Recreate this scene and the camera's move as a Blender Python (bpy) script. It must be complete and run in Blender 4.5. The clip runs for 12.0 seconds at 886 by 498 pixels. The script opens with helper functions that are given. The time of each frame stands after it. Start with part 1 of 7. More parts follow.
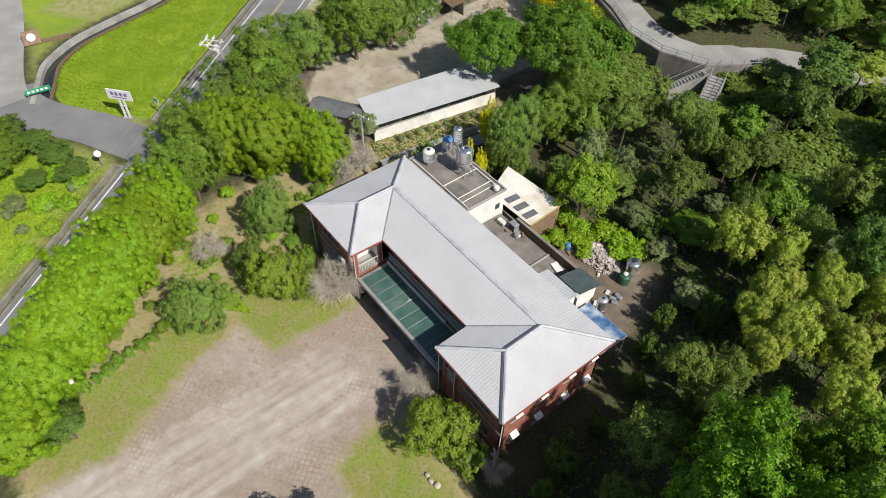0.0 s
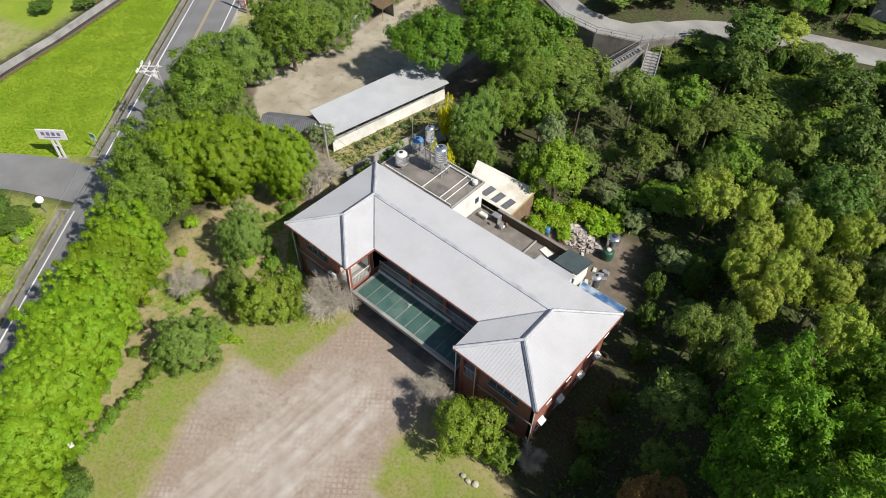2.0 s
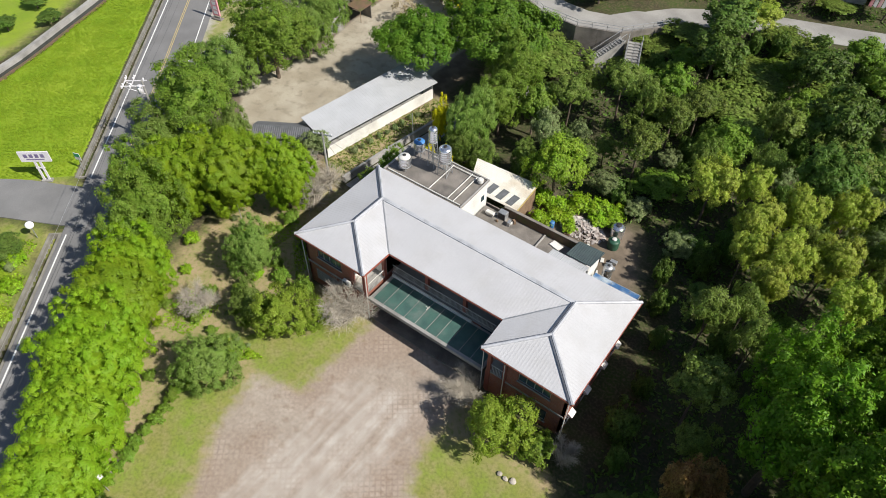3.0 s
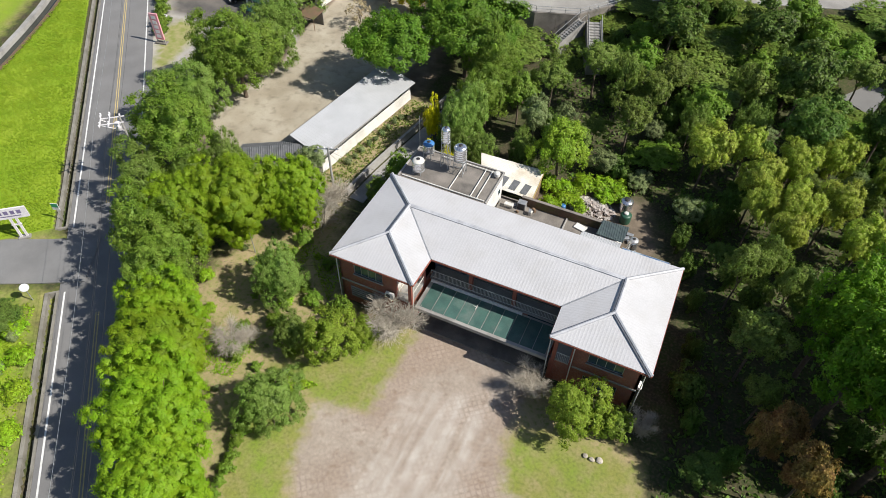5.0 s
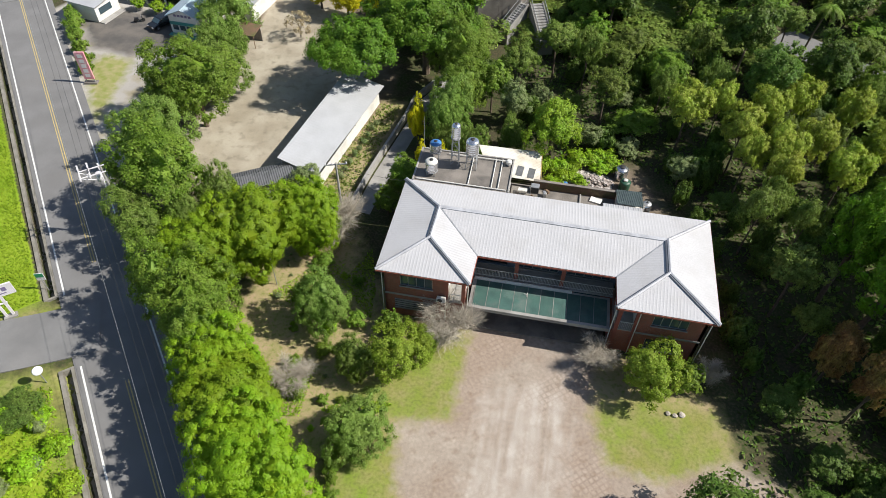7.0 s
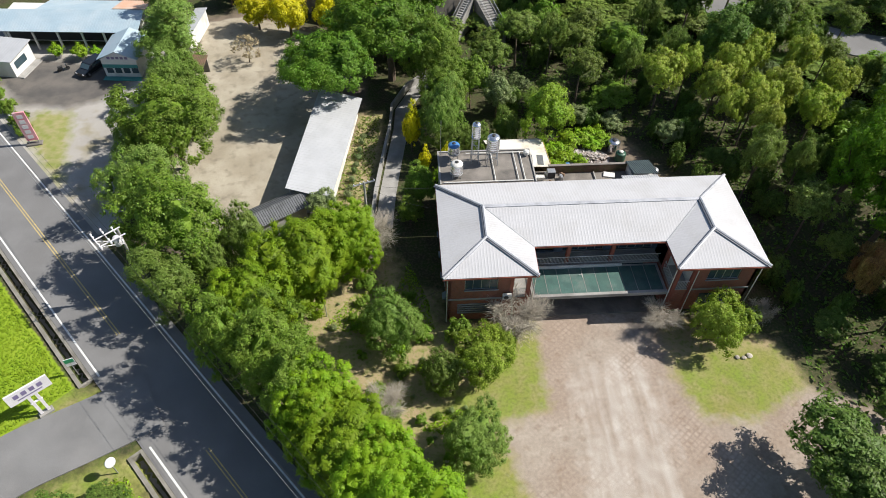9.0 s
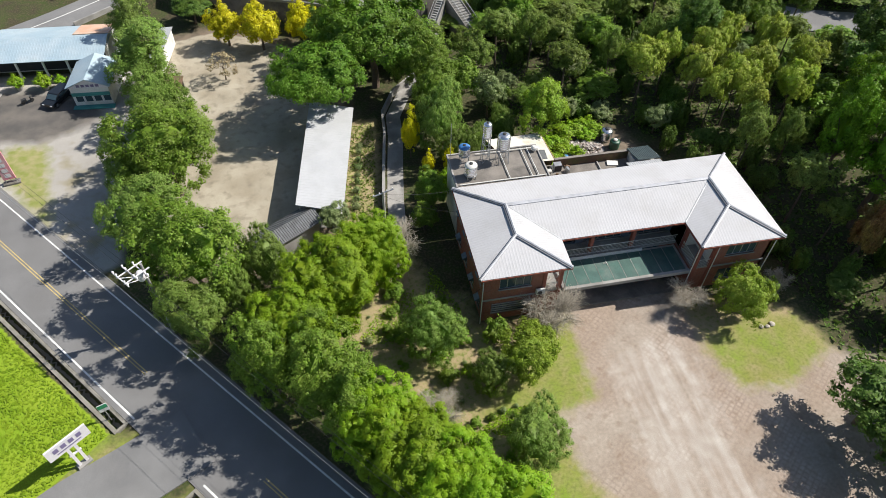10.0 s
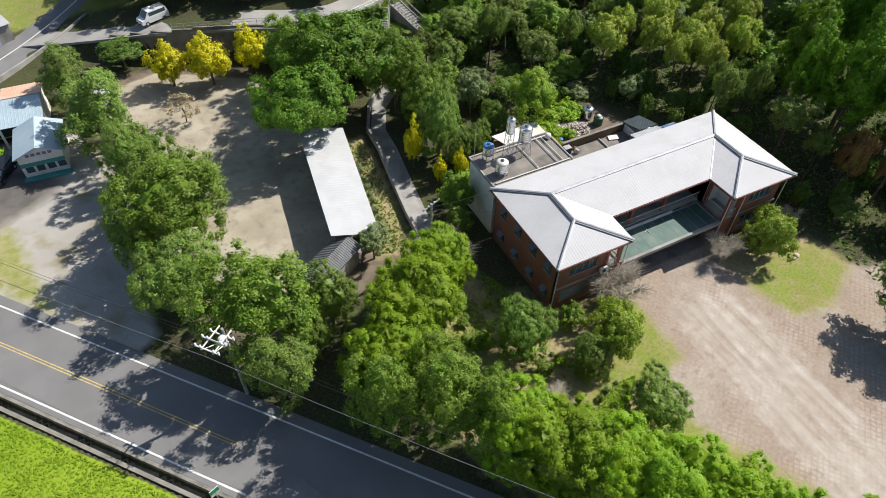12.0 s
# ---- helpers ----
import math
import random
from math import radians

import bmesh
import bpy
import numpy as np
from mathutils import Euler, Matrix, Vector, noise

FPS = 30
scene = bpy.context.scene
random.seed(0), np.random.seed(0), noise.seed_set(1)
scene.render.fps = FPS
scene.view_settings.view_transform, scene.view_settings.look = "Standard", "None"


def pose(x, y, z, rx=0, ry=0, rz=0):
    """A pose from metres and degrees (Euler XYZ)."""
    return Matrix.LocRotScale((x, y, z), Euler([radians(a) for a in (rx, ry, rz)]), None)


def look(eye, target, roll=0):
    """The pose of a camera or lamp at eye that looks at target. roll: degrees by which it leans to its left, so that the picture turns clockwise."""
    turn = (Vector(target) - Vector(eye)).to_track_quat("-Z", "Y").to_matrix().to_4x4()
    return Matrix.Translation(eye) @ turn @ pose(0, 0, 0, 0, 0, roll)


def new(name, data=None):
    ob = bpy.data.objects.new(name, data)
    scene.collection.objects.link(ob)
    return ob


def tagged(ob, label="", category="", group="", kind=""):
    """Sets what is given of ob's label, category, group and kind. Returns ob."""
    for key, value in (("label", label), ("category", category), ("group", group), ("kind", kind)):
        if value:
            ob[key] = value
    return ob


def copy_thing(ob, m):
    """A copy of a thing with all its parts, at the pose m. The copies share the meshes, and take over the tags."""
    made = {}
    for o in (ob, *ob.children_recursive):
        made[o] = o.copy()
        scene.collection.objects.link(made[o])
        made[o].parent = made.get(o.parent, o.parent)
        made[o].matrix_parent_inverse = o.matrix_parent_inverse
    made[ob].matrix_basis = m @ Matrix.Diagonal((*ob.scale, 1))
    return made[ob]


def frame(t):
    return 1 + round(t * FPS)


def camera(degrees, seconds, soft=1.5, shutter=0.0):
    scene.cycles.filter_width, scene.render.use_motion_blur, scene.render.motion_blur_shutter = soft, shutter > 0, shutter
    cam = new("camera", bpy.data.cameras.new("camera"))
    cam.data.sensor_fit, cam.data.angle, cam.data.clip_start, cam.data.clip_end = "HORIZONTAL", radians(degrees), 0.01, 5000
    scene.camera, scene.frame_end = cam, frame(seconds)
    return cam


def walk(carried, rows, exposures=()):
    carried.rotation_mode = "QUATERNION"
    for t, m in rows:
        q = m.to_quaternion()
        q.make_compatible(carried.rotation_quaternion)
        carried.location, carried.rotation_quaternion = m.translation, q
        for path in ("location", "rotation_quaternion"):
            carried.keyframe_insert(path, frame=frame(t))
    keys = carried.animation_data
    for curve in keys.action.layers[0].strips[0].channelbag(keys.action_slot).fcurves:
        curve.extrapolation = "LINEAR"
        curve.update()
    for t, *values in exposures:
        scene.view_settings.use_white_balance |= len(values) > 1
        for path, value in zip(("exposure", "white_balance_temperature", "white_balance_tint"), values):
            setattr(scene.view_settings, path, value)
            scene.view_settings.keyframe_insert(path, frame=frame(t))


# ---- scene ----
cam = camera(68.1, 12.0, 0.4)
ROWS = [
    (0.0, 45.76, -18.88, 53.13, 42.16, -0.86, 51.97),
    (0.5, 44.93, -20.08, 52.92, 42.37, -0.86, 49.39),
    (1.0, 43.78, -21.35, 52.79, 42.44, -0.86, 46.48),
    (1.5, 42.44, -22.62, 52.71, 42.49, -0.88, 43.87),
    (2.0, 40.78, -23.98, 52.69, 42.43, -0.85, 41.37),
    (2.5, 38.87, -25.38, 52.73, 42.35, -0.83, 38.89),
    (3.0, 36.70, -26.88, 52.80, 42.26, -0.84, 36.40),
    (5.0, 26.20, -32.56, 52.90, 41.98, -0.79, 24.99),
    (5.5, 23.09, -33.78, 52.81, 41.95, -0.80, 21.48),
    (6.0, 19.83, -34.85, 52.69, 41.92, -0.80, 18.00),
    (6.5, 16.34, -35.76, 52.59, 41.89, -0.80, 14.48),
    (7.0, 12.68, -36.50, 52.47, 41.91, -0.82, 10.95),
    (9.0, -3.12, -37.16, 52.47, 42.03, -0.81, -3.83),
    (9.5, -7.26, -36.64, 52.49, 42.11, -0.86, -7.65),
    (10.0, -11.45, -35.82, 52.50, 42.20, -0.91, -11.50),
    (10.5, -15.65, -34.69, 52.47, 42.30, -0.96, -15.36),
    (11.0, -19.79, -33.25, 52.44, 42.38, -1.00, -19.21),
    (11.5, -23.85, -31.47, 52.33, 42.47, -0.98, -23.12),
    (12.0, -27.85, -29.39, 52.17, 42.58, -0.95, -27.37),
]
walk(cam, [(t, pose(x, y, z, rx, ry, rz)) for t, x, y, z, rx, ry, rz in ROWS], [(0.0, 0.21), (3.0, 0.32), (6.0, 0.41), (12.0, 0.50)])

# ---- light ----
SUN_AZ, SUN_EL = math.atan2(0.99, 0.09), radians(44)
SUN_DIR = Vector((math.sin(SUN_AZ) * math.cos(SUN_EL), math.cos(SUN_AZ) * math.cos(SUN_EL), math.sin(SUN_EL)))
world = bpy.data.worlds.new("world")
scene.world = world
world.use_nodes = True
wn = world.node_tree
sky = wn.nodes.new("ShaderNodeTexSky")
sky.sky_type, sky.sun_disc, sky.sun_elevation, sky.sun_rotation = "NISHITA", False, SUN_EL, SUN_AZ
wn.links.new(sky.outputs[0], wn.nodes["Background"].inputs[0])
wn.nodes["Background"].inputs[1].default_value = 0.08
sun = new("sun", bpy.data.lights.new("sun", "SUN"))
sun.data.energy, sun.data.angle, sun.data.color = 5.0, radians(0.5), (1.0, 0.95, 0.87)
sun.matrix_world = look(SUN_DIR * 200, (0, 0, 0))


# ---- materials ----
def nodes_of(name):
    m = bpy.data.materials.new(name)
    m.use_nodes = True
    t = m.node_tree
    return m, t, t.nodes["Principled BSDF"], t.nodes["Material Output"]


def noise_fac(t, vec, scale, lo=0.35, hi=0.65, detail=4.0):
    n = t.nodes.new("ShaderNodeTexNoise")
    n.inputs["Scale"].default_value, n.inputs["Detail"].default_value = scale, detail
    r = t.nodes.new("ShaderNodeMapRange")
    r.inputs[1].default_value, r.inputs[2].default_value = lo, hi
    t.links.new(vec, n.inputs["Vector"])
    t.links.new(n.outputs[0], r.inputs[0])
    return r.outputs[0]


def mix(t, fac, a, b, kind="MIX"):
    n = t.nodes.new("ShaderNodeMix")
    n.data_type, n.blend_type = "RGBA", kind
    for value, socket in ((fac, n.inputs[0]), (a, n.inputs[6]), (b, n.inputs[7])):
        if isinstance(value, bpy.types.NodeSocket):
            t.links.new(value, socket)
        elif isinstance(value, (int, float)):
            socket.default_value = value
        else:
            socket.default_value = (*value, 1)
    return n.outputs[2]


def maths(t, op, a, b=0.0):
    n = t.nodes.new("ShaderNodeMath")
    n.operation = op
    for value, socket in ((a, n.inputs[0]), (b, n.inputs[1])):
        if isinstance(value, bpy.types.NodeSocket):
            t.links.new(value, socket)
        else:
            socket.default_value = value
    return n.outputs[0]


def bumped(t, p, height, strength, distance):
    b = t.nodes.new("ShaderNodeBump")
    b.inputs["Strength"].default_value, b.inputs["Distance"].default_value = strength, distance
    t.links.new(height, b.inputs["Height"])
    t.links.new(b.outputs[0], p.inputs["Normal"])


def position(t):
    return t.nodes.new("ShaderNodeNewGeometry").outputs["Position"]


def surface(name, ca, cb, scale=0.8, rough=0.8, metal=0.0, grain=25.0, depth=0.01, stain=None, stain_scale=0.25, stain_amount=0.5, vary=0.0):
    """A surface of two colours with large stains and fine grain, in world metres."""
    m, t, p, _ = nodes_of(name)
    vec = position(t)
    col = mix(t, noise_fac(t, vec, scale), ca, cb)
    if stain:
        col = mix(t, maths(t, "MULTIPLY", noise_fac(t, vec, stain_scale, 0.48, 0.72, 8.0), stain_amount), col, stain)
    fine = noise_fac(t, vec, grain, 0.3, 0.7, 2.0)
    col = mix(t, 0.35, col, mix(t, fine, (0.55, 0.55, 0.55), (1.3, 1.3, 1.3)), "MULTIPLY")
    if vary:
        info = t.nodes.new("ShaderNodeObjectInfo")
        h = t.nodes.new("ShaderNodeHueSaturation")
        t.links.new(maths(t, "ADD", maths(t, "MULTIPLY", info.outputs["Random"], vary), 1 - vary / 2), h.inputs["Value"])
        t.links.new(col, h.inputs["Color"])
        col = h.outputs[0]
    t.links.new(col, p.inputs["Base Color"])
    p.inputs["Roughness"].default_value, p.inputs["Metallic"].default_value = rough, metal
    bumped(t, p, fine, 0.5, depth)
    return m


def leafage(name, ca, cb, glow=0.35, hue=0.014, spread=0.9):
    """Leaves: each one differs a little in hue and value, and lets some light through."""
    m, t, p, out = nodes_of(name)
    geo = t.nodes.new("ShaderNodeNewGeometry")
    info = t.nodes.new("ShaderNodeObjectInfo")
    isl = geo.outputs["Random Per Island"]
    col = mix(t, noise_fac(t, geo.outputs["Position"], 0.55, 0.35, 0.65), ca, cb)
    h = t.nodes.new("ShaderNodeHueSaturation")
    t.links.new(col, h.inputs["Color"])
    t.links.new(maths(t, "ADD", maths(t, "MULTIPLY", isl, hue), maths(t, "ADD", maths(t, "MULTIPLY", info.outputs["Random"], hue), 0.5 - hue)), h.inputs["Hue"])
    t.links.new(maths(t, "ADD", maths(t, "MULTIPLY", isl, spread), maths(t, "ADD", maths(t, "MULTIPLY", info.outputs["Random"], 0.3), 0.92 - spread / 2)), h.inputs["Value"])
    t.links.new(h.outputs[0], p.inputs["Base Color"])
    p.inputs["Roughness"].default_value = 0.55
    p.inputs["Specular IOR Level"].default_value = 0.35
    tr = t.nodes.new("ShaderNodeBsdfTranslucent")
    t.links.new(h.outputs[0], tr.inputs[0])
    ms = t.nodes.new("ShaderNodeMixShader")
    ms.inputs[0].default_value = glow
    t.links.new(p.outputs[0], ms.inputs[1])
    t.links.new(tr.outputs[0], ms.inputs[2])
    t.links.new(ms.outputs[0], out.inputs[0])
    return m


def brickwork(name):
    m, t, p, _ = nodes_of(name)
    geo = t.nodes.new("ShaderNodeNewGeometry")
    sep = t.nodes.new("ShaderNodeSeparateXYZ")
    t.links.new(geo.outputs["Position"], sep.inputs[0])
    com = t.nodes.new("ShaderNodeCombineXYZ")
    t.links.new(maths(t, "ADD", sep.outputs[0], sep.outputs[1]), com.inputs[0])
    t.links.new(sep.outputs[2], com.inputs[1])
    b = t.nodes.new("ShaderNodeTexBrick")
    t.links.new(com.outputs[0], b.inputs["Vector"])
    b.inputs["Color1"].default_value, b.inputs["Color2"].default_value = (0.36, 0.10, 0.055, 1), (0.24, 0.065, 0.04, 1)
    b.inputs["Mortar"].default_value = (0.30, 0.20, 0.16, 1)
    b.inputs["Scale"].default_value, b.inputs["Mortar Size"].default_value = 1.0, 0.008
    b.inputs["Brick Width"].default_value, b.inputs["Row Height"].default_value = 0.23, 0.075
    col = mix(t, noise_fac(t, geo.outputs["Position"], 0.7), b.outputs[0], mix(t, 0.5, b.outputs[0], (0.16, 0.07, 0.05)))
    t.links.new(col, p.inputs["Base Color"])
    p.inputs["Roughness"].default_value = 0.75
    bumped(t, p, b.outputs["Fac"], 0.4, -0.006)
    return m


def ground_material():
    m, t, p, _ = nodes_of("ground")
    vec = position(t)

    def mask(name, scale=1.2, amount=0.7, width=0.12):
        a = t.nodes.new("ShaderNodeAttribute")
        a.attribute_name = name
        n = t.nodes.new("ShaderNodeTexNoise")
        n.inputs["Scale"].default_value, n.inputs["Detail"].default_value = scale, 6.0
        t.links.new(vec, n.inputs["Vector"])
        v = maths(t, "ADD", a.outputs["Fac"], maths(t, "MULTIPLY", maths(t, "SUBTRACT", n.outputs[0], 0.5), amount))
        r = t.nodes.new("ShaderNodeMapRange")
        r.inputs[1].default_value, r.inputs[2].default_value = 0.5 - width, 0.5 + width
        t.links.new(v, r.inputs[0])
        return r.outputs[0]

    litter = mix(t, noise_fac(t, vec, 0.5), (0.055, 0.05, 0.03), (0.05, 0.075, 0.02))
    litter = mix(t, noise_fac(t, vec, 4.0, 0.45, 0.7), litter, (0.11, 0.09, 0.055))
    dry = mix(t, noise_fac(t, vec, 0.6), (0.37, 0.285, 0.175), (0.29, 0.26, 0.12))
    dry = mix(t, noise_fac(t, vec, 2.3, 0.5, 0.75), dry, (0.16, 0.20, 0.04))
    lawn = mix(t, noise_fac(t, vec, 0.25), (0.235, 0.24, 0.065), (0.19, 0.265, 0.038))
    lawn = mix(t, noise_fac(t, vec, 0.8, 0.40, 0.78, 8.0), lawn, (0.29, 0.25, 0.12))
    lawn = mix(t, noise_fac(t, vec, 3.5, 0.45, 0.75, 6.0), lawn, (0.15, 0.175, 0.045))
    field = mix(t, noise_fac(t, vec, 0.12), (0.175, 0.285, 0.016), (0.25, 0.335, 0.028))
    field = mix(t, noise_fac(t, vec, 2.5, 0.5, 0.75), field, (0.21, 0.30, 0.025))
    # paving blocks half buried in dust
    br = t.nodes.new("ShaderNodeTexBrick")
    rot = t.nodes.new("ShaderNodeMapping")
    rot.inputs["Rotation"].default_value = (0, 0, radians(-39))
    t.links.new(vec, rot.inputs[0])
    t.links.new(rot.outputs[0], br.inputs[0])
    br.inputs["Color1"].default_value, br.inputs["Color2"].default_value = (0.47, 0.40, 0.345, 1), (0.40, 0.335, 0.285, 1)
    br.inputs["Mortar"].default_value = (0.25, 0.195, 0.16, 1)
    br.inputs["Scale"].default_value, br.inputs["Mortar Size"].default_value, br.inputs["Mortar Smooth"].default_value = 1.0, 0.12, 1.0
    br.inputs["Brick Width"].default_value, br.inputs["Row Height"].default_value = 0.46, 0.46
    br.offset = 0.0
    dust = mix(t, noise_fac(t, vec, 0.4), (0.37, 0.32, 0.27), (0.315, 0.265, 0.22))
    pave = mix(t, noise_fac(t, vec, 0.2, 0.36, 0.56, 8.0), mix(t, 0.5, br.outputs[0], dust), dust)
    pave = mix(t, noise_fac(t, vec, 1.1, 0.55, 0.8), pave, (0.24, 0.185, 0.14))
    pave = mix(t, maths(t, "MULTIPLY", noise_fac(t, vec, 0.13, 0.46, 0.6, 6.0), 0.4), pave, (0.27, 0.195, 0.145))
    lot = mix(t, noise_fac(t, vec, 0.25, 0.35, 0.65, 7.0), (0.41, 0.37, 0.295), (0.31, 0.27, 0.205))
    lot = mix(t, noise_fac(t, vec, 0.9, 0.52, 0.75, 8.0), lot, (0.24, 0.21, 0.16))
    gravel = mix(t, noise_fac(t, vec, 0.8), (0.56, 0.53, 0.49), (0.44, 0.40, 0.36))
    asphalt = mix(t, noise_fac(t, vec, 0.11), (0.42, 0.40, 0.37), (0.33, 0.31, 0.28))
    asphalt = mix(t, noise_fac(t, vec, 0.35, 0.5, 0.7, 6.0), asphalt, (0.28, 0.25, 0.17))
    pave = mix(t, 0.5, pave, mix(t, noise_fac(t, vec, 3.2, 0.3, 0.7, 8.0), (0.72, 0.70, 0.68), (1.25, 1.25, 1.25)), "MULTIPLY")
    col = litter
    st = t.nodes.new("ShaderNodeMapping")
    st.inputs["Rotation"].default_value, st.inputs["Scale"].default_value = (0, 0, radians(-4)), (1.1, 0.13, 1.0)
    t.links.new(vec, st.inputs[0])
    streak = maths(t, "MULTIPLY", noise_fac(t, st.outputs[0], 1.0, 0.32, 0.62, 7.0), mask("gravel", 0.5, 0.9))
    for name, c, s, k in (("soil", mix(t, noise_fac(t, vec, 0.7), (0.20, 0.16, 0.12), (0.13, 0.105, 0.08)), 0.9, 0.7), ("dry", dry, 0.9, 0.9), ("lawn", lawn, 0.9, 0.9), ("field", field, 0.8, 0.3), ("pave", pave, 1.2, 0.9),
                          ("lot", lot, 0.7, 0.5), ("apron", asphalt, 0.6, 0.4), ("tar", mix(t, noise_fac(t, vec, 0.4), (0.10, 0.095, 0.09), (0.16, 0.145, 0.13)), 0.5, 0.6), ("scrub", mix(t, noise_fac(t, vec, 0.9), (0.33, 0.30, 0.15), (0.22, 0.25, 0.07)), 0.9, 0.9)):
        col = mix(t, mask(name, s, k, 0.28 if name in ("lawn", "pave", "dry", "soil", "apron", "tar", "scrub") else 0.12), col, c)
    col = mix(t, maths(t, "MULTIPLY", streak, 0.55), col, gravel)
    fine = noise_fac(t, vec, 14.0, 0.25, 0.75, 5.0)
    col = mix(t, 0.5, col, mix(t, fine, (0.62, 0.62, 0.62), (1.3, 1.3, 1.3)), "MULTIPLY")
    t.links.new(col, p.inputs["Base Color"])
    p.inputs["Roughness"].default_value = 0.95
    p.inputs["Specular IOR Level"].default_value = 0.15
    bumped(t, p, fine, 0.5, 0.018)
    return m


def glass(name, tint):
    m, t, p, _ = nodes_of(name)
    p.inputs["Base Color"].default_value = (*tint, 1)
    p.inputs["Roughness"].default_value = 0.06
    p.inputs["Metallic"].default_value = 0.0
    p.inputs["Specular IOR Level"].default_value = 0.9
    return m


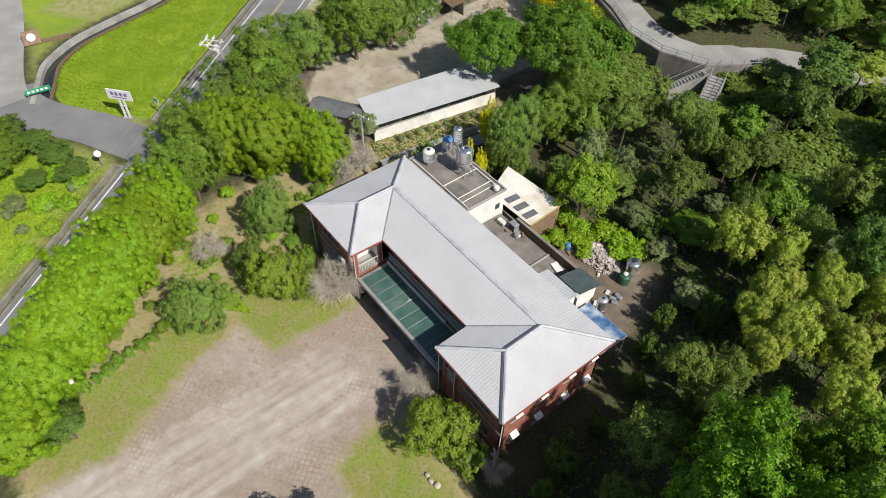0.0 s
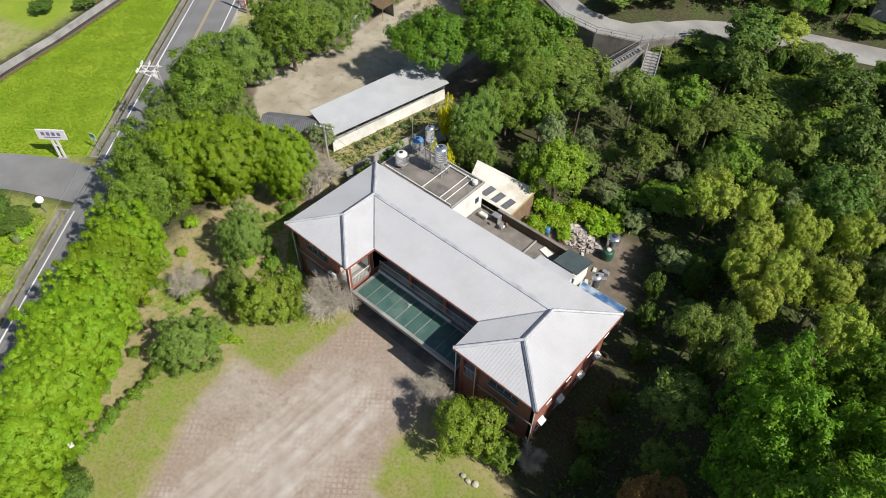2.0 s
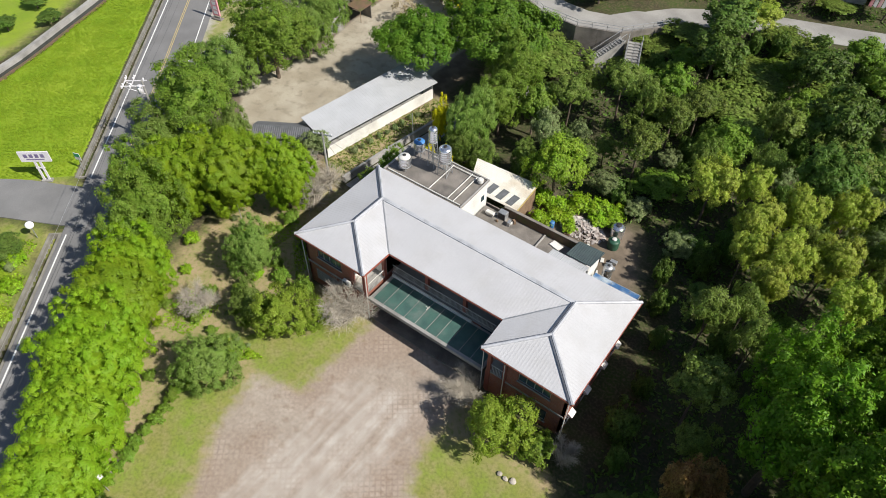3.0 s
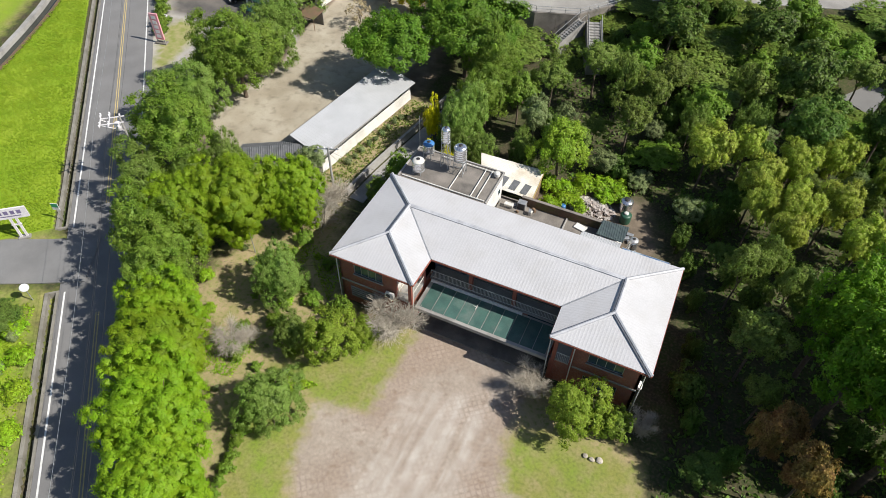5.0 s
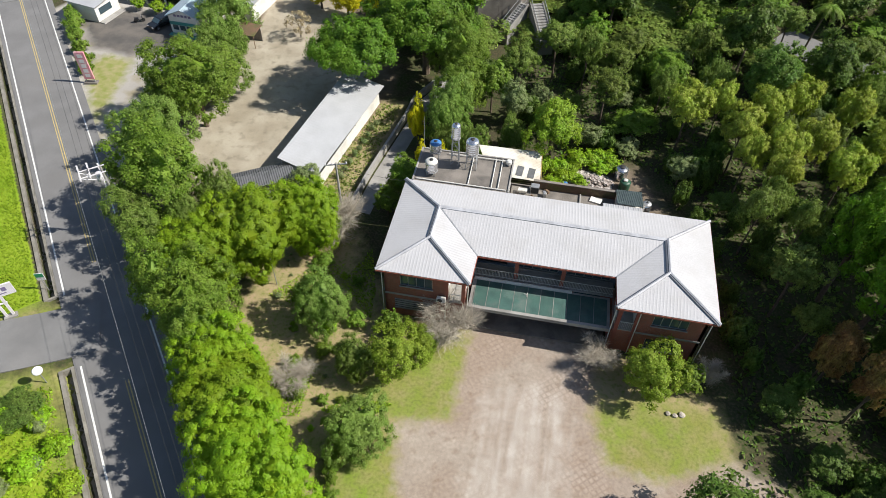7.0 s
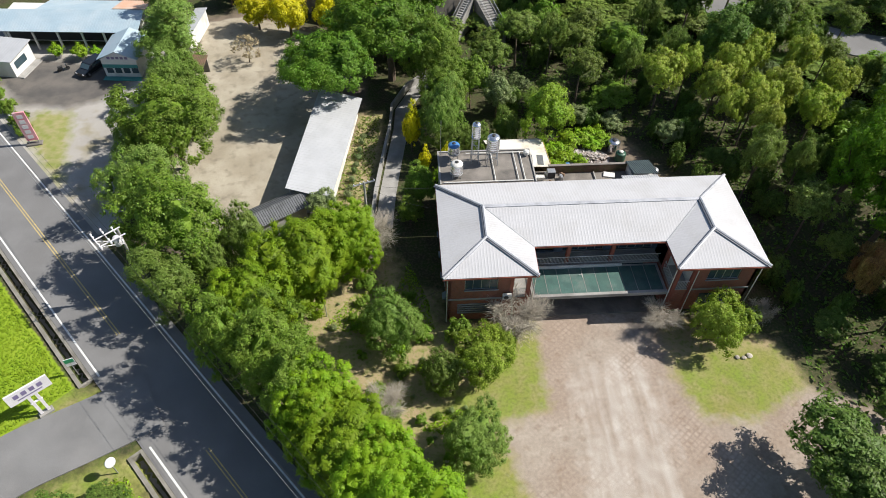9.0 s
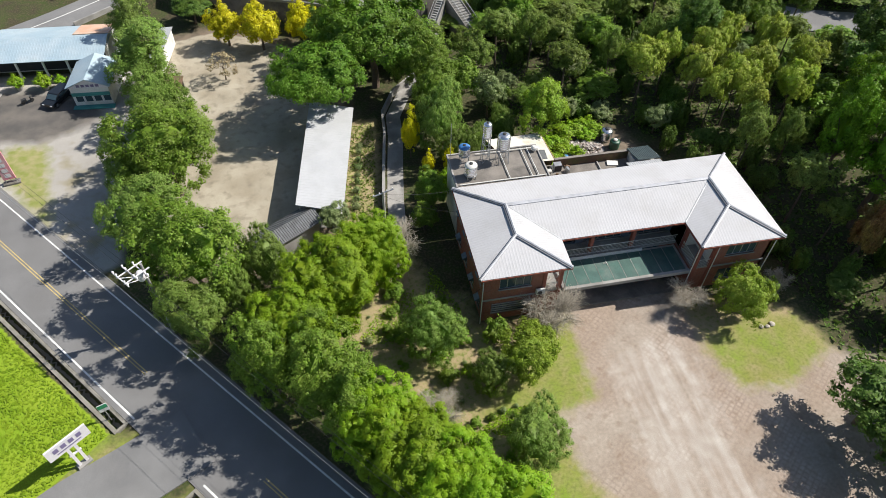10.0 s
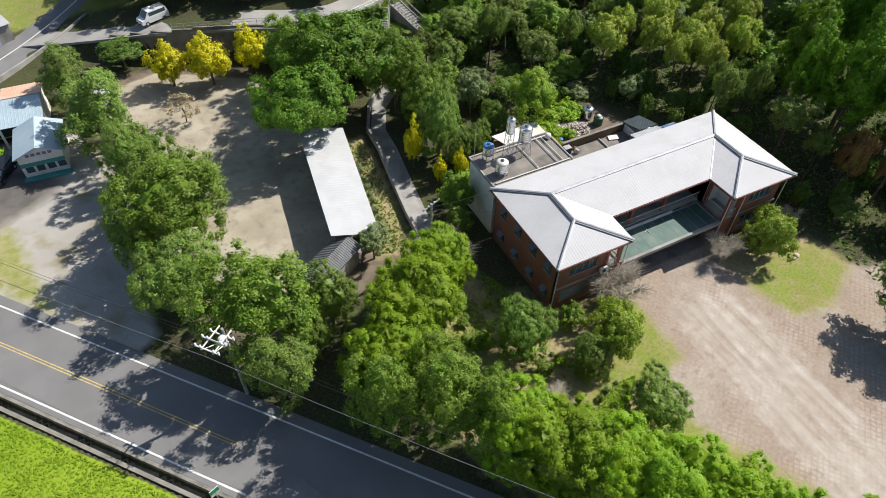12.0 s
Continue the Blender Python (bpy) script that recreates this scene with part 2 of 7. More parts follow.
M = {
    "ground": ground_material(),
    "roof": surface("roof_sheet", (0.49, 0.49, 0.505), (0.46, 0.46, 0.475), 0.35, 0.8, 0.0, 12.0, 0.0004, (0.37, 0.355, 0.34), 0.45, 0.32),
    "cap": surface("ridge_cap", (0.48, 0.49, 0.52), (0.38, 0.39, 0.42), 0.8, 0.5, 0.0, 8.0, 0.002, (0.24, 0.24, 0.25), 1.2, 0.5),
    "brick": brickwork("brick"),
    "redpaint": surface("red_paint", (0.30, 0.09, 0.06), (0.24, 0.07, 0.05), 1.0, 0.6),
    "white": surface("white_wall", (0.74, 0.73, 0.70), (0.66, 0.65, 0.61), 0.6, 0.75, 0, 15, 0.006, (0.38, 0.36, 0.32), 0.5, 0.5),
    "concrete": surface("concrete", (0.36, 0.35, 0.33), (0.27, 0.26, 0.245), 0.5, 0.9, 0, 18, 0.01, (0.14, 0.135, 0.125), 0.4, 0.7),
    # stained concrete; its dark tone also serves as painted shade on the porch floor
    "concrete_dark": surface("stained_and_shade_concrete", (0.24, 0.215, 0.19), (0.17, 0.155, 0.135), 0.6, 0.9, 0, 12, 0.012, (0.07, 0.065, 0.06), 0.5, 0.8),
    "asphalt": surface("asphalt", (0.195, 0.193, 0.192), (0.16, 0.158, 0.157), 0.3, 0.92, 0, 30, 0.006, (0.19, 0.185, 0.18), 0.15, 0.7),
    "old_asphalt": surface("worn_asphalt", (0.34, 0.33, 0.31), (0.27, 0.26, 0.245), 0.3, 0.95, 0, 20, 0.008, (0.20, 0.19, 0.18), 0.25, 0.6),
    "side_asphalt": surface("faded_asphalt", (0.20, 0.20, 0.20), (0.165, 0.165, 0.165), 0.3, 0.95, 0, 20, 0.008, (0.24, 0.235, 0.23), 0.2, 0.6),
    "line_white": surface("road_paint_white", (0.78, 0.78, 0.76), (0.60, 0.60, 0.58), 3.0, 0.7, 0, 30, 0.002),
    "line_yellow": surface("road_paint_yellow", (0.60, 0.45, 0.16), (0.42, 0.34, 0.16), 3.0, 0.7, 0, 30, 0.002),
    "tile": surface("green_deck_sheet", (0.06, 0.13, 0.11), (0.045, 0.095, 0.085), 0.9, 0.5, 0, 10, 0.004, (0.13, 0.16, 0.145), 0.8, 0.7, 0.3),
    "steel": surface("stainless_steel", (0.80, 0.81, 0.83), (0.66, 0.67, 0.70), 2.0, 0.22, 0.9, 12, 0.004),
    "galv": surface("galvanised_steel", (0.50, 0.51, 0.52), (0.38, 0.39, 0.40), 2.0, 0.45, 0.6, 20, 0.003),
    "pipe": surface("pvc_pipe", (0.68, 0.67, 0.63), (0.55, 0.54, 0.50), 2.0, 0.5),
    "blue": surface("blue_plastic", (0.07, 0.22, 0.50), (0.05, 0.17, 0.40), 2.0, 0.35),
    "brightblue": surface("bright_blue_sheet", (0.06, 0.30, 0.62), (0.08, 0.34, 0.66), 1.0, 0.45),
    "bluepanel": surface("blue_sheet", (0.035, 0.11, 0.26), (0.10, 0.19, 0.33), 0.7, 0.3, 0.0, 9, 0.01, (0.42, 0.48, 0.52), 0.7, 1.0),
    "darkroof": surface("dark_green_sheet", (0.085, 0.115, 0.115), (0.065, 0.085, 0.09), 1.0, 0.5, 0.2),
    "creamroof": surface("cream_sheet", (0.66, 0.645, 0.58), (0.58, 0.57, 0.52), 0.9, 0.6, 0, 12, 0.005, (0.38, 0.26, 0.13), 0.4, 0.55),
    "greyroof": surface("grey_sheet", (0.47, 0.48, 0.495), (0.43, 0.44, 0.455), 0.5, 0.5, 0.1, 30, 0.002, (0.34, 0.34, 0.34), 0.4, 0.4),
    "blueroof": surface("pale_blue_sheet", (0.36, 0.47, 0.54), (0.42, 0.52, 0.58), 0.4, 0.45, 0.1, 8, 0.004, (0.55, 0.60, 0.62), 0.3, 0.6),
    "orangeroof": surface("faded_orange_sheet", (0.62, 0.36, 0.24), (0.58, 0.44, 0.34), 0.7, 0.6),
    "slate": surface("slate_tiles", (0.13, 0.135, 0.145), (0.09, 0.095, 0.10), 1.5, 0.6, 0, 9, 0.02),
    "mossbrick": surface("mossy_brick", (0.17, 0.10, 0.065), (0.12, 0.085, 0.05), 1.2, 0.9, 0, 9, 0.02, (0.09, 0.11, 0.03), 0.8, 0.9),
    "deepgreen": surface("dark_green_plastic", (0.03, 0.10, 0.06), (0.025, 0.08, 0.05), 1.5, 0.4),
    "leadgrey": surface("lead_flashing", (0.085, 0.095, 0.12), (0.06, 0.068, 0.085), 1.2, 0.5),
    "slateblue": surface("slate_blue_sheet", (0.13, 0.17, 0.22), (0.10, 0.13, 0.17), 1.5, 0.5),
    "dark": surface("dark_parts_and_shade", (0.035, 0.037, 0.042), (0.025, 0.027, 0.03), 1.0, 0.7),
    "glass": glass("window_glass", (0.045, 0.075, 0.09)),
    "bark": surface("bark", (0.16, 0.12, 0.085), (0.10, 0.075, 0.055), 3.0, 0.9, 0, 12, 0.03),
    "twig": surface("dry_twigs", (0.50, 0.45, 0.37), (0.38, 0.34, 0.28), 1.5, 0.9),
    "wood": surface("weathered_wood", (0.24, 0.16, 0.10), (0.17, 0.11, 0.07), 2.0, 0.8),
    "yellow": surface("yellow_board", (0.52, 0.40, 0.14), (0.46, 0.34, 0.12), 1.0, 0.6),
    "purple": surface("purple_paint", (0.20, 0.17, 0.30), (0.17, 0.14, 0.26), 2.0, 0.5),
    "signwhite": surface("sign_white", (0.72, 0.70, 0.72), (0.66, 0.64, 0.67), 1.0, 0.5),
    "green": surface("green_paint", (0.03, 0.30, 0.15), (0.03, 0.25, 0.12), 1.0, 0.5),
    "teal": surface("teal_paint", (0.05, 0.28, 0.26), (0.04, 0.22, 0.21), 1.0, 0.5),
    "pink": surface("pink_banner", (0.68, 0.24, 0.30), (0.66, 0.42, 0.44), 0.8, 0.6),
    "black": surface("black_rubber", (0.02, 0.02, 0.022), (0.03, 0.03, 0.03), 3.0, 0.6),
    "carblack": glass("black_car_paint", (0.012, 0.014, 0.016)),
    "carwhite": surface("white_car_paint", (0.75, 0.76, 0.77), (0.70, 0.71, 0.72), 0.5, 0.25),
    "stone": surface("stone", (0.50, 0.46, 0.40), (0.38, 0.34, 0.29), 1.5, 0.9, 0, 10, 0.03, None, 0.3, 0.5, 0.4),
    "rubble": surface("rubble", (0.50, 0.46, 0.43), (0.34, 0.28, 0.25), 1.2, 0.9, 0, 9, 0.02, (0.62, 0.60, 0.58), 2.0, 0.6),
    "ditch": surface("ditch_concrete", (0.27, 0.255, 0.22), (0.18, 0.17, 0.14), 0.8, 0.95),
    "leaf_ficus": leafage("ficus_leaves", (0.21, 0.355, 0.014), (0.27, 0.40, 0.018), 0.46, 0.012, 0.28),
    "leaf_mid": leafage("mid_green_leaves", (0.155, 0.272, 0.026), (0.215, 0.32, 0.042), 0.45, 0.014, 0.65),
    "leaf_yard": leafage("yard_tree_leaves", (0.215, 0.315, 0.028), (0.285, 0.365, 0.045), 0.45, 0.014, 0.6),
    "leaf_garden": leafage("fine_olive_leaves", (0.165, 0.262, 0.042), (0.225, 0.31, 0.066), 0.45, 0.014, 0.6),
    "leaf_spread": leafage("shade_tree_leaves", (0.105, 0.215, 0.015), (0.145, 0.25, 0.022), 0.42, 0.014, 0.7),
    "leaf_dark": leafage("dark_green_leaves", (0.10, 0.185, 0.028), (0.145, 0.22, 0.04), 0.42, 0.014, 0.9),
    "leaf_olive": leafage("olive_leaves", (0.155, 0.235, 0.038), (0.215, 0.28, 0.056), 0.45, 0.014, 0.9),
    "leaf_grey": leafage("grey_green_leaves", (0.185, 0.25, 0.09), (0.25, 0.30, 0.125), 0.4, 0.014, 0.8),
    "leaf_lime_tree": leafage("young_tree_leaves", (0.21, 0.345, 0.022), (0.27, 0.38, 0.032), 0.45, 0.014, 0.8),
    "leaf_tall": leafage("tall_tree_leaves", (0.12, 0.25, 0.010), (0.16, 0.29, 0.014), 0.42, 0.014, 0.8),
    "leaf_lime": leafage("lime_leaves", (0.21, 0.39, 0.013), (0.28, 0.42, 0.02)),
    "leaf_vine": leafage("pale_vine_leaves", (0.30, 0.395, 0.048), (0.40, 0.45, 0.073), 0.44, 0.014, 0.8),
    "leaf_yellow": leafage("yellow_leaves", (0.66, 0.60, 0.008), (0.50, 0.50, 0.012), 0.4, 0.008, 0.5),
    "leaf_tan": leafage("dry_tan_leaves", (0.34, 0.27, 0.15), (0.38, 0.33, 0.20), 0.35),
    "water": glass("still_water", (0.02, 0.025, 0.02)),
    "leaf_rust": leafage("rust_leaves", (0.27, 0.135, 0.055), (0.28, 0.21, 0.06), 0.4),
    "rice": leafage("rice_leaves", (0.205, 0.315, 0.014), (0.27, 0.36, 0.02), 0.45, 0.01, 0.22),
}


# ---- building blocks ----
def mesh_of(name, verts, faces, material, smooth=False):
    me = bpy.data.meshes.new(name)
    me.from_pydata([tuple(v) for v in verts], [], [tuple(f) for f in faces])
    me.materials.append(M[material])
    if smooth:
        me.polygons.foreach_set("use_smooth", [True] * len(me.polygons))
    me.update()
    return me


class Shape:
    """Collects the faces of one mesh."""

    def __init__(self):
        self.v, self.f = [], []

    def add(self, verts, faces):
        n = len(self.v)
        self.v += [tuple(v) for v in verts]
        self.f += [tuple(n + i for i in f) for f in faces]
        return self

    def box(self, x0, x1, y0, y1, z0, z1, m=None):
        vs = [Vector((x, y, z)) for z in (z0, z1) for y in (y0, y1) for x in (x0, x1)]
        vs = [m @ v for v in vs] if m else vs
        return self.add(vs, [(0, 2, 3, 1), (4, 5, 7, 6), (0, 1, 5, 4), (2, 6, 7, 3), (0, 4, 6, 2), (1, 3, 7, 5)])

    def block(self, x0, x1, y0, y1, z0, z1, b=0.02, m=None):
        """A box with its upper edges and corners bevelled."""
        ring = lambda d, z: [Vector(p) for p in ((x0 + d, y0 + d, z), (x1 - d, y0 + d, z), (x1 - d, y1 - d, z), (x0 + d, y1 - d, z))]
        vs = ring(0, z0) + ring(0, z1 - b) + ring(b, z1)
        vs = [m @ v for v in vs] if m else vs
        fs = [(3, 2, 1, 0), (8, 9, 10, 11)]
        for k in (0, 4):
            fs += [(k + i, k + (i + 1) % 4, k + 4 + (i + 1) % 4, k + 4 + i) for i in range(4)]
        return self.add(vs, fs)

    def tube(self, p0, p1, r0, r1=None, n=8, caps=True):
        p0, p1, r1 = Vector(p0), Vector(p1), r0 if r1 is None else r1
        d = (p1 - p0).normalized()
        a = d.orthogonal().normalized()
        b = d.cross(a)
        vs = [p + (a * math.cos(2 * math.pi * i / n) + b * math.sin(2 * math.pi * i / n)) * r for p, r in ((p0, r0), (p1, r1)) for i in range(n)]
        fs = [(i, (i + 1) % n, n + (i + 1) % n, n + i) for i in range(n)]
        if caps:
            fs += [tuple(range(n - 1, -1, -1)), tuple(range(n, 2 * n))]
        return self.add(vs, fs)

    def pipe(self, pts, r, n=4):
        """A tube that follows a line of points."""
        vs, m = [], len(pts)
        for i, p in enumerate(pts):
            d = (Vector(pts[min(i + 1, m - 1)]) - Vector(pts[max(i - 1, 0)])).normalized()
            a = d.cross(Vector((0, 0, 1)) if abs(d.z) < 0.9 else Vector((1, 0, 0))).normalized()
            b = d.cross(a)
            vs += [Vector(p) + (a * math.cos(2 * math.pi * j / n) + b * math.sin(2 * math.pi * j / n)) * r for j in range(n)]
        fs = [(k * n + j, k * n + (j + 1) % n, (k + 1) * n + (j + 1) % n, (k + 1) * n + j) for k in range(m - 1) for j in range(n)]
        return self.add(vs, fs + [tuple(range(n - 1, -1, -1)), tuple(range((m - 1) * n, m * n))])

    def lathe(self, rings, n=24, at=(0, 0)):
        """rings of (radius, z) turned round a vertical axis."""
        vs = [(at[0] + r * math.cos(2 * math.pi * i / n), at[1] + r * math.sin(2 * math.pi * i / n), z) for r, z in rings for i in range(n)]
        fs = [(k * n + i, k * n + (i + 1) % n, (k + 1) * n + (i + 1) % n, (k + 1) * n + i) for k in range(len(rings) - 1) for i in range(n)]
        fs += [tuple(range(n - 1, -1, -1)), tuple((len(rings) - 1) * n + i for i in range(n))]
        return self.add(vs, fs)

    def slab(self, pts, down=0.06):
        """A flat polygon with thickness."""
        n = len(pts)
        vs = [Vector(p) for p in pts] + [Vector(p) - Vector((0, 0, down)) for p in pts]
        return self.add(vs, [tuple(range(n)), tuple(range(2 * n - 1, n - 1, -1))] + [(i, n + i, n + (i + 1) % n, (i + 1) % n) for i in range(n)])

    def sheet(self, pts, pitch, width, height, down=0.06):
        """A convex flat polygon of ribbed sheet, one closed surface; the ribs run up from its first edge."""
        a, b = Vector(pts[0]), Vector(pts[1])
        u = (b - a).normalized()
        nrm = u.cross(Vector(pts[2]) - a).normalized()
        if nrm.z < 0:
            return self.sheet([pts[1], pts[0]] + list(pts[2:])[::-1], pitch, width, height, down)
        v = nrm.cross(u)
        q = [((Vector(p) - a).dot(u), (Vector(p) - a).dot(v)) for p in pts]
        lo, hi = min(c[0] for c in q), max(c[0] for c in q)
        stops = [(lo + 1e-4, 0), (hi - 1e-4, 0)] + [(c[0], 0) for c in q if lo + 0.01 < c[0] < hi - 0.01]
        n = int((hi - lo) / pitch)
        for i in range(n):
            x = lo + (hi - lo) * (i + 0.5) / n
            stops += [(x - width, 0), (x - width * 0.4, 1), (x + width * 0.4, 1), (x + width, 0)]
        rows = []
        for x, k in sorted(stops):
            cuts = []
            for (x0, y0), (x1, y1) in zip(q, q[1:] + q[:1]):
                if abs(x1 - x0) > 1e-6 and min(x0, x1) - 1e-5 <= x <= max(x0, x1) + 1e-5:
                    cuts.append(y0 + (y1 - y0) * (x - x0) / (x1 - x0))
            rows.append((x, min(cuts), max(cuts), k * height))
        vs, m = [], len(rows)
        for off in (0, -down):
            for end in (1, 2):
                vs += [a + u * r[0] + v * r[end] + nrm * ((r[3] if not off else 0) + off) for r in rows]
        fs = []
        for i in range(m - 1):
            fs += [(i, i + 1, m + i + 1, m + i), (2 * m + i + 1, 2 * m + i, 3 * m + i, 3 * m + i + 1), (i + 1, i, 2 * m + i, 2 * m + i + 1), (m + i, m + i + 1, 3 * m + i + 1, 3 * m + i)]
        fs += [(0, m, 3 * m, 2 * m), (2 * m - 1, m - 1, 3 * m - 1, 4 * m - 1)]
        return self.add(vs, fs)


def thing(name, at, label, category, group="", kind="", turn=0.0):
    ob = new(name)
    ob.matrix_basis = pose(*at, 0, 0, turn)
    return tagged(ob, label, category, group, kind)


def part(name, shape, material, parent, label="", smooth=False):
    """One mesh object under a thing or under a part; shape may also be a finished mesh."""
    me = shape if isinstance(shape, bpy.types.Mesh) else mesh_of(name, shape.v, shape.f, material, smooth)
    ob = new(name, me)
    ob.parent = parent
    return tagged(ob, label) if label else ob


def solid(name, shape, material, label, category, group="", kind="", smooth=False):
    """A thing or a piece of the setting that is a single mesh."""
    return tagged(new(name, mesh_of(name, shape.v, shape.f, material, smooth)), label, category, group, kind)


def smoothstep(a, b, x):
    k = np.clip((x - a) / (b - a), 0, 1)
    return k * k * (3 - 2 * k)


def inside(poly, x, y):
    """Signed distance to a polygon's edge, positive within."""
    d = np.full(np.shape(x), 1e9)
    odd = np.zeros(np.shape(x), bool)
    for (x0, y0), (x1, y1) in zip(poly, poly[1:] + poly[:1]):
        ex, ey = x1 - x0, y1 - y0
        k = np.clip(((x - x0) * ex + (y - y0) * ey) / (ex * ex + ey * ey), 0, 1)
        d = np.minimum(d, np.hypot(x - x0 - k * ex, y - y0 - k * ey))
        if y1 != y0:
            odd ^= ((y0 > y) != (y1 > y)) & (x < x0 + ex * (y - y0) / ey)
    return np.where(odd, d, -d)


def along(line, x, y):
    """Distance to an open line."""
    d = np.full(np.shape(x), 1e9)
    for (x0, y0), (x1, y1) in zip(line, line[1:]):
        ex, ey = x1 - x0, y1 - y0
        k = np.clip(((x - x0) * ex + (y - y0) * ey) / (ex * ex + ey * ey), 0, 1)
        d = np.minimum(d, np.hypot(x - x0 - k * ex, y - y0 - k * ey))
    return d


# ---- the ground ----
ROAD_N, ROAD_D = Vector((0.761, 0.649, 0)), Vector((0.649, -0.761, 0))  # across and along the main road
UP_X, UP_Y = [-58, -35, -22, -11, -5, 1, 7, 12, 21, 35, 60, 120], [62.5, 70.5, 63, 58.7, 55.4, 54.9, 57, 63.5, 69, 74, 82, 100]


def level(x, y):
    """The ground's height."""
    d = y - np.interp(x, UP_X, UP_Y)
    lev = 4.6 * smoothstep(-46, -16, x)
    steep, gentle = smoothstep(0.0, 0.6, d), smoothstep(-15, 1, d)
    k = smoothstep(9, 16, x)
    h = lev * (steep * (1 - k) + gentle * k)
    h = h + np.clip(d - 8, 0, 60) * 0.22 * smoothstep(-30, -10, x)
    c = x * ROAD_N.x + y * ROAD_N.y
    s = x * ROAD_D.x + y * ROAD_D.y
    trench = ((s < -17.6) | (s > -8.2)) & (s > -130) & (s < 40)
    h = np.where(trench, h - 1.0 * (1 - smoothstep(0.1, 0.62, np.abs(c + 27.65))), h)
    canal = along(CANAL, x, y)
    h = np.where(canal < 1.15, -1.0, h)
    return h


def curve(pts, n=5):
    """A smooth line through a few points."""
    out = []
    for i in range(len(pts) - 1):
        p = [np.array(pts[min(max(j, 0), len(pts) - 1)], float) for j in (i - 1, i, i + 1, i + 2)]
        for k in range(n):
            u = k / n
            q = 0.5 * (2 * p[1] + (p[2] - p[0]) * u + (2 * p[0] - 5 * p[1] + 4 * p[2] - p[3]) * u * u + (3 * p[1] - p[0] - 3 * p[2] + p[3]) * u ** 3)
            out.append((float(q[0]), float(q[1])))
    return out + [tuple(pts[-1])]


CANAL = curve([(-45.0, -15.4), (-49.2, -13.6), (-53.6, -11.6), (-56.3, -8.9), (-58.6, -5.2), (-61.0, 2.0), (-63.6, 9.7), (-75, 36), (-96, 67)])
YARD = [(9.2, 1.0), (21.6, 1.0), (20.8, -6.6), (22.4, -11.2), (27, -11.8), (32.6, -8.9), (36, -10), (48, -18), (48, -42), (10, -42), (9.6, -27.5), (10.4, -25.2), (7.2, -19.2), (5.6, -16.5), (4.3, -10.9), (8.9, -9.6)]
LAWN_A = [(9.6, -0.2), (8.9, -9.6), (4.3, -10.8), (-1.8, -9.4), (4.2, -5.0), (6.0, -0.8)]
LAWN_B = [(2.5, -12), (4.8, -12), (6.4, -18.6), (10.4, -25.4), (9.4, -30), (2, -30), (1.6, -22), (0.2, -18), (-0.8, -14.5)]
LAWN_C = [(20.8, -6.6), (22.4, -11.2), (27, -11.8), (32.6, -8.9), (31.5, -4.2), (27.5, -4.2), (24, -4.5)]
BED = [(0, 4), (-0.5, -4), (4, -9), (0, -13), (-1, -16), (2, -22), (3.5, -29), (-4, -24), (-13, -11), (-14, -4), (-15, 6), (-12, 12), (-6, 13), (-3, 5)]
LOT = [(-32, 20), (-25, 13.5), (-16, 14.5), (-12.0, 34), (-13, 53), (-26, 61), (-33, 59), (-31.5, 42), (-29.5, 33)]
APRON = [(-66, 46), (-64, 41), (-50, 26), (-38, 13), (-34.5, 15), (-35, 24), (-31, 40), (-37, 48), (-37, 52), (-62, 54)]
FIELD = [(-33.4, -5.0), (-36.8, -8.4), (-42.8, -13.2), (-46, -13.4), (-48.8, -12.4), (-52.8, -10.6), (-55.2, -8.0), (-57.4, -4.8), (-59.7, 2.4), (-62.3, 10), (-73.5, 36), (-94.0, 67), (-92, 63)]
FIELD_B = [(-50.5, -14.8), (-56, -13.0), (-60.5, -8.5), (-66, 8), (-78, 36), (-98, 68), (-150, 60), (-150, -20), (-66, -11.5), (-56, -13.8)]
BANK = [(-26.8, -12.6), (-33, -15.2), (-42, -21), (-60, -23), (-90, -60), (-10, -75), (4.4, -48.8)]

xs = np.concatenate([-np.geomspace(900, 104, 14), np.arange(-100, -80, 1.5), np.arange(-80, 62, 0.5), np.arange(62, 100, 2.0), np.geomspace(104, 900, 14)])
ys = np.concatenate([-np.geomspace(900, 60, 14), np.arange(-56, -34, 2.0), np.arange(-34, 76, 0.5), np.arange(76, 110, 2.0), np.geomspace(114, 900, 14)])
gx, gy = np.meshgrid(xs, ys)
gz = level(gx, gy) + 0.05 * np.sin(gx * 0.9 + 1.3 * np.sin(gy * 0.5)) * np.cos(gy * 0.8) * (inside(YARD, gx, gy) < 0)
nx, ny = len(xs), len(ys)
gv = np.stack([gx, gy, gz], -1).reshape(-1, 3)
quad = np.arange(nx * ny).reshape(ny, nx)
gf = np.stack([quad[:-1, :-1], quad[:-1, 1:], quad[1:, 1:], quad[1:, :-1]], -1).reshape(-1, 4)
gme = mesh_of("ground", gv.tolist(), gf.tolist(), "ground", True)


def soft(d, w=1.0):
    return np.clip(0.5 + 0.5 * d / w, 0, 1)


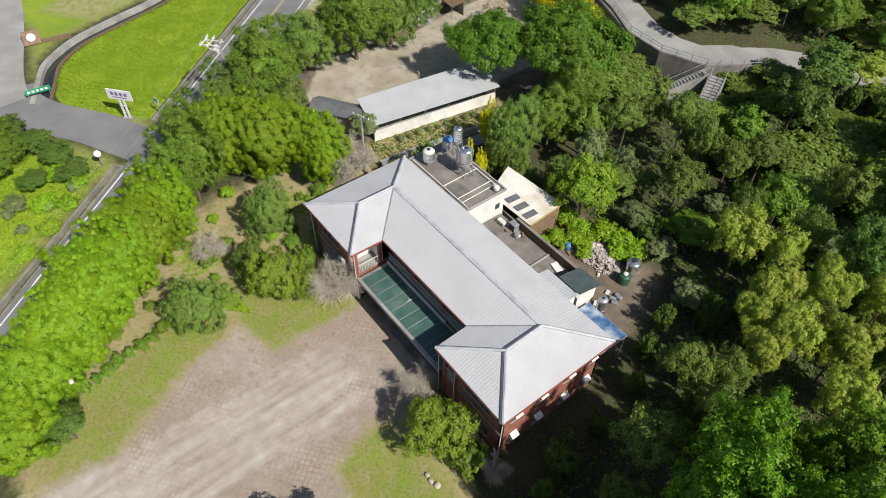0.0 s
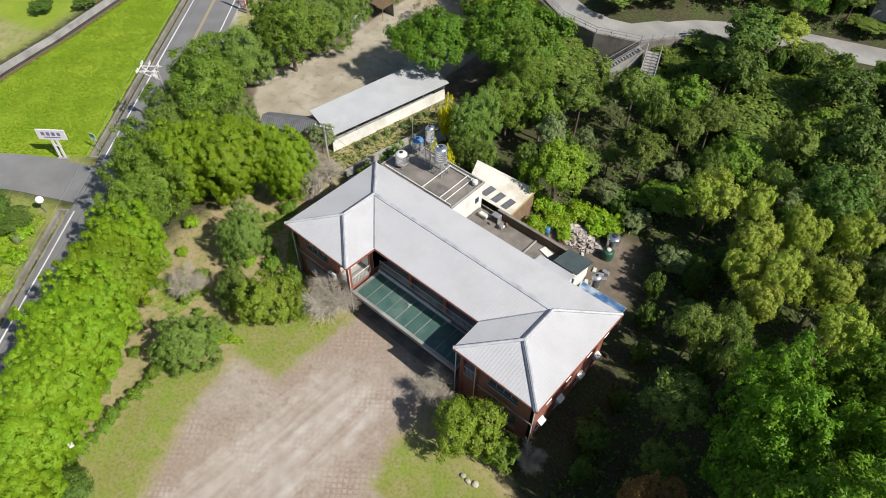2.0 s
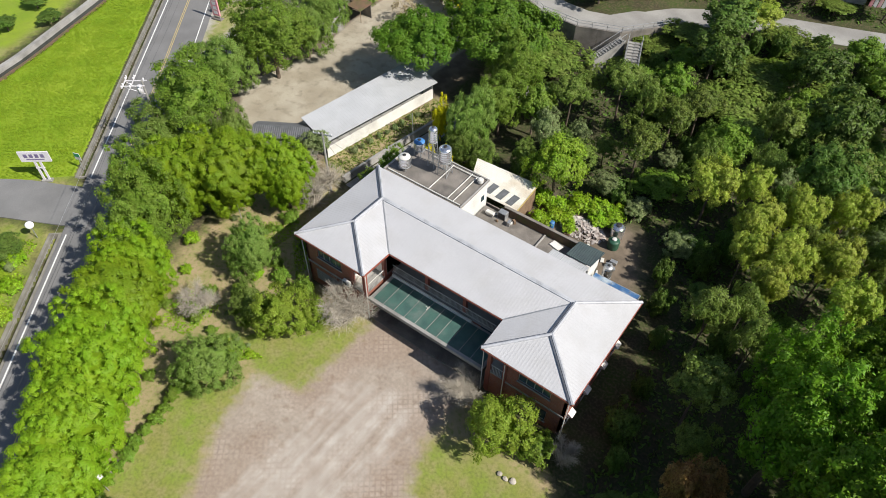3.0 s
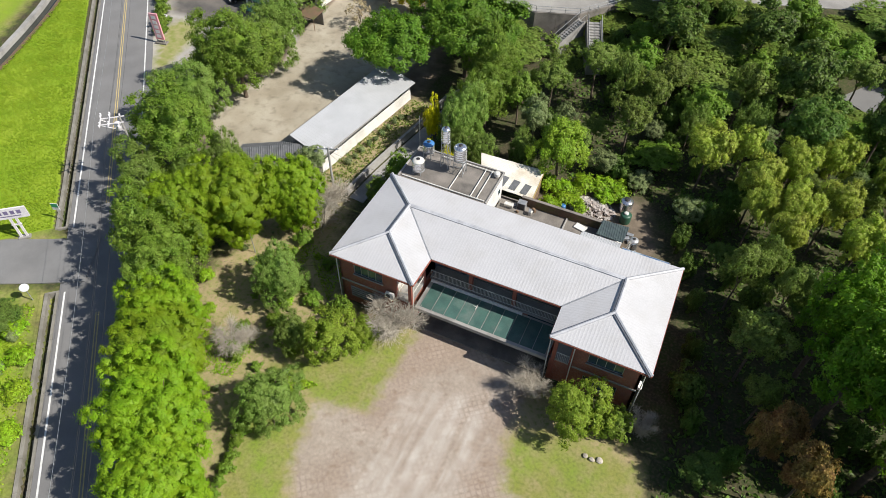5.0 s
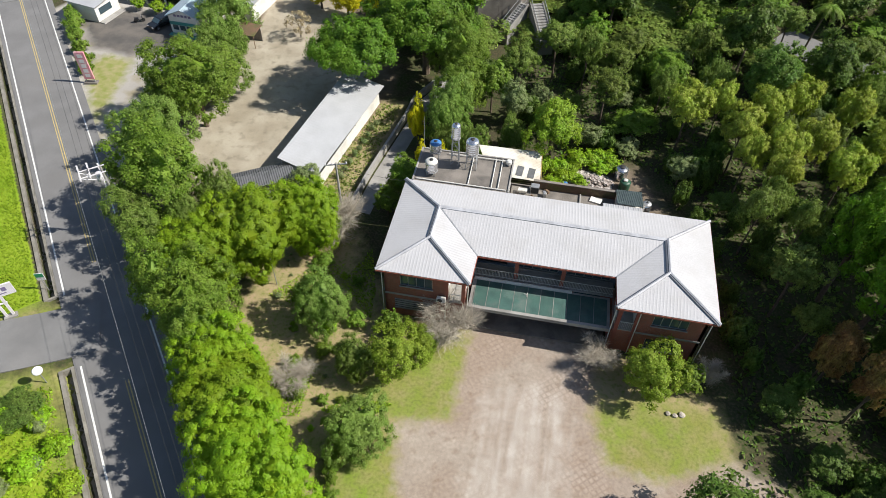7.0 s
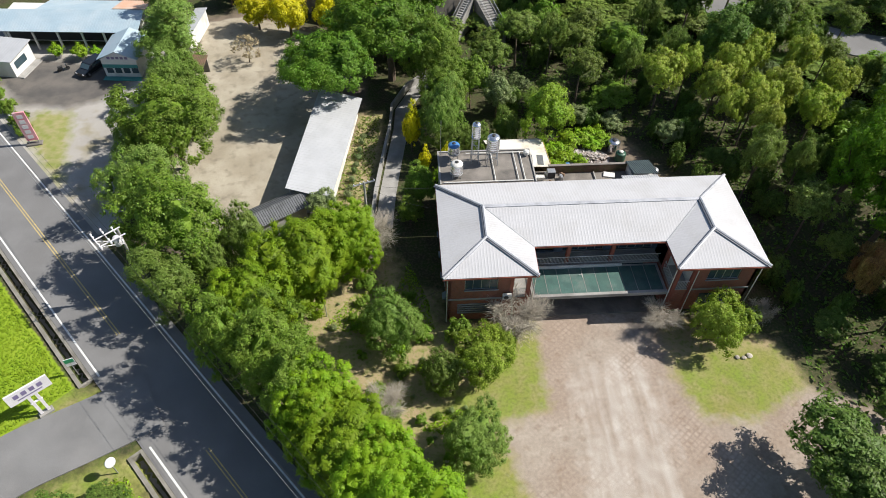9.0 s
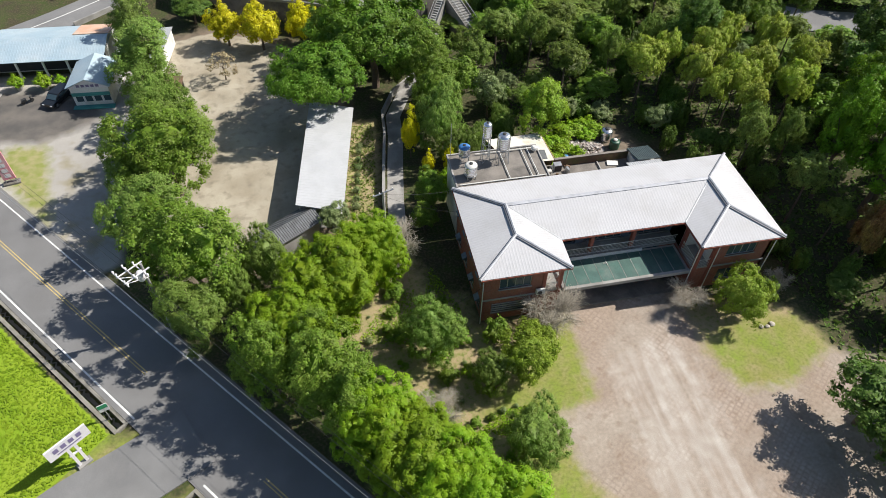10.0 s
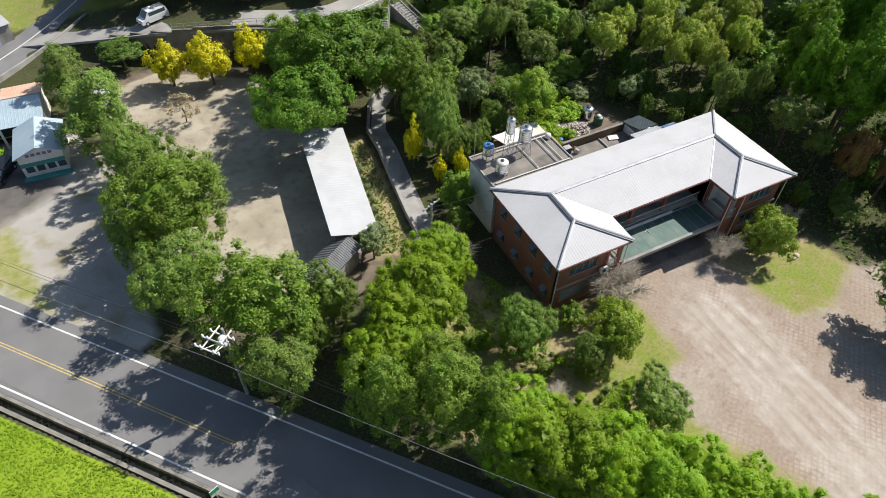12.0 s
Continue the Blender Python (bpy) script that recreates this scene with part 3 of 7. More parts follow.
GRAVEL = [(11.5, -5), (19, -4), (20, -12), (19, -24), (17, -44), (8, -44), (10.2, -24), (10.4, -14)]
SOIL = [(10, 16), (28.5, 14), (28, 21), (25, 27.5), (14, 27.5), (12, 20)]
VERGE = [(-3, 0), (9.6, 0.4), (21, 0.4), (32.0, -3.6), (33.6, -9.6), (24, -14), (12, -33), (1, -31), (0, -14)]
BANK_NEAR = [(-26.8, -13.2), (-31, -15.6), (-38, -20), (-40, -28), (-20, -46), (4, -49.5)]
LAWN_D = [(-34, -4.2), (-32.9, -5.4), (-30.0, -5.0), (-33.5, -8.3), (-38, -10.6), (-43, -13.5), (-37, -8)]
LAWN_E = [(-24.5, -11), (-30, -12.6), (-36, -16), (-30, -19), (-24, -13)]
LOTSIDE = [(-36, 24), (-27, 10), (-15, 11), (-8, 14), (-8, 40), (-12, 54), (-26, 63), (-36, 60), (-34, 40)]
SHEDSIDE = [(-12.0, 14.8), (-7.6, 13.6), (-6.0, 27), (-5.4, 35), (-8.4, 34.6)]
TAR = [(-60, 46), (-53.5, 38.6), (-47, 37.5), (-41, 40.5), (-39.5, 44.6), (-50, 49.5), (-60, 50)]
SCRUB = [(-50.2, 37.2), (-46.0, 36.4), (-44.2, 28.4), (-43.0, 22.0), (-45.8, 25.0), (-51.5, 34)]
MEADOW = [(-75, 88), (-34, 80), (-10, 67.5), (0, 64), (0, 80), (-80, 120)]
masks = {
    "dry": np.maximum.reduce([soft(inside(BED, gx, gy), 2.0), soft(inside(VERGE, gx, gy), 1.0), soft(inside(SHEDSIDE, gx, gy), 1.0)]), "lawn": np.maximum.reduce([soft(inside(p, gx, gy), 1.4) for p in (LAWN_A, LAWN_B, LAWN_C, LAWN_D, LAWN_E, BANK, FIELD_B, MEADOW)]),
    "field": np.maximum.reduce([soft(inside(FIELD, gx, gy), 0.3), 0.62 * soft(inside(BANK_NEAR, gx, gy), 2.0), 0.56 * soft(inside(FIELD_B, gx, gy), 2.0)]), "pave": soft(inside(YARD, gx, gy), 1.2), "lot": soft(inside(LOT, gx, gy), 1.0),
    "apron": soft(inside(APRON, gx, gy), 0.8), "gravel": soft(inside(GRAVEL, gx, gy), 2.5) * 0.8, "soil": np.maximum(soft(inside(SOIL, gx, gy), 1.5), soft(inside(LOTSIDE, gx, gy), 2.0)), "tar": soft(inside(TAR, gx, gy), 1.6), "scrub": np.maximum(soft(inside(SCRUB, gx, gy), 1.4), soft(inside([(-71, -8), (-63.5, -3), (-66, 5), (-78, 2)], gx, gy), 2.0)),
}
for key, value in masks.items():
    gme.attributes.new(key, "FLOAT", "POINT").data.foreach_set("value", np.ascontiguousarray(value, np.float32).ravel())
tagged(new("ground", gme), "dusty paved yard, lawns, dry beds and dark woodland soil", "ground", "", "structure")


# ---- roads, ditches and walls ----
def road_point(c, s, z=0.0):
    return ROAD_N * c + ROAD_D * s + Vector((0, 0, z))


def strip(c0, c1, s0, s1, z, down=0.02, steps=1):
    sh = Shape()
    for i in range(steps):
        a, b = s0 + (s1 - s0) * i / steps, s0 + (s1 - s0) * (i + 1) / steps
        sh.slab([road_point(c0, a, z), road_point(c0, b, z), road_point(c1, b, z), road_point(c1, a, z)], down)
    return sh


def ribbon(line, width, z, down=0.3, rise=None):
    """A road laid along an open line."""
    pts = [Vector((*p, 0)) for p in line]
    left, right = [], []
    for i, p in enumerate(pts):
        d = (pts[min(i + 1, len(pts) - 1)] - pts[max(i - 1, 0)]).normalized()
        o = Vector((-d.y, d.x, 0)) * width / 2
        h = Vector((0, 0, z if rise is None else rise[i]))
        left.append(p + o + h), right.append(p - o + h)
    sh, n = Shape(), len(pts)
    dn = Vector((0, 0, down))
    vs = left + right + [p - dn for p in left] + [p - dn for p in right]
    fs = []
    for i in range(n - 1):
        fs += [(n + i, n + i + 1, i + 1, i), (i, i + 1, 2 * n + i + 1, 2 * n + i), (n + i + 1, n + i, 3 * n + i, 3 * n + i + 1)]
    return sh.add(vs, fs)


road = solid("road", strip(-27.0, -18.7, -140, 190, 0.05, 0.3), "asphalt", "grey asphalt two-lane road with painted lines", "road", "", "structure")
SIDE = curve([(-26, -6.5), (-31, -9.2), (-36, -11.8), (-42, -16.0), (-47.5, -18.0), (-53.5, -17.4), (-59.5, -15.9), (-67.8, -13.6), (-78, -11.4), (-96, -9), (-125, -6)])
solid("side_road", ribbon(SIDE[:24], 6.2, 0.115, 0.4), "side_asphalt", "worn pale asphalt side road at the junction", "road", "", "structure")
solid("branch_road", ribbon(SIDE[20:], 4.0, 0.119, 0.4), "old_asphalt", "narrow pale asphalt lane past the field", "road", "", "structure")
for nm, c0, c1, spans, mt in (("edge_line_near", -26.55, -26.38, ((-130, -17.4), (-8.0, 188)), "line_white"), ("edge_line_far", -19.8, -19.64, ((-130, 188),), "line_white"),
                              ("centre_line_a", -23.28, -23.18, ((-130, -20.5), (-4.5, 188)), "line_yellow"), ("centre_line_b", -23.02, -22.92, ((-130, -20.5), (-4.5, 188)), "line_yellow")):
    sh = Shape()
    for s0, s1 in spans:
        n = int((s1 - s0) / 4)
        for i in range(n):
            a, b = s0 + (s1 - s0) * i / n, s0 + (s1 - s0) * (i + 1) / n - 0.015
            sh.slab([road_point(c0, a, 0.056), road_point(c0, b, 0.056), road_point(c1, b, 0.056), road_point(c1, a, 0.056)], 0.004)
    solid(nm, sh, mt, "worn painted line on the road", "road marking", "", "structure")
for k, (s0, s1) in enumerate(((-130, -17.6), (-8.2, 40))):
    d = Shape()
    n = int((s1 - s0) / 3)
    for i in range(n):
        a, b = s0 + (s1 - s0) * i / n, s0 + (s1 - s0) * (i + 1) / n - 0.03
        for c0, c1, top in ((-27.3, -27.02, 0.07), (-28.35, -28.0, 0.12)):
            d.slab([road_point(c0, a, top), road_point(c0, b, top), road_point(c1, b, top), road_point(c1, a, top)], 1.1)
    for cc in (s0, s1) if k == 0 else (s0,):
        d.slab([road_point(-28.35, cc - 0.12, 0.08), road_point(-28.35, cc + 0.12, 0.08), road_point(-27.02, cc + 0.12, 0.08), road_point(-27.02, cc - 0.12, 0.08)], 1.1)
    d.slab([road_point(-28.0, s0, -0.82), road_point(-28.0, s1, -0.82), road_point(-27.3, s1, -0.82), road_point(-27.3, s0, -0.82)], 0.1)
    solid("ditch_%d" % (k + 1), d, "ditch", "dark roadside drainage ditch with concrete kerbs", "ditch", "", "structure")
def beside(line, off):
    """A line moved sideways, to its left where off is positive."""
    out = []
    for i, p in enumerate(line):
        a, b = line[max(i - 1, 0)], line[min(i + 1, len(line) - 1)]
        d = Vector((b[0] - a[0], b[1] - a[1], 0)).normalized()
        out.append((p[0] - d.y * off, p[1] + d.x * off))
    return out


solid("canal_wall_outer", ribbon(beside(CANAL, 1.15), 0.7, 0.22, 1.4), "concrete", "stained concrete wall of an irrigation canal", "wall", "", "structure")
solid("canal_wall_inner", ribbon(beside(CANAL, -1.05), 0.5, 0.06, 1.3), "mossbrick", "mossy inner bank of an irrigation canal", "wall", "", "structure")
solid("canal_water", ribbon(CANAL, 2.0, -0.5, 0.2), "water", "dark still water in a canal", "water", "", "structure")

# upper road, its retaining wall and rail
UPPER = [(-40.5, 78.0), (-34.5, 74.0), (-29.0, 70.2), (-23, 66.6), (-12.2, 61.6), (-4.6, 58.2), (0.5, 57.8), (5.0, 59.3), (9.2, 65.2), (18.6, 72), (34, 77), (60, 86)]
rise = [float(4.6 * smoothstep(-46, -16, np.array(x)) + 0.07) for x, _ in UPPER]
solid("upper_road", ribbon(UPPER, 5.4, 0, 0.35, rise), "old_asphalt", "pale concrete lane above a retaining wall", "road", "", "structure")
wall_line = [(-30, 68.3), (-22, 63), (-11, 58.7), (-5, 55.4), (1, 54.9), (7, 57), (12, 63.5)]
wl = Shape()
for (x0, y0), (x1, y1) in zip(wall_line, wall_line[1:]):
    n = max(1, int(math.hypot(x1 - x0, y1 - y0) / 2.5))
    for i in range(n):
        a = Vector((x0 + (x1 - x0) * i / n, y0 + (y1 - y0) * i / n, 0))
        b = Vector((x0 + (x1 - x0) * (i + 1) / n, y0 + (y1 - y0) * (i + 1) / n, 0))
        top = float(4.6 * smoothstep(-46, -16, np.array((a.x + b.x) / 2))) + 0.35
        o = Vector((-(b - a).y, (b - a).x, 0)).normalized() * 0.32
        b = b - (b - a).normalized() * 0.03
        wl.slab([a + Vector((0, 0, top)), b + Vector((0, 0, top)), b + o + Vector((0, 0, top)), a + o + Vector((0, 0, top))], top + 0.5)
solid("retaining_wall", wl, "concrete_dark", "dark stained concrete retaining wall below the lane", "wall", "", "structure")


def railing(name, line, label, height=0.95, gap=1.6, material="galv", bars=2, z=None):
    base = Vector((*line[0], 0))
    ob = thing(name, (base.x, base.y, 0), label, "railing")
    pts = [Vector((*p, 0)) - base for p in line]
    zz = z or [0.0] * len(line)
    for (p, q), (za, zb) in zip(zip(pts, pts[1:]), zip(zz, zz[1:])):
        n = max(1, int((q - p).length / gap))
        for i in range(n + 1):
            k = i / n
            at = p.lerp(q, k) + Vector((0, 0, za + (zb - za) * k))
            part("post", Shape().tube(at, at + Vector((0, 0, height)), 0.04, n=6), material, ob)
        for j in range(bars):
            h = Vector((0, 0, height * (1 - 0.42 * j)))
            part("rail", Shape().tube(p + h + Vector((0, 0, za)), q + h + Vector((0, 0, zb)), 0.035, n=6), material, ob)
    return ob


railing("road_railing", [(x + 0.12, y + 0.15) for x, y in wall_line[1:]], "weathered steel railing on a retaining wall", z=[float(4.6 * smoothstep(-46, -16, np.array(x))) + 0.35 for x, _ in wall_line[1:]])



def outdoor_stairs(x, y, z, turn, steps, run, width, label):
    """A flight of concrete steps between low walls, with dark balusters; it climbs along its own y."""
    ob = thing("outdoor_stairs", (x, y, z), label, "stairs", turn=turn)
    w, ln, up_ = width / 2, steps * run, steps * 0.18
    for i in range(steps):
        part("step", Shape().block(-w, w, i * run, (i + 1) * run + 0.03, -z - 0.3, (i + 1) * 0.18), "concrete", ob)
    for sx in (-w - 0.1, w + 0.1):
        part("side_wall", Shape().add([(sx - 0.08, 0, -z - 0.4), (sx - 0.08, 0, 0.25), (sx - 0.08, ln, up_ + 0.25), (sx - 0.08, ln, -z - 0.4), (sx + 0.08, 0, -z - 0.4), (sx + 0.08, 0, 0.25), (sx + 0.08, ln, up_ + 0.25), (sx + 0.08, ln, -z - 0.4)],
                                      [(0, 1, 2, 3), (7, 6, 5, 4), (0, 4, 5, 1), (1, 5, 6, 2), (2, 6, 7, 3), (0, 3, 7, 4)]), "concrete", ob)
        part("handrail", Shape().tube((sx, 0, 1.15), (sx, ln, up_ + 1.15), 0.04, n=6), "galv", ob)
        for i in range(int(ln / 0.28) + 1):
            k = i * 0.28
            part("baluster", Shape().tube((sx, k, k * up_ / ln + 0.2), (sx, k, k * up_ / ln + 1.15), 0.025, n=4), "slate", ob)
    return ob


outdoor_stairs(11.9, 50.4, 2.1, 21, 14, 0.48, 1.7, "grey concrete outdoor stairs up to the lane")
outdoor_stairs(5.4, 52.2, 2.4, -30, 12, 0.4, 1.0, "narrow steep concrete steps up to the lane")

FAR_LANE = [(46.5, 63.2), (50, 60.7), (57, 54.5), (66, 48.5), (80, 44), (110, 40)]
solid("far_lane", ribbon(FAR_LANE, 7.0, 0, 0.5, [float(level(np.array(x), np.array(y))) + 0.15 for x, y in FAR_LANE]), "asphalt", "grey asphalt lane between trees", "road", "", "structure")

NORTH = curve([(-84, 44), (-66, 57), (-52, 67.2), (-44.6, 73.4), (-34.6, 81.2), (-20, 94), (0, 112)], 4)
solid("north_road", ribbon(NORTH, 6.4, 0, 0.5, [float(level(np.array(x), np.array(y))) + 0.13 for x, y in NORTH]), "side_asphalt", "grey asphalt road past the restaurant", "road", "", "structure")
solid("north_road_line", ribbon(beside(NORTH, 0.7), 0.16, 0, 0.02, [float(level(np.array(x), np.array(y))) + 0.145 for x, y in NORTH]), "line_white", "white painted line on the road", "road marking", "", "structure")
solid("north_parapet", ribbon(beside(NORTH, -3.7)[9:17], 0.3, 0, 1.4, [float(level(np.array(x), np.array(y))) + 0.8 for x, y in NORTH[9:17]]), "concrete", "low concrete parapet beside the road", "wall", "", "structure")

# garden wall and the path beside it
GARDEN = [(-6.9, 13.6), (-6.4, 19), (-5.5, 25.3), (-4.6, 31), (-4.3, 35.2), (-2.2, 39.8), (1.5, 43.5)]
solid("garden_wall", ribbon(GARDEN, 0.32, 1.0, 1.6), "concrete", "low weathered concrete garden wall", "wall", "", "structure")
solid("garden_path", ribbon([(x + 1.35, y - 0.2) for x, y in GARDEN], 1.9, 0.06, 0.2), "concrete", "narrow concrete path beside the garden wall", "path", "", "structure")

# ---- the main building ----
EAVE, RIDGE = 7.04, 8.18
LFL, LFR, LIN, RIN, RFL, RFR = (0, 0), (8.75, 0), (8.85, 3.5), (21.55, 3.5), (21.65, 0), (30.35, -0.1)
BL, BR, LAP, RIDL, RIDR, RAP = (0.05, 12.45), (30.4, 12.5), (4.33, 3.93), (4.4, 8.0), (25.97, 7.98), (26.0, 3.93)
house = thing("lodge", (0, 0, 0), "two-storey red brick lodge under a pale hipped metal roof", "building")


def up(p, z):
    return Vector((p[0], p[1], z))


def roof_slope(eave, top, pitch=0.29):
    pts = [up(p, EAVE) for p in eave] + [up(p, RIDGE) for p in top]
    return part("roof_slope", Shape().sheet(pts, pitch, 0.08, 0.006, 0.07), "roof", house)


for eave, top in (((BL, BR), (RIDR, RIDL)), ((LIN, RIN), (RIDR, RIDL)), ((LFL, BL), (RIDL, LAP)), ((LFR, LIN), (RIDL, LAP)), ((LFL, LFR), (LAP,)),
                  ((RFR, BR), (RIDR, RAP)), ((RFL, RIN), (RIDR, RAP)), ((RFL, RFR), (RAP,))):
    roof_slope(eave, top)


def cap(a, b, w=0.13, h=0.15):
    d = (b - a).normalized()
    o = d.cross(Vector((0, 0, 1))).normalized() * w
    z, k = Vector((0, 0, h)), Vector((0, 0, 0.05))
    vs = [p + q for p in (a, b) for q in (-o - k, -o + z * 0.55, z, o + z * 0.55, o - k)]
    return Shape().add(vs, [(0, 1, 6, 5), (1, 2, 7, 6), (2, 3, 8, 7), (3, 4, 9, 8), (4, 3, 2, 1, 0), (5, 6, 7, 8, 9)])


for a, b in ((BL, RIDL), (RIDL, LAP), (LAP, LFL), (LAP, LFR), (BR, RIDR), (RIDR, RAP), (RAP, RFL), (RAP, RFR)):
    za, zb = (EAVE if a in (BL, BR) else RIDGE), (EAVE if b in (LFL, LFR, RFL, RFR) else RIDGE)
    part("ridge_cap", cap(up(a, za + 0.03), up(b, zb + 0.03)), "cap", house, "grey-blue folded ridge cap")
for a, b, w in ((BL, RIDL, 0.2), (RIDL, LAP, 0.22), (LAP, LFL, 0.1), (LAP, LFR, 0.2), (BR, RIDR, 0.08), (RIDR, RAP, 0.22), (RAP, RFL, 0.12), (RAP, RFR, 0.2)):
    za, zb = (EAVE if a in (BL, BR) else RIDGE), (EAVE if b in (LFL, LFR, RFL, RFR) else RIDGE)
    pa, pb = up(a, za + 0.03), up(b, zb + 0.03)
    side = (pb - pa).cross(Vector((0, 0, 1))).normalized()
    side = side if side.x < 0 else -side
    part("flashing", cap(pa + side * (0.1 + w / 2), pb + side * (0.1 + w / 2), w / 2, 0.035), "leadgrey", house, "dark grey flashing strip")
part("ridge_cap", cap(up(RIDL, RIDGE), up(RIDR, RIDGE), 0.2, 0.08), "cap", house, "grey-blue folded ridge cap")
for a, b in ((LIN, RIDL), (RIN, RIDR)):
    pa, pb = up(a, EAVE + 0.02), up(b, RIDGE + 0.02)
    part("valley_gutter", cap(pa, pb, 0.07, 0.02), "galv", house)
for a, b in ((LFL, LFR), (RFL, RFR), (BL, BR), (LIN, RIN), (LFL, BL), (RFR, BR), (LFR, LIN), (RFL, RIN)):
    pa, pb = up(a, EAVE - 0.09), up(b, EAVE - 0.09)
    d = (pb - pa).normalized()
    o = Vector((-d.y, d.x, 0)) * 0.05
    part("fascia", Shape().add([pa - o, pb - o, pb + o, pa + o, *(q - Vector((0, 0, 0.16)) for q in (pa - o, pb - o, pb + o, pa + o))],
                               [(0, 1, 2, 3), (7, 6, 5, 4), (0, 4, 5, 1), (2, 6, 7, 3), (1, 5, 6, 2), (0, 3, 7, 4)]), "redpaint", house, "dark red painted fascia board")
sof = Shape()
for x0, x1, y0, y1 in ((0.1, 8.7, 0.1, 12.3), (21.75, 30.25, 0.1, 12.3), (8.7, 21.75, 3.6, 12.3)):
    sof.box(x0, x1, y0, y1, EAVE - 0.2, EAVE - 0.14)
part("soffit", sof, "white", house)

IN = 0.6
TOPW = EAVE - 0.22


def wall_with_holes(name, a, b, holes, thick=0.24, z0=0.0, z1=TOPW, material="brick"):
    """An upright wall from a to b with rectangular openings (from, to, sill, head) through it."""
    a, b = Vector((*a, 0)), Vector((*b, 0))
    d, ln = (b - a).normalized(), (b - a).length
    m = Matrix.Translation(a) @ Matrix(((d.x, -d.y, 0, 0), (d.y, d.x, 0, 0), (0, 0, 1, 0), (0, 0, 0, 1)))
    us = sorted({0.0, ln, *(h[0] for h in holes), *(h[1] for h in holes)})
    sh = Shape()
    for u0, u1 in zip(us, us[1:]):
        cut = sorted((h[2], h[3]) for h in holes if h[0] <= u0 + 1e-6 and h[1] >= u1 - 1e-6)
        z = z0
        for lo, hi in cut + [(z1, z1)]:
            if lo - z > 0.01:
                sh.box(u0, u1, 0, thick, z, lo, m)
            z = hi
    part(name, sh, material, house)
    return m


def window(m, u0, u1, z0, z1, bars=2, rows=1, depth=0.1):
    win = part("window", Shape().box(u0, u1, depth + 0.02, depth + 0.05, z0, z1, m), "glass", house)
    fr = Shape()
    for p, q, r, s in ((u0, u1, z0, z0 + 0.06), (u0, u1, z1 - 0.06, z1), (u0, u0 + 0.06, z0 + 0.06, z1 - 0.06), (u1 - 0.06, u1, z0 + 0.06, z1 - 0.06)):
        fr.box(p, q, depth - 0.03, depth + 0.06, r, s, m)
    for i in range(1, bars):
        u = u0 + (u1 - u0) * i / bars
        fr.box(u - 0.03, u + 0.03, depth - 0.03, depth + 0.06, z0 + 0.06, z1 - 0.06, m)
    part("frame", fr, "galv", win)
    part("sill", Shape().box(u0 - 0.08, u1 + 0.08, -0.1, depth, z0 - 0.09, z0, m), "concrete", win)
    return win


def hood(m, u0, u1, z, out=0.75, material="white", tilt=0.32):
    a = [(u0, -0.02, z), (u1, -0.02, z), (u1, -out, z - tilt), (u0, -out, z - tilt)]
    sh = Shape().slab([m @ Vector(p) for p in a], 0.05)
    for u in (u0, u1 - 0.03):
        sh.add([m @ Vector(p) for p in ((u, 0, z - 0.05), (u, -out, z - tilt - 0.05), (u, 0, z - tilt - 0.3), (u + 0.03, 0, z - 0.05), (u + 0.03, -out, z - tilt - 0.05), (u + 0.03, 0, z - tilt - 0.3))],
               [(0, 2, 1), (3, 4, 5), (1, 2, 5, 4), (0, 3, 5, 2)])
    part("window_hood", sh, material, house, "small sloping window hood")


def slat_grille(m, u0, u1, z0, z1, n):
    # near-black sheet behind the slats, painted as the shade of the room
    g = part("grille", Shape().box(u0, u1, 0.14, 0.18, z0, z1, m), "dark", house)
    for i in range(n):
        z = z0 + (z1 - z0) * (i + 0.5) / n
        part("slat", Shape().box(u0, u1, -0.03, 0.08, z - 0.05, z + 0.05, m), "concrete", g)


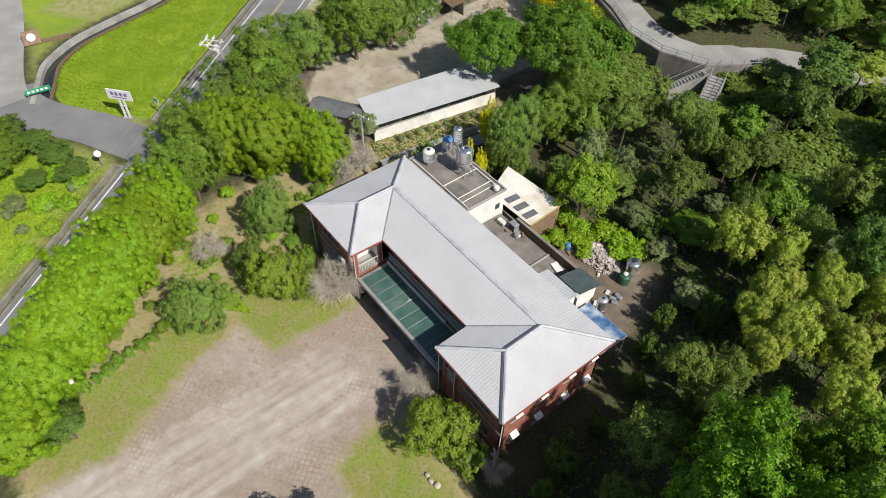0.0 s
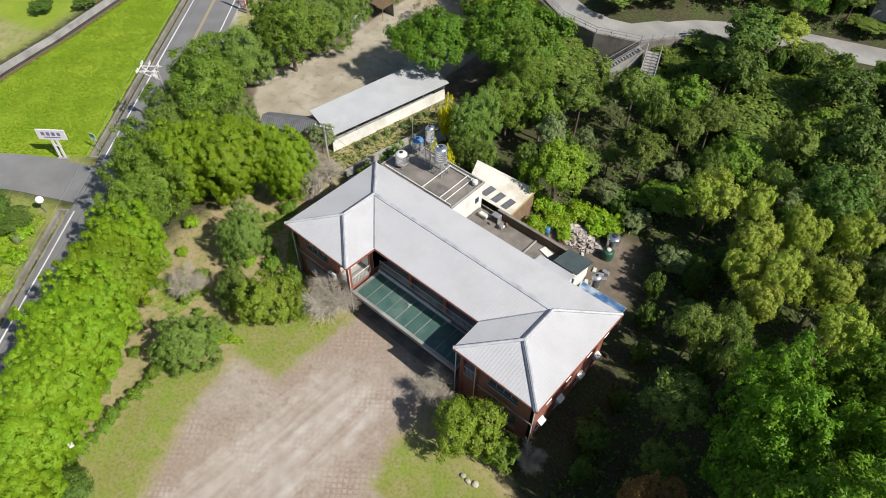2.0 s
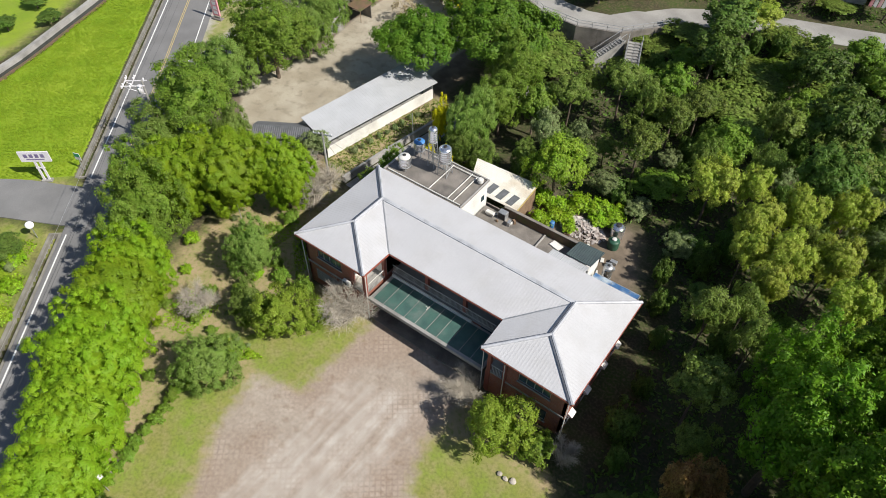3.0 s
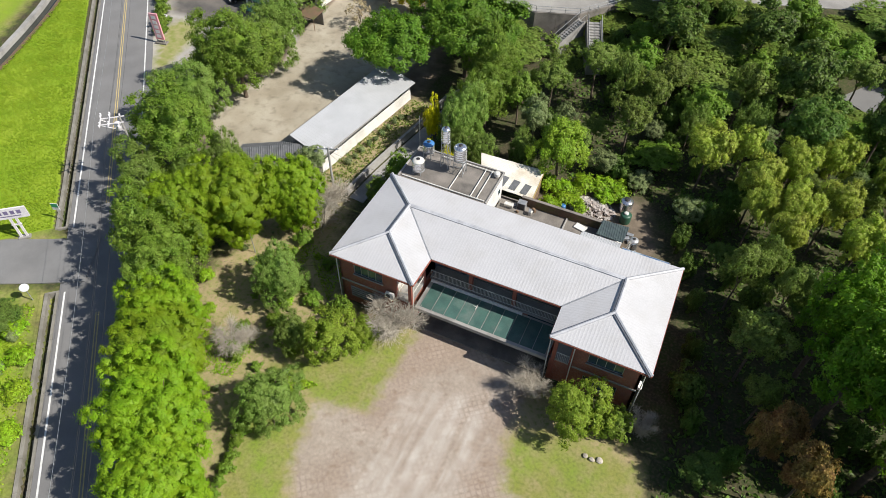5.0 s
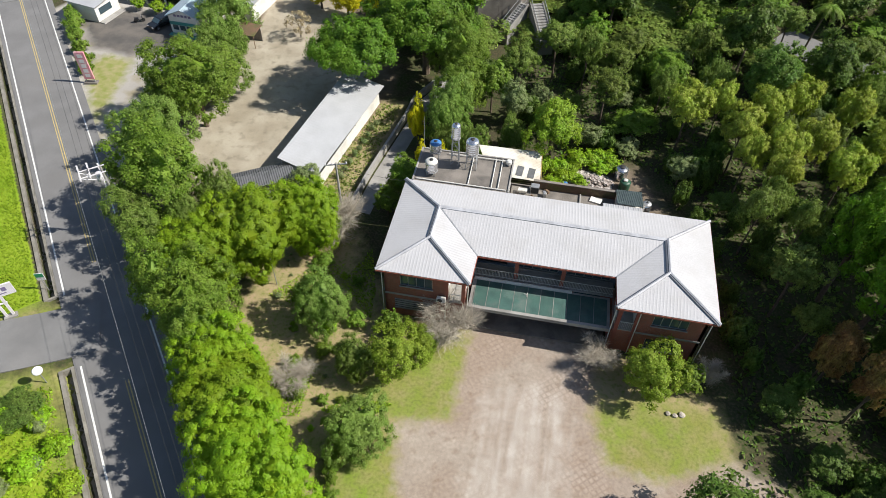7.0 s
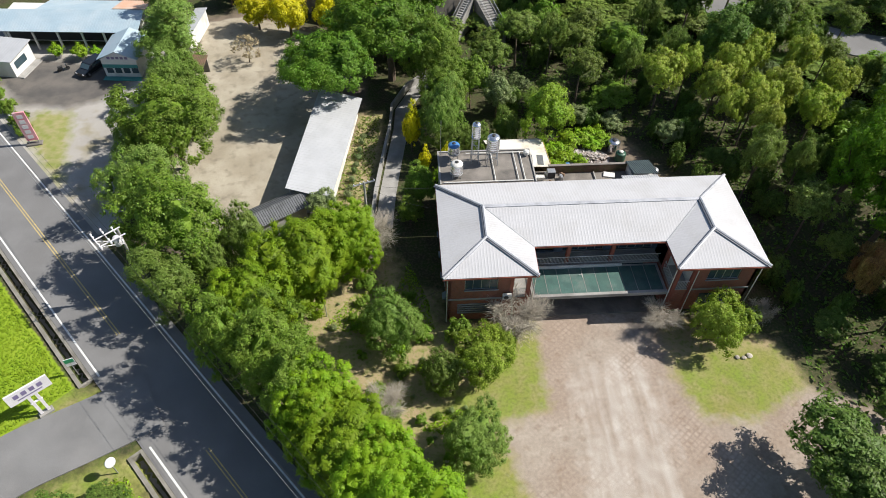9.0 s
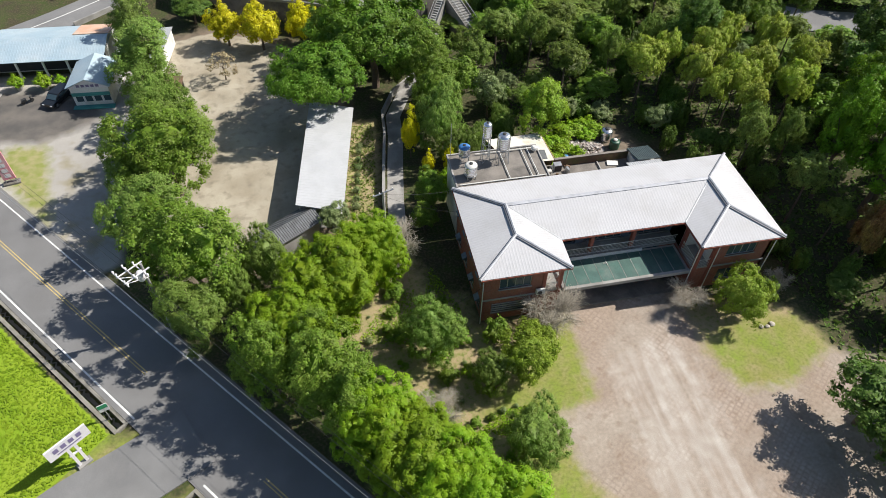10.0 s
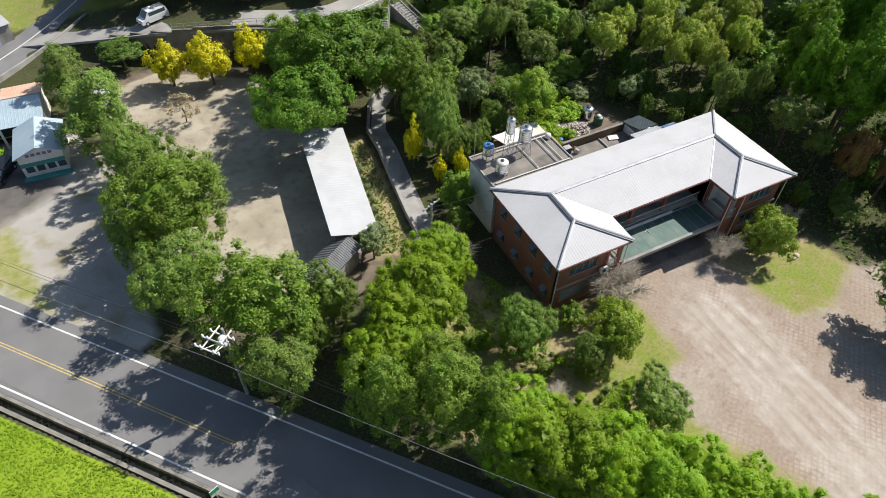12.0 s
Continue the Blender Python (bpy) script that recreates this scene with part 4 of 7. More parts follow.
# wing fronts, with an open loggia at the courtyard corner of each
for x0, x1, mirror in ((IN, 6.4, False), (23.95, 29.75, True)):
    holes = [(1.5, 4.6, 4.55, 6.15), (0.9, 4.3, 0.9, 2.5)] if not mirror else [(1.2, 4.3, 4.55, 6.05), (1.2, 4.3, 0.9, 2.5)]
    m = wall_with_holes("wall_front", (x0, IN), (x1, IN), holes)
    window(m, *holes[0], bars=4)
    if mirror:
        window(m, *holes[1], bars=3)
    else:
        slat_grille(m, *holes[1], 5)
    part("band", Shape().box(x0 - 0.02, x1, IN - 0.06, IN + 0.0, 3.1, 3.3), "concrete", house)
    lx0, lx1 = (6.4, 8.2) if not mirror else (22.15, 23.95)
    wall_with_holes("loggia_base", (lx0, IN), (lx1, IN), [], z1=3.15)
    part("loggia_floor", Shape().box(lx0, lx1, IN + 0.0, 3.6, 3.15, 3.32), "concrete", house)
    part("loggia_wall", Shape().box(lx0, lx1, 3.6, 3.78, 3.32, TOPW), "white", house, "white rendered wall inside the loggia")
    sx = lx0 - 0.1 if not mirror else lx1 - 0.08
    part("loggia_wall", Shape().box(sx, sx + 0.18, IN + 0.24, 3.6, 3.32, TOPW), "white", house, "white rendered wall inside the loggia")
    edge = lx1 if not mirror else lx0
    for px, py in ((lx0 + 0.1, IN + 0.1), (lx1 - 0.1, IN + 0.1), (edge - (0.1 if not mirror else -0.1), 3.5)):
        part("column", Shape().block(px - 0.17, px + 0.17, py - 0.17, py + 0.17, 0, TOPW, 0.02), "redpaint", house, "dark red painted column")
    rail = part("railing", Shape().tube((lx0, IN + 0.05, 4.35), (lx1, IN + 0.05, 4.35), 0.035, n=6).tube((edge, IN, 4.35), (edge, 3.5, 4.35), 0.035, n=6), "pipe", house, "thin pale metal railing")
    for i in range(1, 12):
        x = lx0 + (lx1 - lx0) * i / 12
        part("baluster", Shape().tube((x, IN + 0.05, 3.32), (x, IN + 0.05, 4.35), 0.014, n=4), "pipe", rail)
    for i in range(1, 16):
        y = IN + (3.5 - IN) * i / 16
        part("baluster", Shape().tube((edge, y, 3.32), (edge, y, 4.35), 0.014, n=4), "pipe", rail)
    # ground floor of the loggia, towards the courtyard
    wall_with_holes("wall_court", (edge, IN), (edge, 5.4), [], thick=0.2, z1=3.15)

# long sides
mw = wall_with_holes("wall_west", (IN, 11.9), (IN, IN), [(u, u + 1.0, z, z + 1.2) for u in (1.2, 4.0, 6.8, 9.4) for z in (1.0, 4.5)])
me_ = wall_with_holes("wall_east", (29.75, IN), (29.75, 11.9), [(u, u + 1.0, z, z + 1.2) for u in (0.9, 3.7, 6.9, 9.6) for z in (1.0, 4.5)])
for m, us, mt in ((mw, (1.2, 4.0, 6.8, 9.4), "slateblue"), (me_, (0.9, 3.7, 6.9, 9.6), "white")):
    for u in us:
        for z in (1.0, 4.5):
            window(m, u, u + 1.0, z, z + 1.2, 2)
            hood(m, u + 0.12, u + 0.88, z + 1.45 if mt == "white" else z + 1.4, 0.48, mt)
wall_with_holes("wall_north", (29.75, 11.9), (IN, 11.9), [(u, u + 1.6, 4.5, 5.9) for u in (2.0, 6.0, 10.0, 14.0, 17.5)])

# recessed main front: upper gallery with glass doors behind a rail
GY = 5.9
mg = wall_with_holes("wall_gallery", (8.2, GY), (22.15, GY), [(0.5, 3.4, 3.5, 6.2), (4.2, 8.4, 3.5, 6.2), (9.2, 13.4, 3.5, 6.2)], material="slateblue")
for u0, u1, n in ((4.2, 8.4, 5), (9.2, 13.4, 5)):
    window(mg, u0, u1, 3.5, 6.2, n)
part("notice_board", Shape().box(9.0, 11.7, GY + 0.08, GY + 0.14, 3.9, 5.2), "yellow", house, "yellow-brown boarded panel")
part("gallery_floor", Shape().box(8.4, 21.95, 4.25, GY, 3.15, 3.4), "concrete", house)
for x in (12.6, 17.0):
    part("column", Shape().block(x - 0.18, x + 0.18, 4.35, 4.7, 0, TOPW, 0.02), "redpaint", house, "dark red painted column")
rail = part("railing", Shape().tube((8.5, 4.3, 4.4), (21.9, 4.3, 4.4), 0.035, n=6).tube((8.5, 4.3, 3.55), (21.9, 4.3, 3.55), 0.025, n=6), "pipe", house, "thin pale metal railing")
for i in range(96):
    x = 8.55 + i * 0.139
    part("baluster", Shape().tube((x, 4.3, 3.4), (x, 4.3, 4.4), 0.014, n=4), "pipe", rail)
wall_with_holes("wall_ground_floor", (8.2, 5.2), (22.15, 5.2), [(1.2, 3.6, 0.1, 2.4), (5.2, 8.6, 0.1, 2.4), (10.2, 12.8, 0.1, 2.4)], z1=3.15, material="brick")
for u0, u1 in ((9.4, 11.8), (13.4, 16.8), (18.4, 21.0)):
    part("glass_door", Shape().box(u0, u1, 5.3, 5.34, 0.1, 2.4), "glass", house)
part("core_floor", Shape().box(IN + 0.3, 29.5, 6.4, 11.6, 3.0, 3.3), "dark", house)

# deck over the porch: ten sheets between pale battens
deck = part("porch_roof", Shape().box(8.6, 21.75, 0.35, 4.1, 3.0, 3.17), "concrete", house, "flat porch roof")
PX = [8.95 + 1.255 * i for i in range(11)]
for x0, x1 in zip(PX, PX[1:]):
    part("deck_sheet", Shape().block(x0 + 0.03, x1 - 0.03, 0.72, 3.85, 3.174, 3.215, 0.006), "tile", deck)
for x in PX:
    part("batten", Shape().box(x - 0.02, x + 0.02, 0.72, 3.85, 3.174, 3.225), "concrete", deck)
part("front_gutter", Shape().block(8.6, 21.75, 0.32, 0.66, 2.95, 3.36, 0.03), "concrete", deck, "pale concrete gutter edge")
part("back_beam", Shape().block(8.7, 18.1, 3.88, 4.06, 3.18, 3.5, 0.02), "white", deck, "peeling white beam")
part("hook", Shape().box(13.6, 13.95, 2.9, 2.95, 3.24, 3.27).box(13.9, 13.95, 2.6, 3.2, 3.24, 3.27), "pipe", deck, "small white bracket lying on the deck")
for x in (8.9, 13.1, 17.3, 21.5):
    part("porch_column", Shape().block(x - 0.2, x + 0.2, 2.9, 3.3, 0, 3.0, 0.02), "redpaint", house, "dark red painted column")
# darker concrete than elsewhere: the shade under the deck is put into the colour
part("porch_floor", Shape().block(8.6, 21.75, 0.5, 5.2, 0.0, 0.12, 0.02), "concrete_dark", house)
for x in (21.75, 23.9, 29.95, 8.55, 0.45):
    part("downpipe", Shape().tube((x, 0.35, 0), (x, 0.35, 6.5), 0.05, n=8).tube((x, 0.35, 6.5), (x, 0.1, 6.9), 0.05, n=8), "pipe", house, "white plastic downpipe")

# ---- rear annex ----
annex = thing("rear_annex", (0, 0, 0), "white rendered annex with a stained flat concrete roof", "building")
part("body", Shape().box(0.7, 10.5, 12.56, 17.75, 0, 6.75), "white", annex)
part("roof_slab", Shape().block(0.55, 10.62, 12.55, 17.9, 6.75, 6.86, 0.02), "concrete_dark", annex, "dark stained concrete roof slab")
for x0, x1, y0, y1 in ((0.55, 10.62, 17.72, 17.9), (0.55, 0.72, 12.6, 17.72), (10.47, 10.62, 12.6, 17.72)):
    part("parapet", Shape().block(x0, x1, y0, y1, 6.864, 7.0, 0.015), "concrete", annex)
part("window", Shape().box(10.48, 10.52, 16.6, 17.2, 4.6, 5.3), "glass", annex)
for x in (6.35, 8.75, 9.45):
    part("pipe", Shape().tube((x, 12.9, 7.0), (x - 0.05, 17.5, 7.0), 0.06, n=6), "pipe", annex, "white plastic water pipe")
part("pipe", Shape().tube((1.0, 12.85, 6.98), (10.3, 12.85, 6.98), 0.07, n=6), "pipe", annex, "white plastic water pipe")
part("pipe", Shape().tube((3.6, 17.3, 7.05), (10.2, 17.3, 7.05), 0.06, n=6), "pipe", annex, "white plastic water pipe")
part("vent_hood", Shape().lathe([(0.25, 7.0), (0.32, 7.1), (0.32, 7.45), (0.2, 7.55)], 14, (10.1, 16.9)), "pipe", annex, "round white vent cowl")


def water_tank(x, y, base, bottom, top, r, lid, label, legs=4, slim=False):
    """A stainless tank with a domed top on a welded stand."""
    ob = thing("water_tank", (x, y, base), label, "water tank", "tanks on the annex roof")
    b, t = bottom - base, top - base
    h = t - b
    rings = [(r * 0.3, b), (r * 0.92, b + 0.03), (r, b + 0.1)]
    n = 5
    for i in range(n):
        z0, z1 = b + 0.1 + (h - 0.42) * i / n, b + 0.1 + (h - 0.42) * (i + 1) / n
        rings += [(r, z0 + 0.03), (r * 1.02, (z0 + z1) / 2), (r, z1 - 0.02), (r * 0.985, z1)]
    rings += [(r * 0.93, t - 0.24), (r * 0.7, t - 0.13), (r * 0.35, t - 0.07)]
    part("body", Shape().lathe(rings, 28), "steel", ob, "", True)
    if lid != "steel":
        part("dome", Shape().lathe([(r * 1.0, t - 0.3), (r * 0.96, t - 0.22), (r * 0.72, t - 0.11), (r * 0.34, t - 0.05)], 28), lid, ob, "painted dome", True)
    part("lid", Shape().lathe([(r * 0.3, t - 0.08), (r * 0.3, t), (r * 0.18, t + 0.04)], 16), "black", ob, "dark round hatch")
    for i in range(legs):
        a = math.pi / 4 + i * 2 * math.pi / legs
        k, j = r * 0.95, a + 2 * math.pi / legs
        foot, head = Vector((math.cos(a) * k * (1.25 if b > 1 else 1), math.sin(a) * k * (1.25 if b > 1 else 1), 0)), Vector((math.cos(a) * k, math.sin(a) * k, b + 0.35))
        part("leg", Shape().tube(foot, head, 0.035, n=6), "galv", ob)
        foot2, head2 = Vector((math.cos(j) * k * (1.25 if b > 1 else 1), math.sin(j) * k * (1.25 if b > 1 else 1), 0)), Vector((math.cos(j) * k, math.sin(j) * k, b + 0.35))
        m = max(1, int(b / 0.9))
        for q in range(m):
            u0, u1 = q / m, (q + 1) / m
            part("brace", Shape().tube(foot.lerp(head, u0), foot2.lerp(head2, u1), 0.02, n=5).tube(foot.lerp(head, u1), foot2.lerp(head2, u1), 0.02, n=5), "galv", ob)
    part("ring", Shape().lathe([(r * 1.0, b - 0.03), (r * 1.03, b - 0.03), (r * 1.03, b + 0.05), (r * 1.0, b + 0.05)], 24), "galv", ob)
    return ob


water_tank(2.35, 14.0, 6.86, 7.35, 8.75, 0.66, "pipe", "stainless steel water tank with a pale dome on short legs")
water_tank(2.25, 16.7, 6.86, 7.75, 9.0, 0.62, "blue", "stainless steel water tank with a blue dome")
water_tank(4.45, 16.2, 6.86, 10.15, 12.0, 0.47, "steel", "slim stainless steel tank on a tall lattice stand")
water_tank(6.25, 15.9, 6.86, 8.7, 10.55, 0.68, "steel", "large stainless steel tank on a lattice stand")

# terrace, lean-tos and clutter behind the building
terr = thing("rear_terrace", (0, 0, 0), "stained concrete terrace with a mossy brick parapet", "terrace")
part("slab", Shape().block(10.66, 21.85, 12.56, 17.4, 3.4, 3.7, 0.02), "concrete_dark", terr, "dark stained concrete floor")
part("base", Shape().box(10.9, 21.6, 12.6, 17.2, 0, 3.4), "concrete_dark", terr)
part("parapet", Shape().block(13.0, 21.85, 17.4, 17.66, 0, 4.72, 0.02), "mossbrick", terr, "mossy brown brick parapet")
part("parapet_cap", Shape().block(12.95, 21.85, 17.36, 17.7, 4.724, 4.8, 0.02), "concrete_dark", terr)
part("kerb", Shape().block(18.05, 18.2, 13.2, 17.3, 3.704, 3.9, 0.02), "concrete", terr)
part("kerb", Shape().block(10.7, 18.0, 12.6, 12.75, 3.704, 3.85, 0.02), "concrete", terr)
cream = thing("lean_to_shed", (0, 0, 0), "lean-to shed with a rusty cream sheet roof", "shed")
cream_z = lambda x: 3.4 + (13.6 - x) * 0.18
cq = [(8.0, 17.98), (13.7, 18.9), (13.4, 24.0), (6.2, 22.3)]
cq = [Vector((x, y, cream_z(x))) for x, y in cq]
part("roof", Shape().sheet([cq[1], cq[2], cq[3], cq[0]], 0.25, 0.06, 0.02, 0.05), "creamroof", cream, "cream corrugated sheet roof with rust stains")
for k in range(3):
    x, y = 9.55 + k * 1.3, 18.75 + k * 0.12
    part("skylight", Shape().slab([(x + dx, y + dy, cream_z(x + dx) + 0.05) for dx, dy in ((0, 0), (0.72, 0.08), (0.85, 1.75), (0.12, 1.7))], 0.03), "slate", cream, "dark translucent panel")
part("edge_board", Shape().add([(13.72, 18.9, 3.3), (13.42, 24.0, 3.3), (13.42, 24.0, 3.46), (13.72, 18.9, 3.46), (13.78, 18.9, 3.3), (13.48, 24.0, 3.3), (13.48, 24.0, 3.46), (13.78, 18.9, 3.46)], [(0, 3, 2, 1), (4, 5, 6, 7), (3, 7, 6, 2), (0, 1, 5, 4), (0, 4, 7, 3), (1, 2, 6, 5)]), "yellow", cream, "ochre edge board")
for i in range(12):
    y = 19.1 + i * 0.4
    x = 13.45 - i * 0.024
    part("plank", Shape().box(x, x + 0.06, y, y + 0.36, 0, 3.25), "wood", cream)
part("wall", Shape().box(7.0, 13.2, 22.9, 23.05, 0, 3.3), "wood", cream, "dark board wall")
part("wall", Shape().box(8.2, 13.5, 18.2, 18.35, 0, 3.2), "concrete_dark", cream)

pump = thing("pump_house", (0, 0, 0), "small outbuilding with a dark green sheet roof", "shed")
part("roof", Shape().sheet([(21.75, 17.75, 4.85), (24.45, 17.95, 4.75), (24.4, 14.75, 5.6), (21.7, 14.75, 5.65)], 0.22, 0.05, 0.03), "darkroof", pump, "dark green corrugated roof")
part("wall", Shape().box(21.9, 24.2, 14.9, 17.5, 0, 4.7), "white", pump)
part("lean_roof", Shape().sheet([(20.3, 14.7, 5.45), (24.3, 14.7, 5.45), (24.3, 12.6, 5.9), (20.3, 12.6, 5.9)], 0.25, 0.05, 0.02, 0.05), "greyroof", pump, "pale grey sheet lean-to roof")
part("lean_wall", Shape().box(22.0, 24.1, 12.7, 14.6, 0, 5.4), "white", pump)
for x in (20.4, 22.0):
    part("post", Shape().tube((x, 14.5, 3.7), (x, 14.5, 5.45), 0.04, n=6), "galv", pump)
can = thing("blue_canopy", (0, 0, 0), "low canopy of weathered blue sheets behind the building", "canopy")
for i in range(5):
    x0, x1 = 24.5 + i * 0.96, 24.5 + (i + 1) * 0.96 - 0.03
    part("sheet", Shape().slab([(x0, 12.7, 3.5), (x1, 12.7, 3.5), (x1, 16.5, 3.1 + 0.03 * (i % 2)), (x0, 16.5, 3.1 + 0.03 * (i % 2))], 0.03), "bluepanel", can)
part("frame", Shape().tube((24.4, 16.55, 3.05), (29.35, 16.55, 3.05), 0.05, n=6).tube((29.35, 12.7, 3.45), (29.35, 16.55, 3.05), 0.05, n=6), "galv", can)
for x in (24.5, 29.25):
    part("post", Shape().tube((x, 16.4, 0), (x, 16.4, 3.05), 0.06, n=8), "galv", can)
water_small = water_tank(25.3, 17.6, 0.0, 2.2, 3.8, 0.5, "galv", "small grey tank on a stand beside the canopy")


def cistern(x, y, r, h, mt, lid, label):
    ob = thing("cistern", (x, y, 0), label, "water tank", "cisterns behind the building")
    rings = [(r, 0)] + [(r * (1.0 if i % 2 else 1.04), h * 0.85 * i / 8) for i in range(1, 9)] + [(r * 0.8, h * 0.93), (r * 0.4, h)]
    part("body", Shape().lathe(rings, 24), mt, ob, "", True)
    part("lid", Shape().lathe([(r * 0.42, h), (r * 0.42, h + 0.12), (r * 0.2, h + 0.18)], 16), lid, ob)


cistern(23.05, 25.4, 0.75, 1.7, "steel", "black", "round stainless cistern on the ground")
cistern(23.5, 23.6, 0.62, 1.25, "deepgreen", "pipe", "dark green plastic cistern with a pale lid")
cistern(-1.2, 49.5, 1.1, 3.2, "slate", "slate", "large dark plastic cistern below the lane")
rng = random.Random(5)
heap = Shape()
for i in range(900):
    a, k = rng.uniform(0, 6.28), rng.random() ** 0.6
    x, y = 19.6 + math.cos(a) * 2.7 * k, 24.0 + math.sin(a) * 1.7 * k
    s = 0.035 + 0.22 * rng.random() ** 3
    m = pose(x, y, 0.75 * (1 - k) * rng.uniform(0.6, 1.1) + 0.05, rng.uniform(-40, 40), rng.uniform(-40, 40), rng.uniform(0, 360))
    heap.box(-s, s, -s * 0.6, s * 0.6, -s * 0.2, s * 0.3, m)
solid("rubble_heap", heap, "rubble", "heap of pale building rubble and plastic", "rubble", "", "stuff")
crate = thing("junk_box", (13.2, 16.9, 3.7), "grey metal box standing on the terrace", "box")
part("body", Shape().block(-0.45, 0.45, -0.35, 0.35, 0, 0.9, 0.03), "galv", crate)
part("door", Shape().box(-0.4, 0.4, -0.38, -0.352, 0.08, 0.82), "dark", crate)
basin = thing("wash_basin", (11.9, 16.4, 3.7), "white discarded wash basin on the terrace", "basin")
part("bowl", Shape().block(-0.5, 0.5, -0.25, 0.25, 0.25, 0.55, 0.06), "pipe", basin)
part("stand", Shape().box(-0.4, 0.4, -0.18, 0.18, 0, 0.25), "galv", basin)
sheet = Shape().slab([(19.1, 16.5, 3.86), (20.3, 16.2, 3.86), (20.5, 16.9, 3.9), (19.3, 17.2, 3.9)], 0.15)
solid("board_stack", sheet, "white", "stack of white boards on the terrace", "boards")

# ---- long open shed by the gravel lot ----
temple = thing("roadside_stall", (30.4, 86.5, 7.0), "small stall with a bright blue roof and red panels", "stall", turn=20)
part("roof", Shape().sheet([(-2.8, -2.0, 2.5), (2.8, -2.0, 2.5), (2.8, 2.0, 3.2), (-2.8, 2.0, 3.2)], 0.3, 0.06, 0.02), "brightblue", temple, "bright blue sheet roof")
part("wall", Shape().box(-2.1, 2.1, -1.4, 1.5, -2, 2.45), "concrete", temple)
for i in range(6):
    part("panel", Shape().box(2.6 + i * 0.6, 3.1 + i * 0.6, -1.5, -1.4, -2, 1.2), ("pink", "signwhite")[i % 2], temple)

shed = thing("long_shed", (-16.05, 16.45, 0), "long open shed with a pale grey sheet roof", "shed", turn=-8.4)
L, Wd = 18.5, 5.0
rp = [Vector((0, 0, 3.75)), Vector((Wd, -0.3, 2.85)), Vector((Wd + 0.4, L, 2.95)), Vector((0, L, 3.9))]
part("roof", Shape().sheet([rp[3], rp[0], rp[1], rp[2]], 0.42, 0.05, 0.012, 0.08), "greyroof", shed, "pale grey sheet roof")
part("wall", Shape().box(Wd - 0.55, Wd - 0.4, 0.1, L - 0.2, 0, 1.55), "white", shed, "low white rendered wall")
part("wall", Shape().box(0.4, Wd - 0.55, L - 0.35, L - 0.2, 0, 2.9), "white", shed, "white rendered end wall")
part("floor", Shape().box(0.2, Wd - 0.55, 0.1, L - 0.3, 0, 0.08), "concrete", shed)
for i in range(6):
    y = 0.2 + i * (L - 0.5) / 5
    part("post", Shape().tube((Wd - 0.48, y, 1.55), (Wd - 0.48, y, 2.9), 0.05, n=8), "galv", shed)
    part("post", Shape().tube((0.35, y, 0.0), (0.35, y, 3.62), 0.05, n=8), "galv", shed)
    part("brace", Shape().tube((Wd - 0.48, y, 2.2), (Wd - 0.05, y, 2.85), 0.03, n=6), "galv", shed)
hut = thing("tiled_hut", (-17.3, 14.3, 0), "small hut with a dark grey tiled gable roof", "hut", turn=32)
g = [Vector((-3.6, -1.6, 2.5)), Vector((3.6, -1.6, 2.5)), Vector((3.6, 0, 3.2)), Vector((-3.6, 0, 3.2)), Vector((3.6, 1.6, 2.5)), Vector((-3.6, 1.6, 2.5))]
for gp in ([g[0], g[1], g[2], g[3]], [g[4], g[5], g[3], g[2]]):
    part("roof", Shape().sheet(gp, 0.25, 0.07, 0.05), "slate", hut, "dark grey tiled roof slope")
part("wall", Shape().box(-3.2, 3.2, -1.3, 1.3, 0, 2.45), "concrete", hut)

# ---- roadside restaurant ----
rest = thing("restaurant", (-40.3, 44.5, 0), "roadside restaurant with pale blue sheet roofs and an open porch", "building", turn=-4)


def sheet_roof(pts, mt, parent, pitch=0.4, label=""):
    pts = [Vector(p) for p in pts]
    return part("roof", Shape().sheet(pts, pitch, 0.06, 0.008, 0.08), mt, parent, label)


sheet_roof([(-22, 6.2, 3.2), (-0.3, 6.2, 3.2), (-0.3, 10.5, 4.3), (-22, 10.5, 4.3)], "blueroof", rest, 0.4, "pale blue sheet roof")
sheet_roof([(-0.3, 15.0, 3.4), (-16, 15.0, 3.4), (-16, 10.5, 4.3), (-0.3, 10.5, 4.3)], "blueroof", rest, 0.4, "pale blue sheet roof")
sheet_roof([(-5.0, 10.9, 4.34), (-0.2, 10.9, 4.34), (-0.2, 14.9, 3.54), (-5.0, 14.9, 3.54)], "orangeroof", rest, 0.4, "faded orange sheet roof")
part("wall", Shape().box(-21.5, -0.6, 9.2, 14.6, 0, 3.1), "white", rest)
# near-black sheet on the solid wall, painted as the shade inside the porch
part("interior", Shape().box(-21, -1.0, 9.1, 9.18, 0.2, 2.7), "dark", rest)
for x in (-19, -15.5, -12, -8.5, -5.4):
    part("porch_post", Shape().box(x - 0.12, x + 0.12, 6.6, 6.84, 0, 3.2), "white", rest)
sheet_roof([(-3.9, -0.3, 2.9), (-3.9, 6.2, 2.9), (-1.1, 6.2, 4.1), (-1.1, -0.3, 4.1)][::-1], "blueroof", rest, 0.4, "pale blue sheet roof")
sheet_roof([(1.7, 6.2, 2.9), (1.7, -0.3, 2.9), (-1.1, -0.3, 4.1), (-1.1, 6.2, 4.1)], "blueroof", rest, 0.4, "pale blue sheet roof")
part("front_block", Shape().box(-3.5, 1.3, 0, 6.2, 0, 2.85), "white", rest)
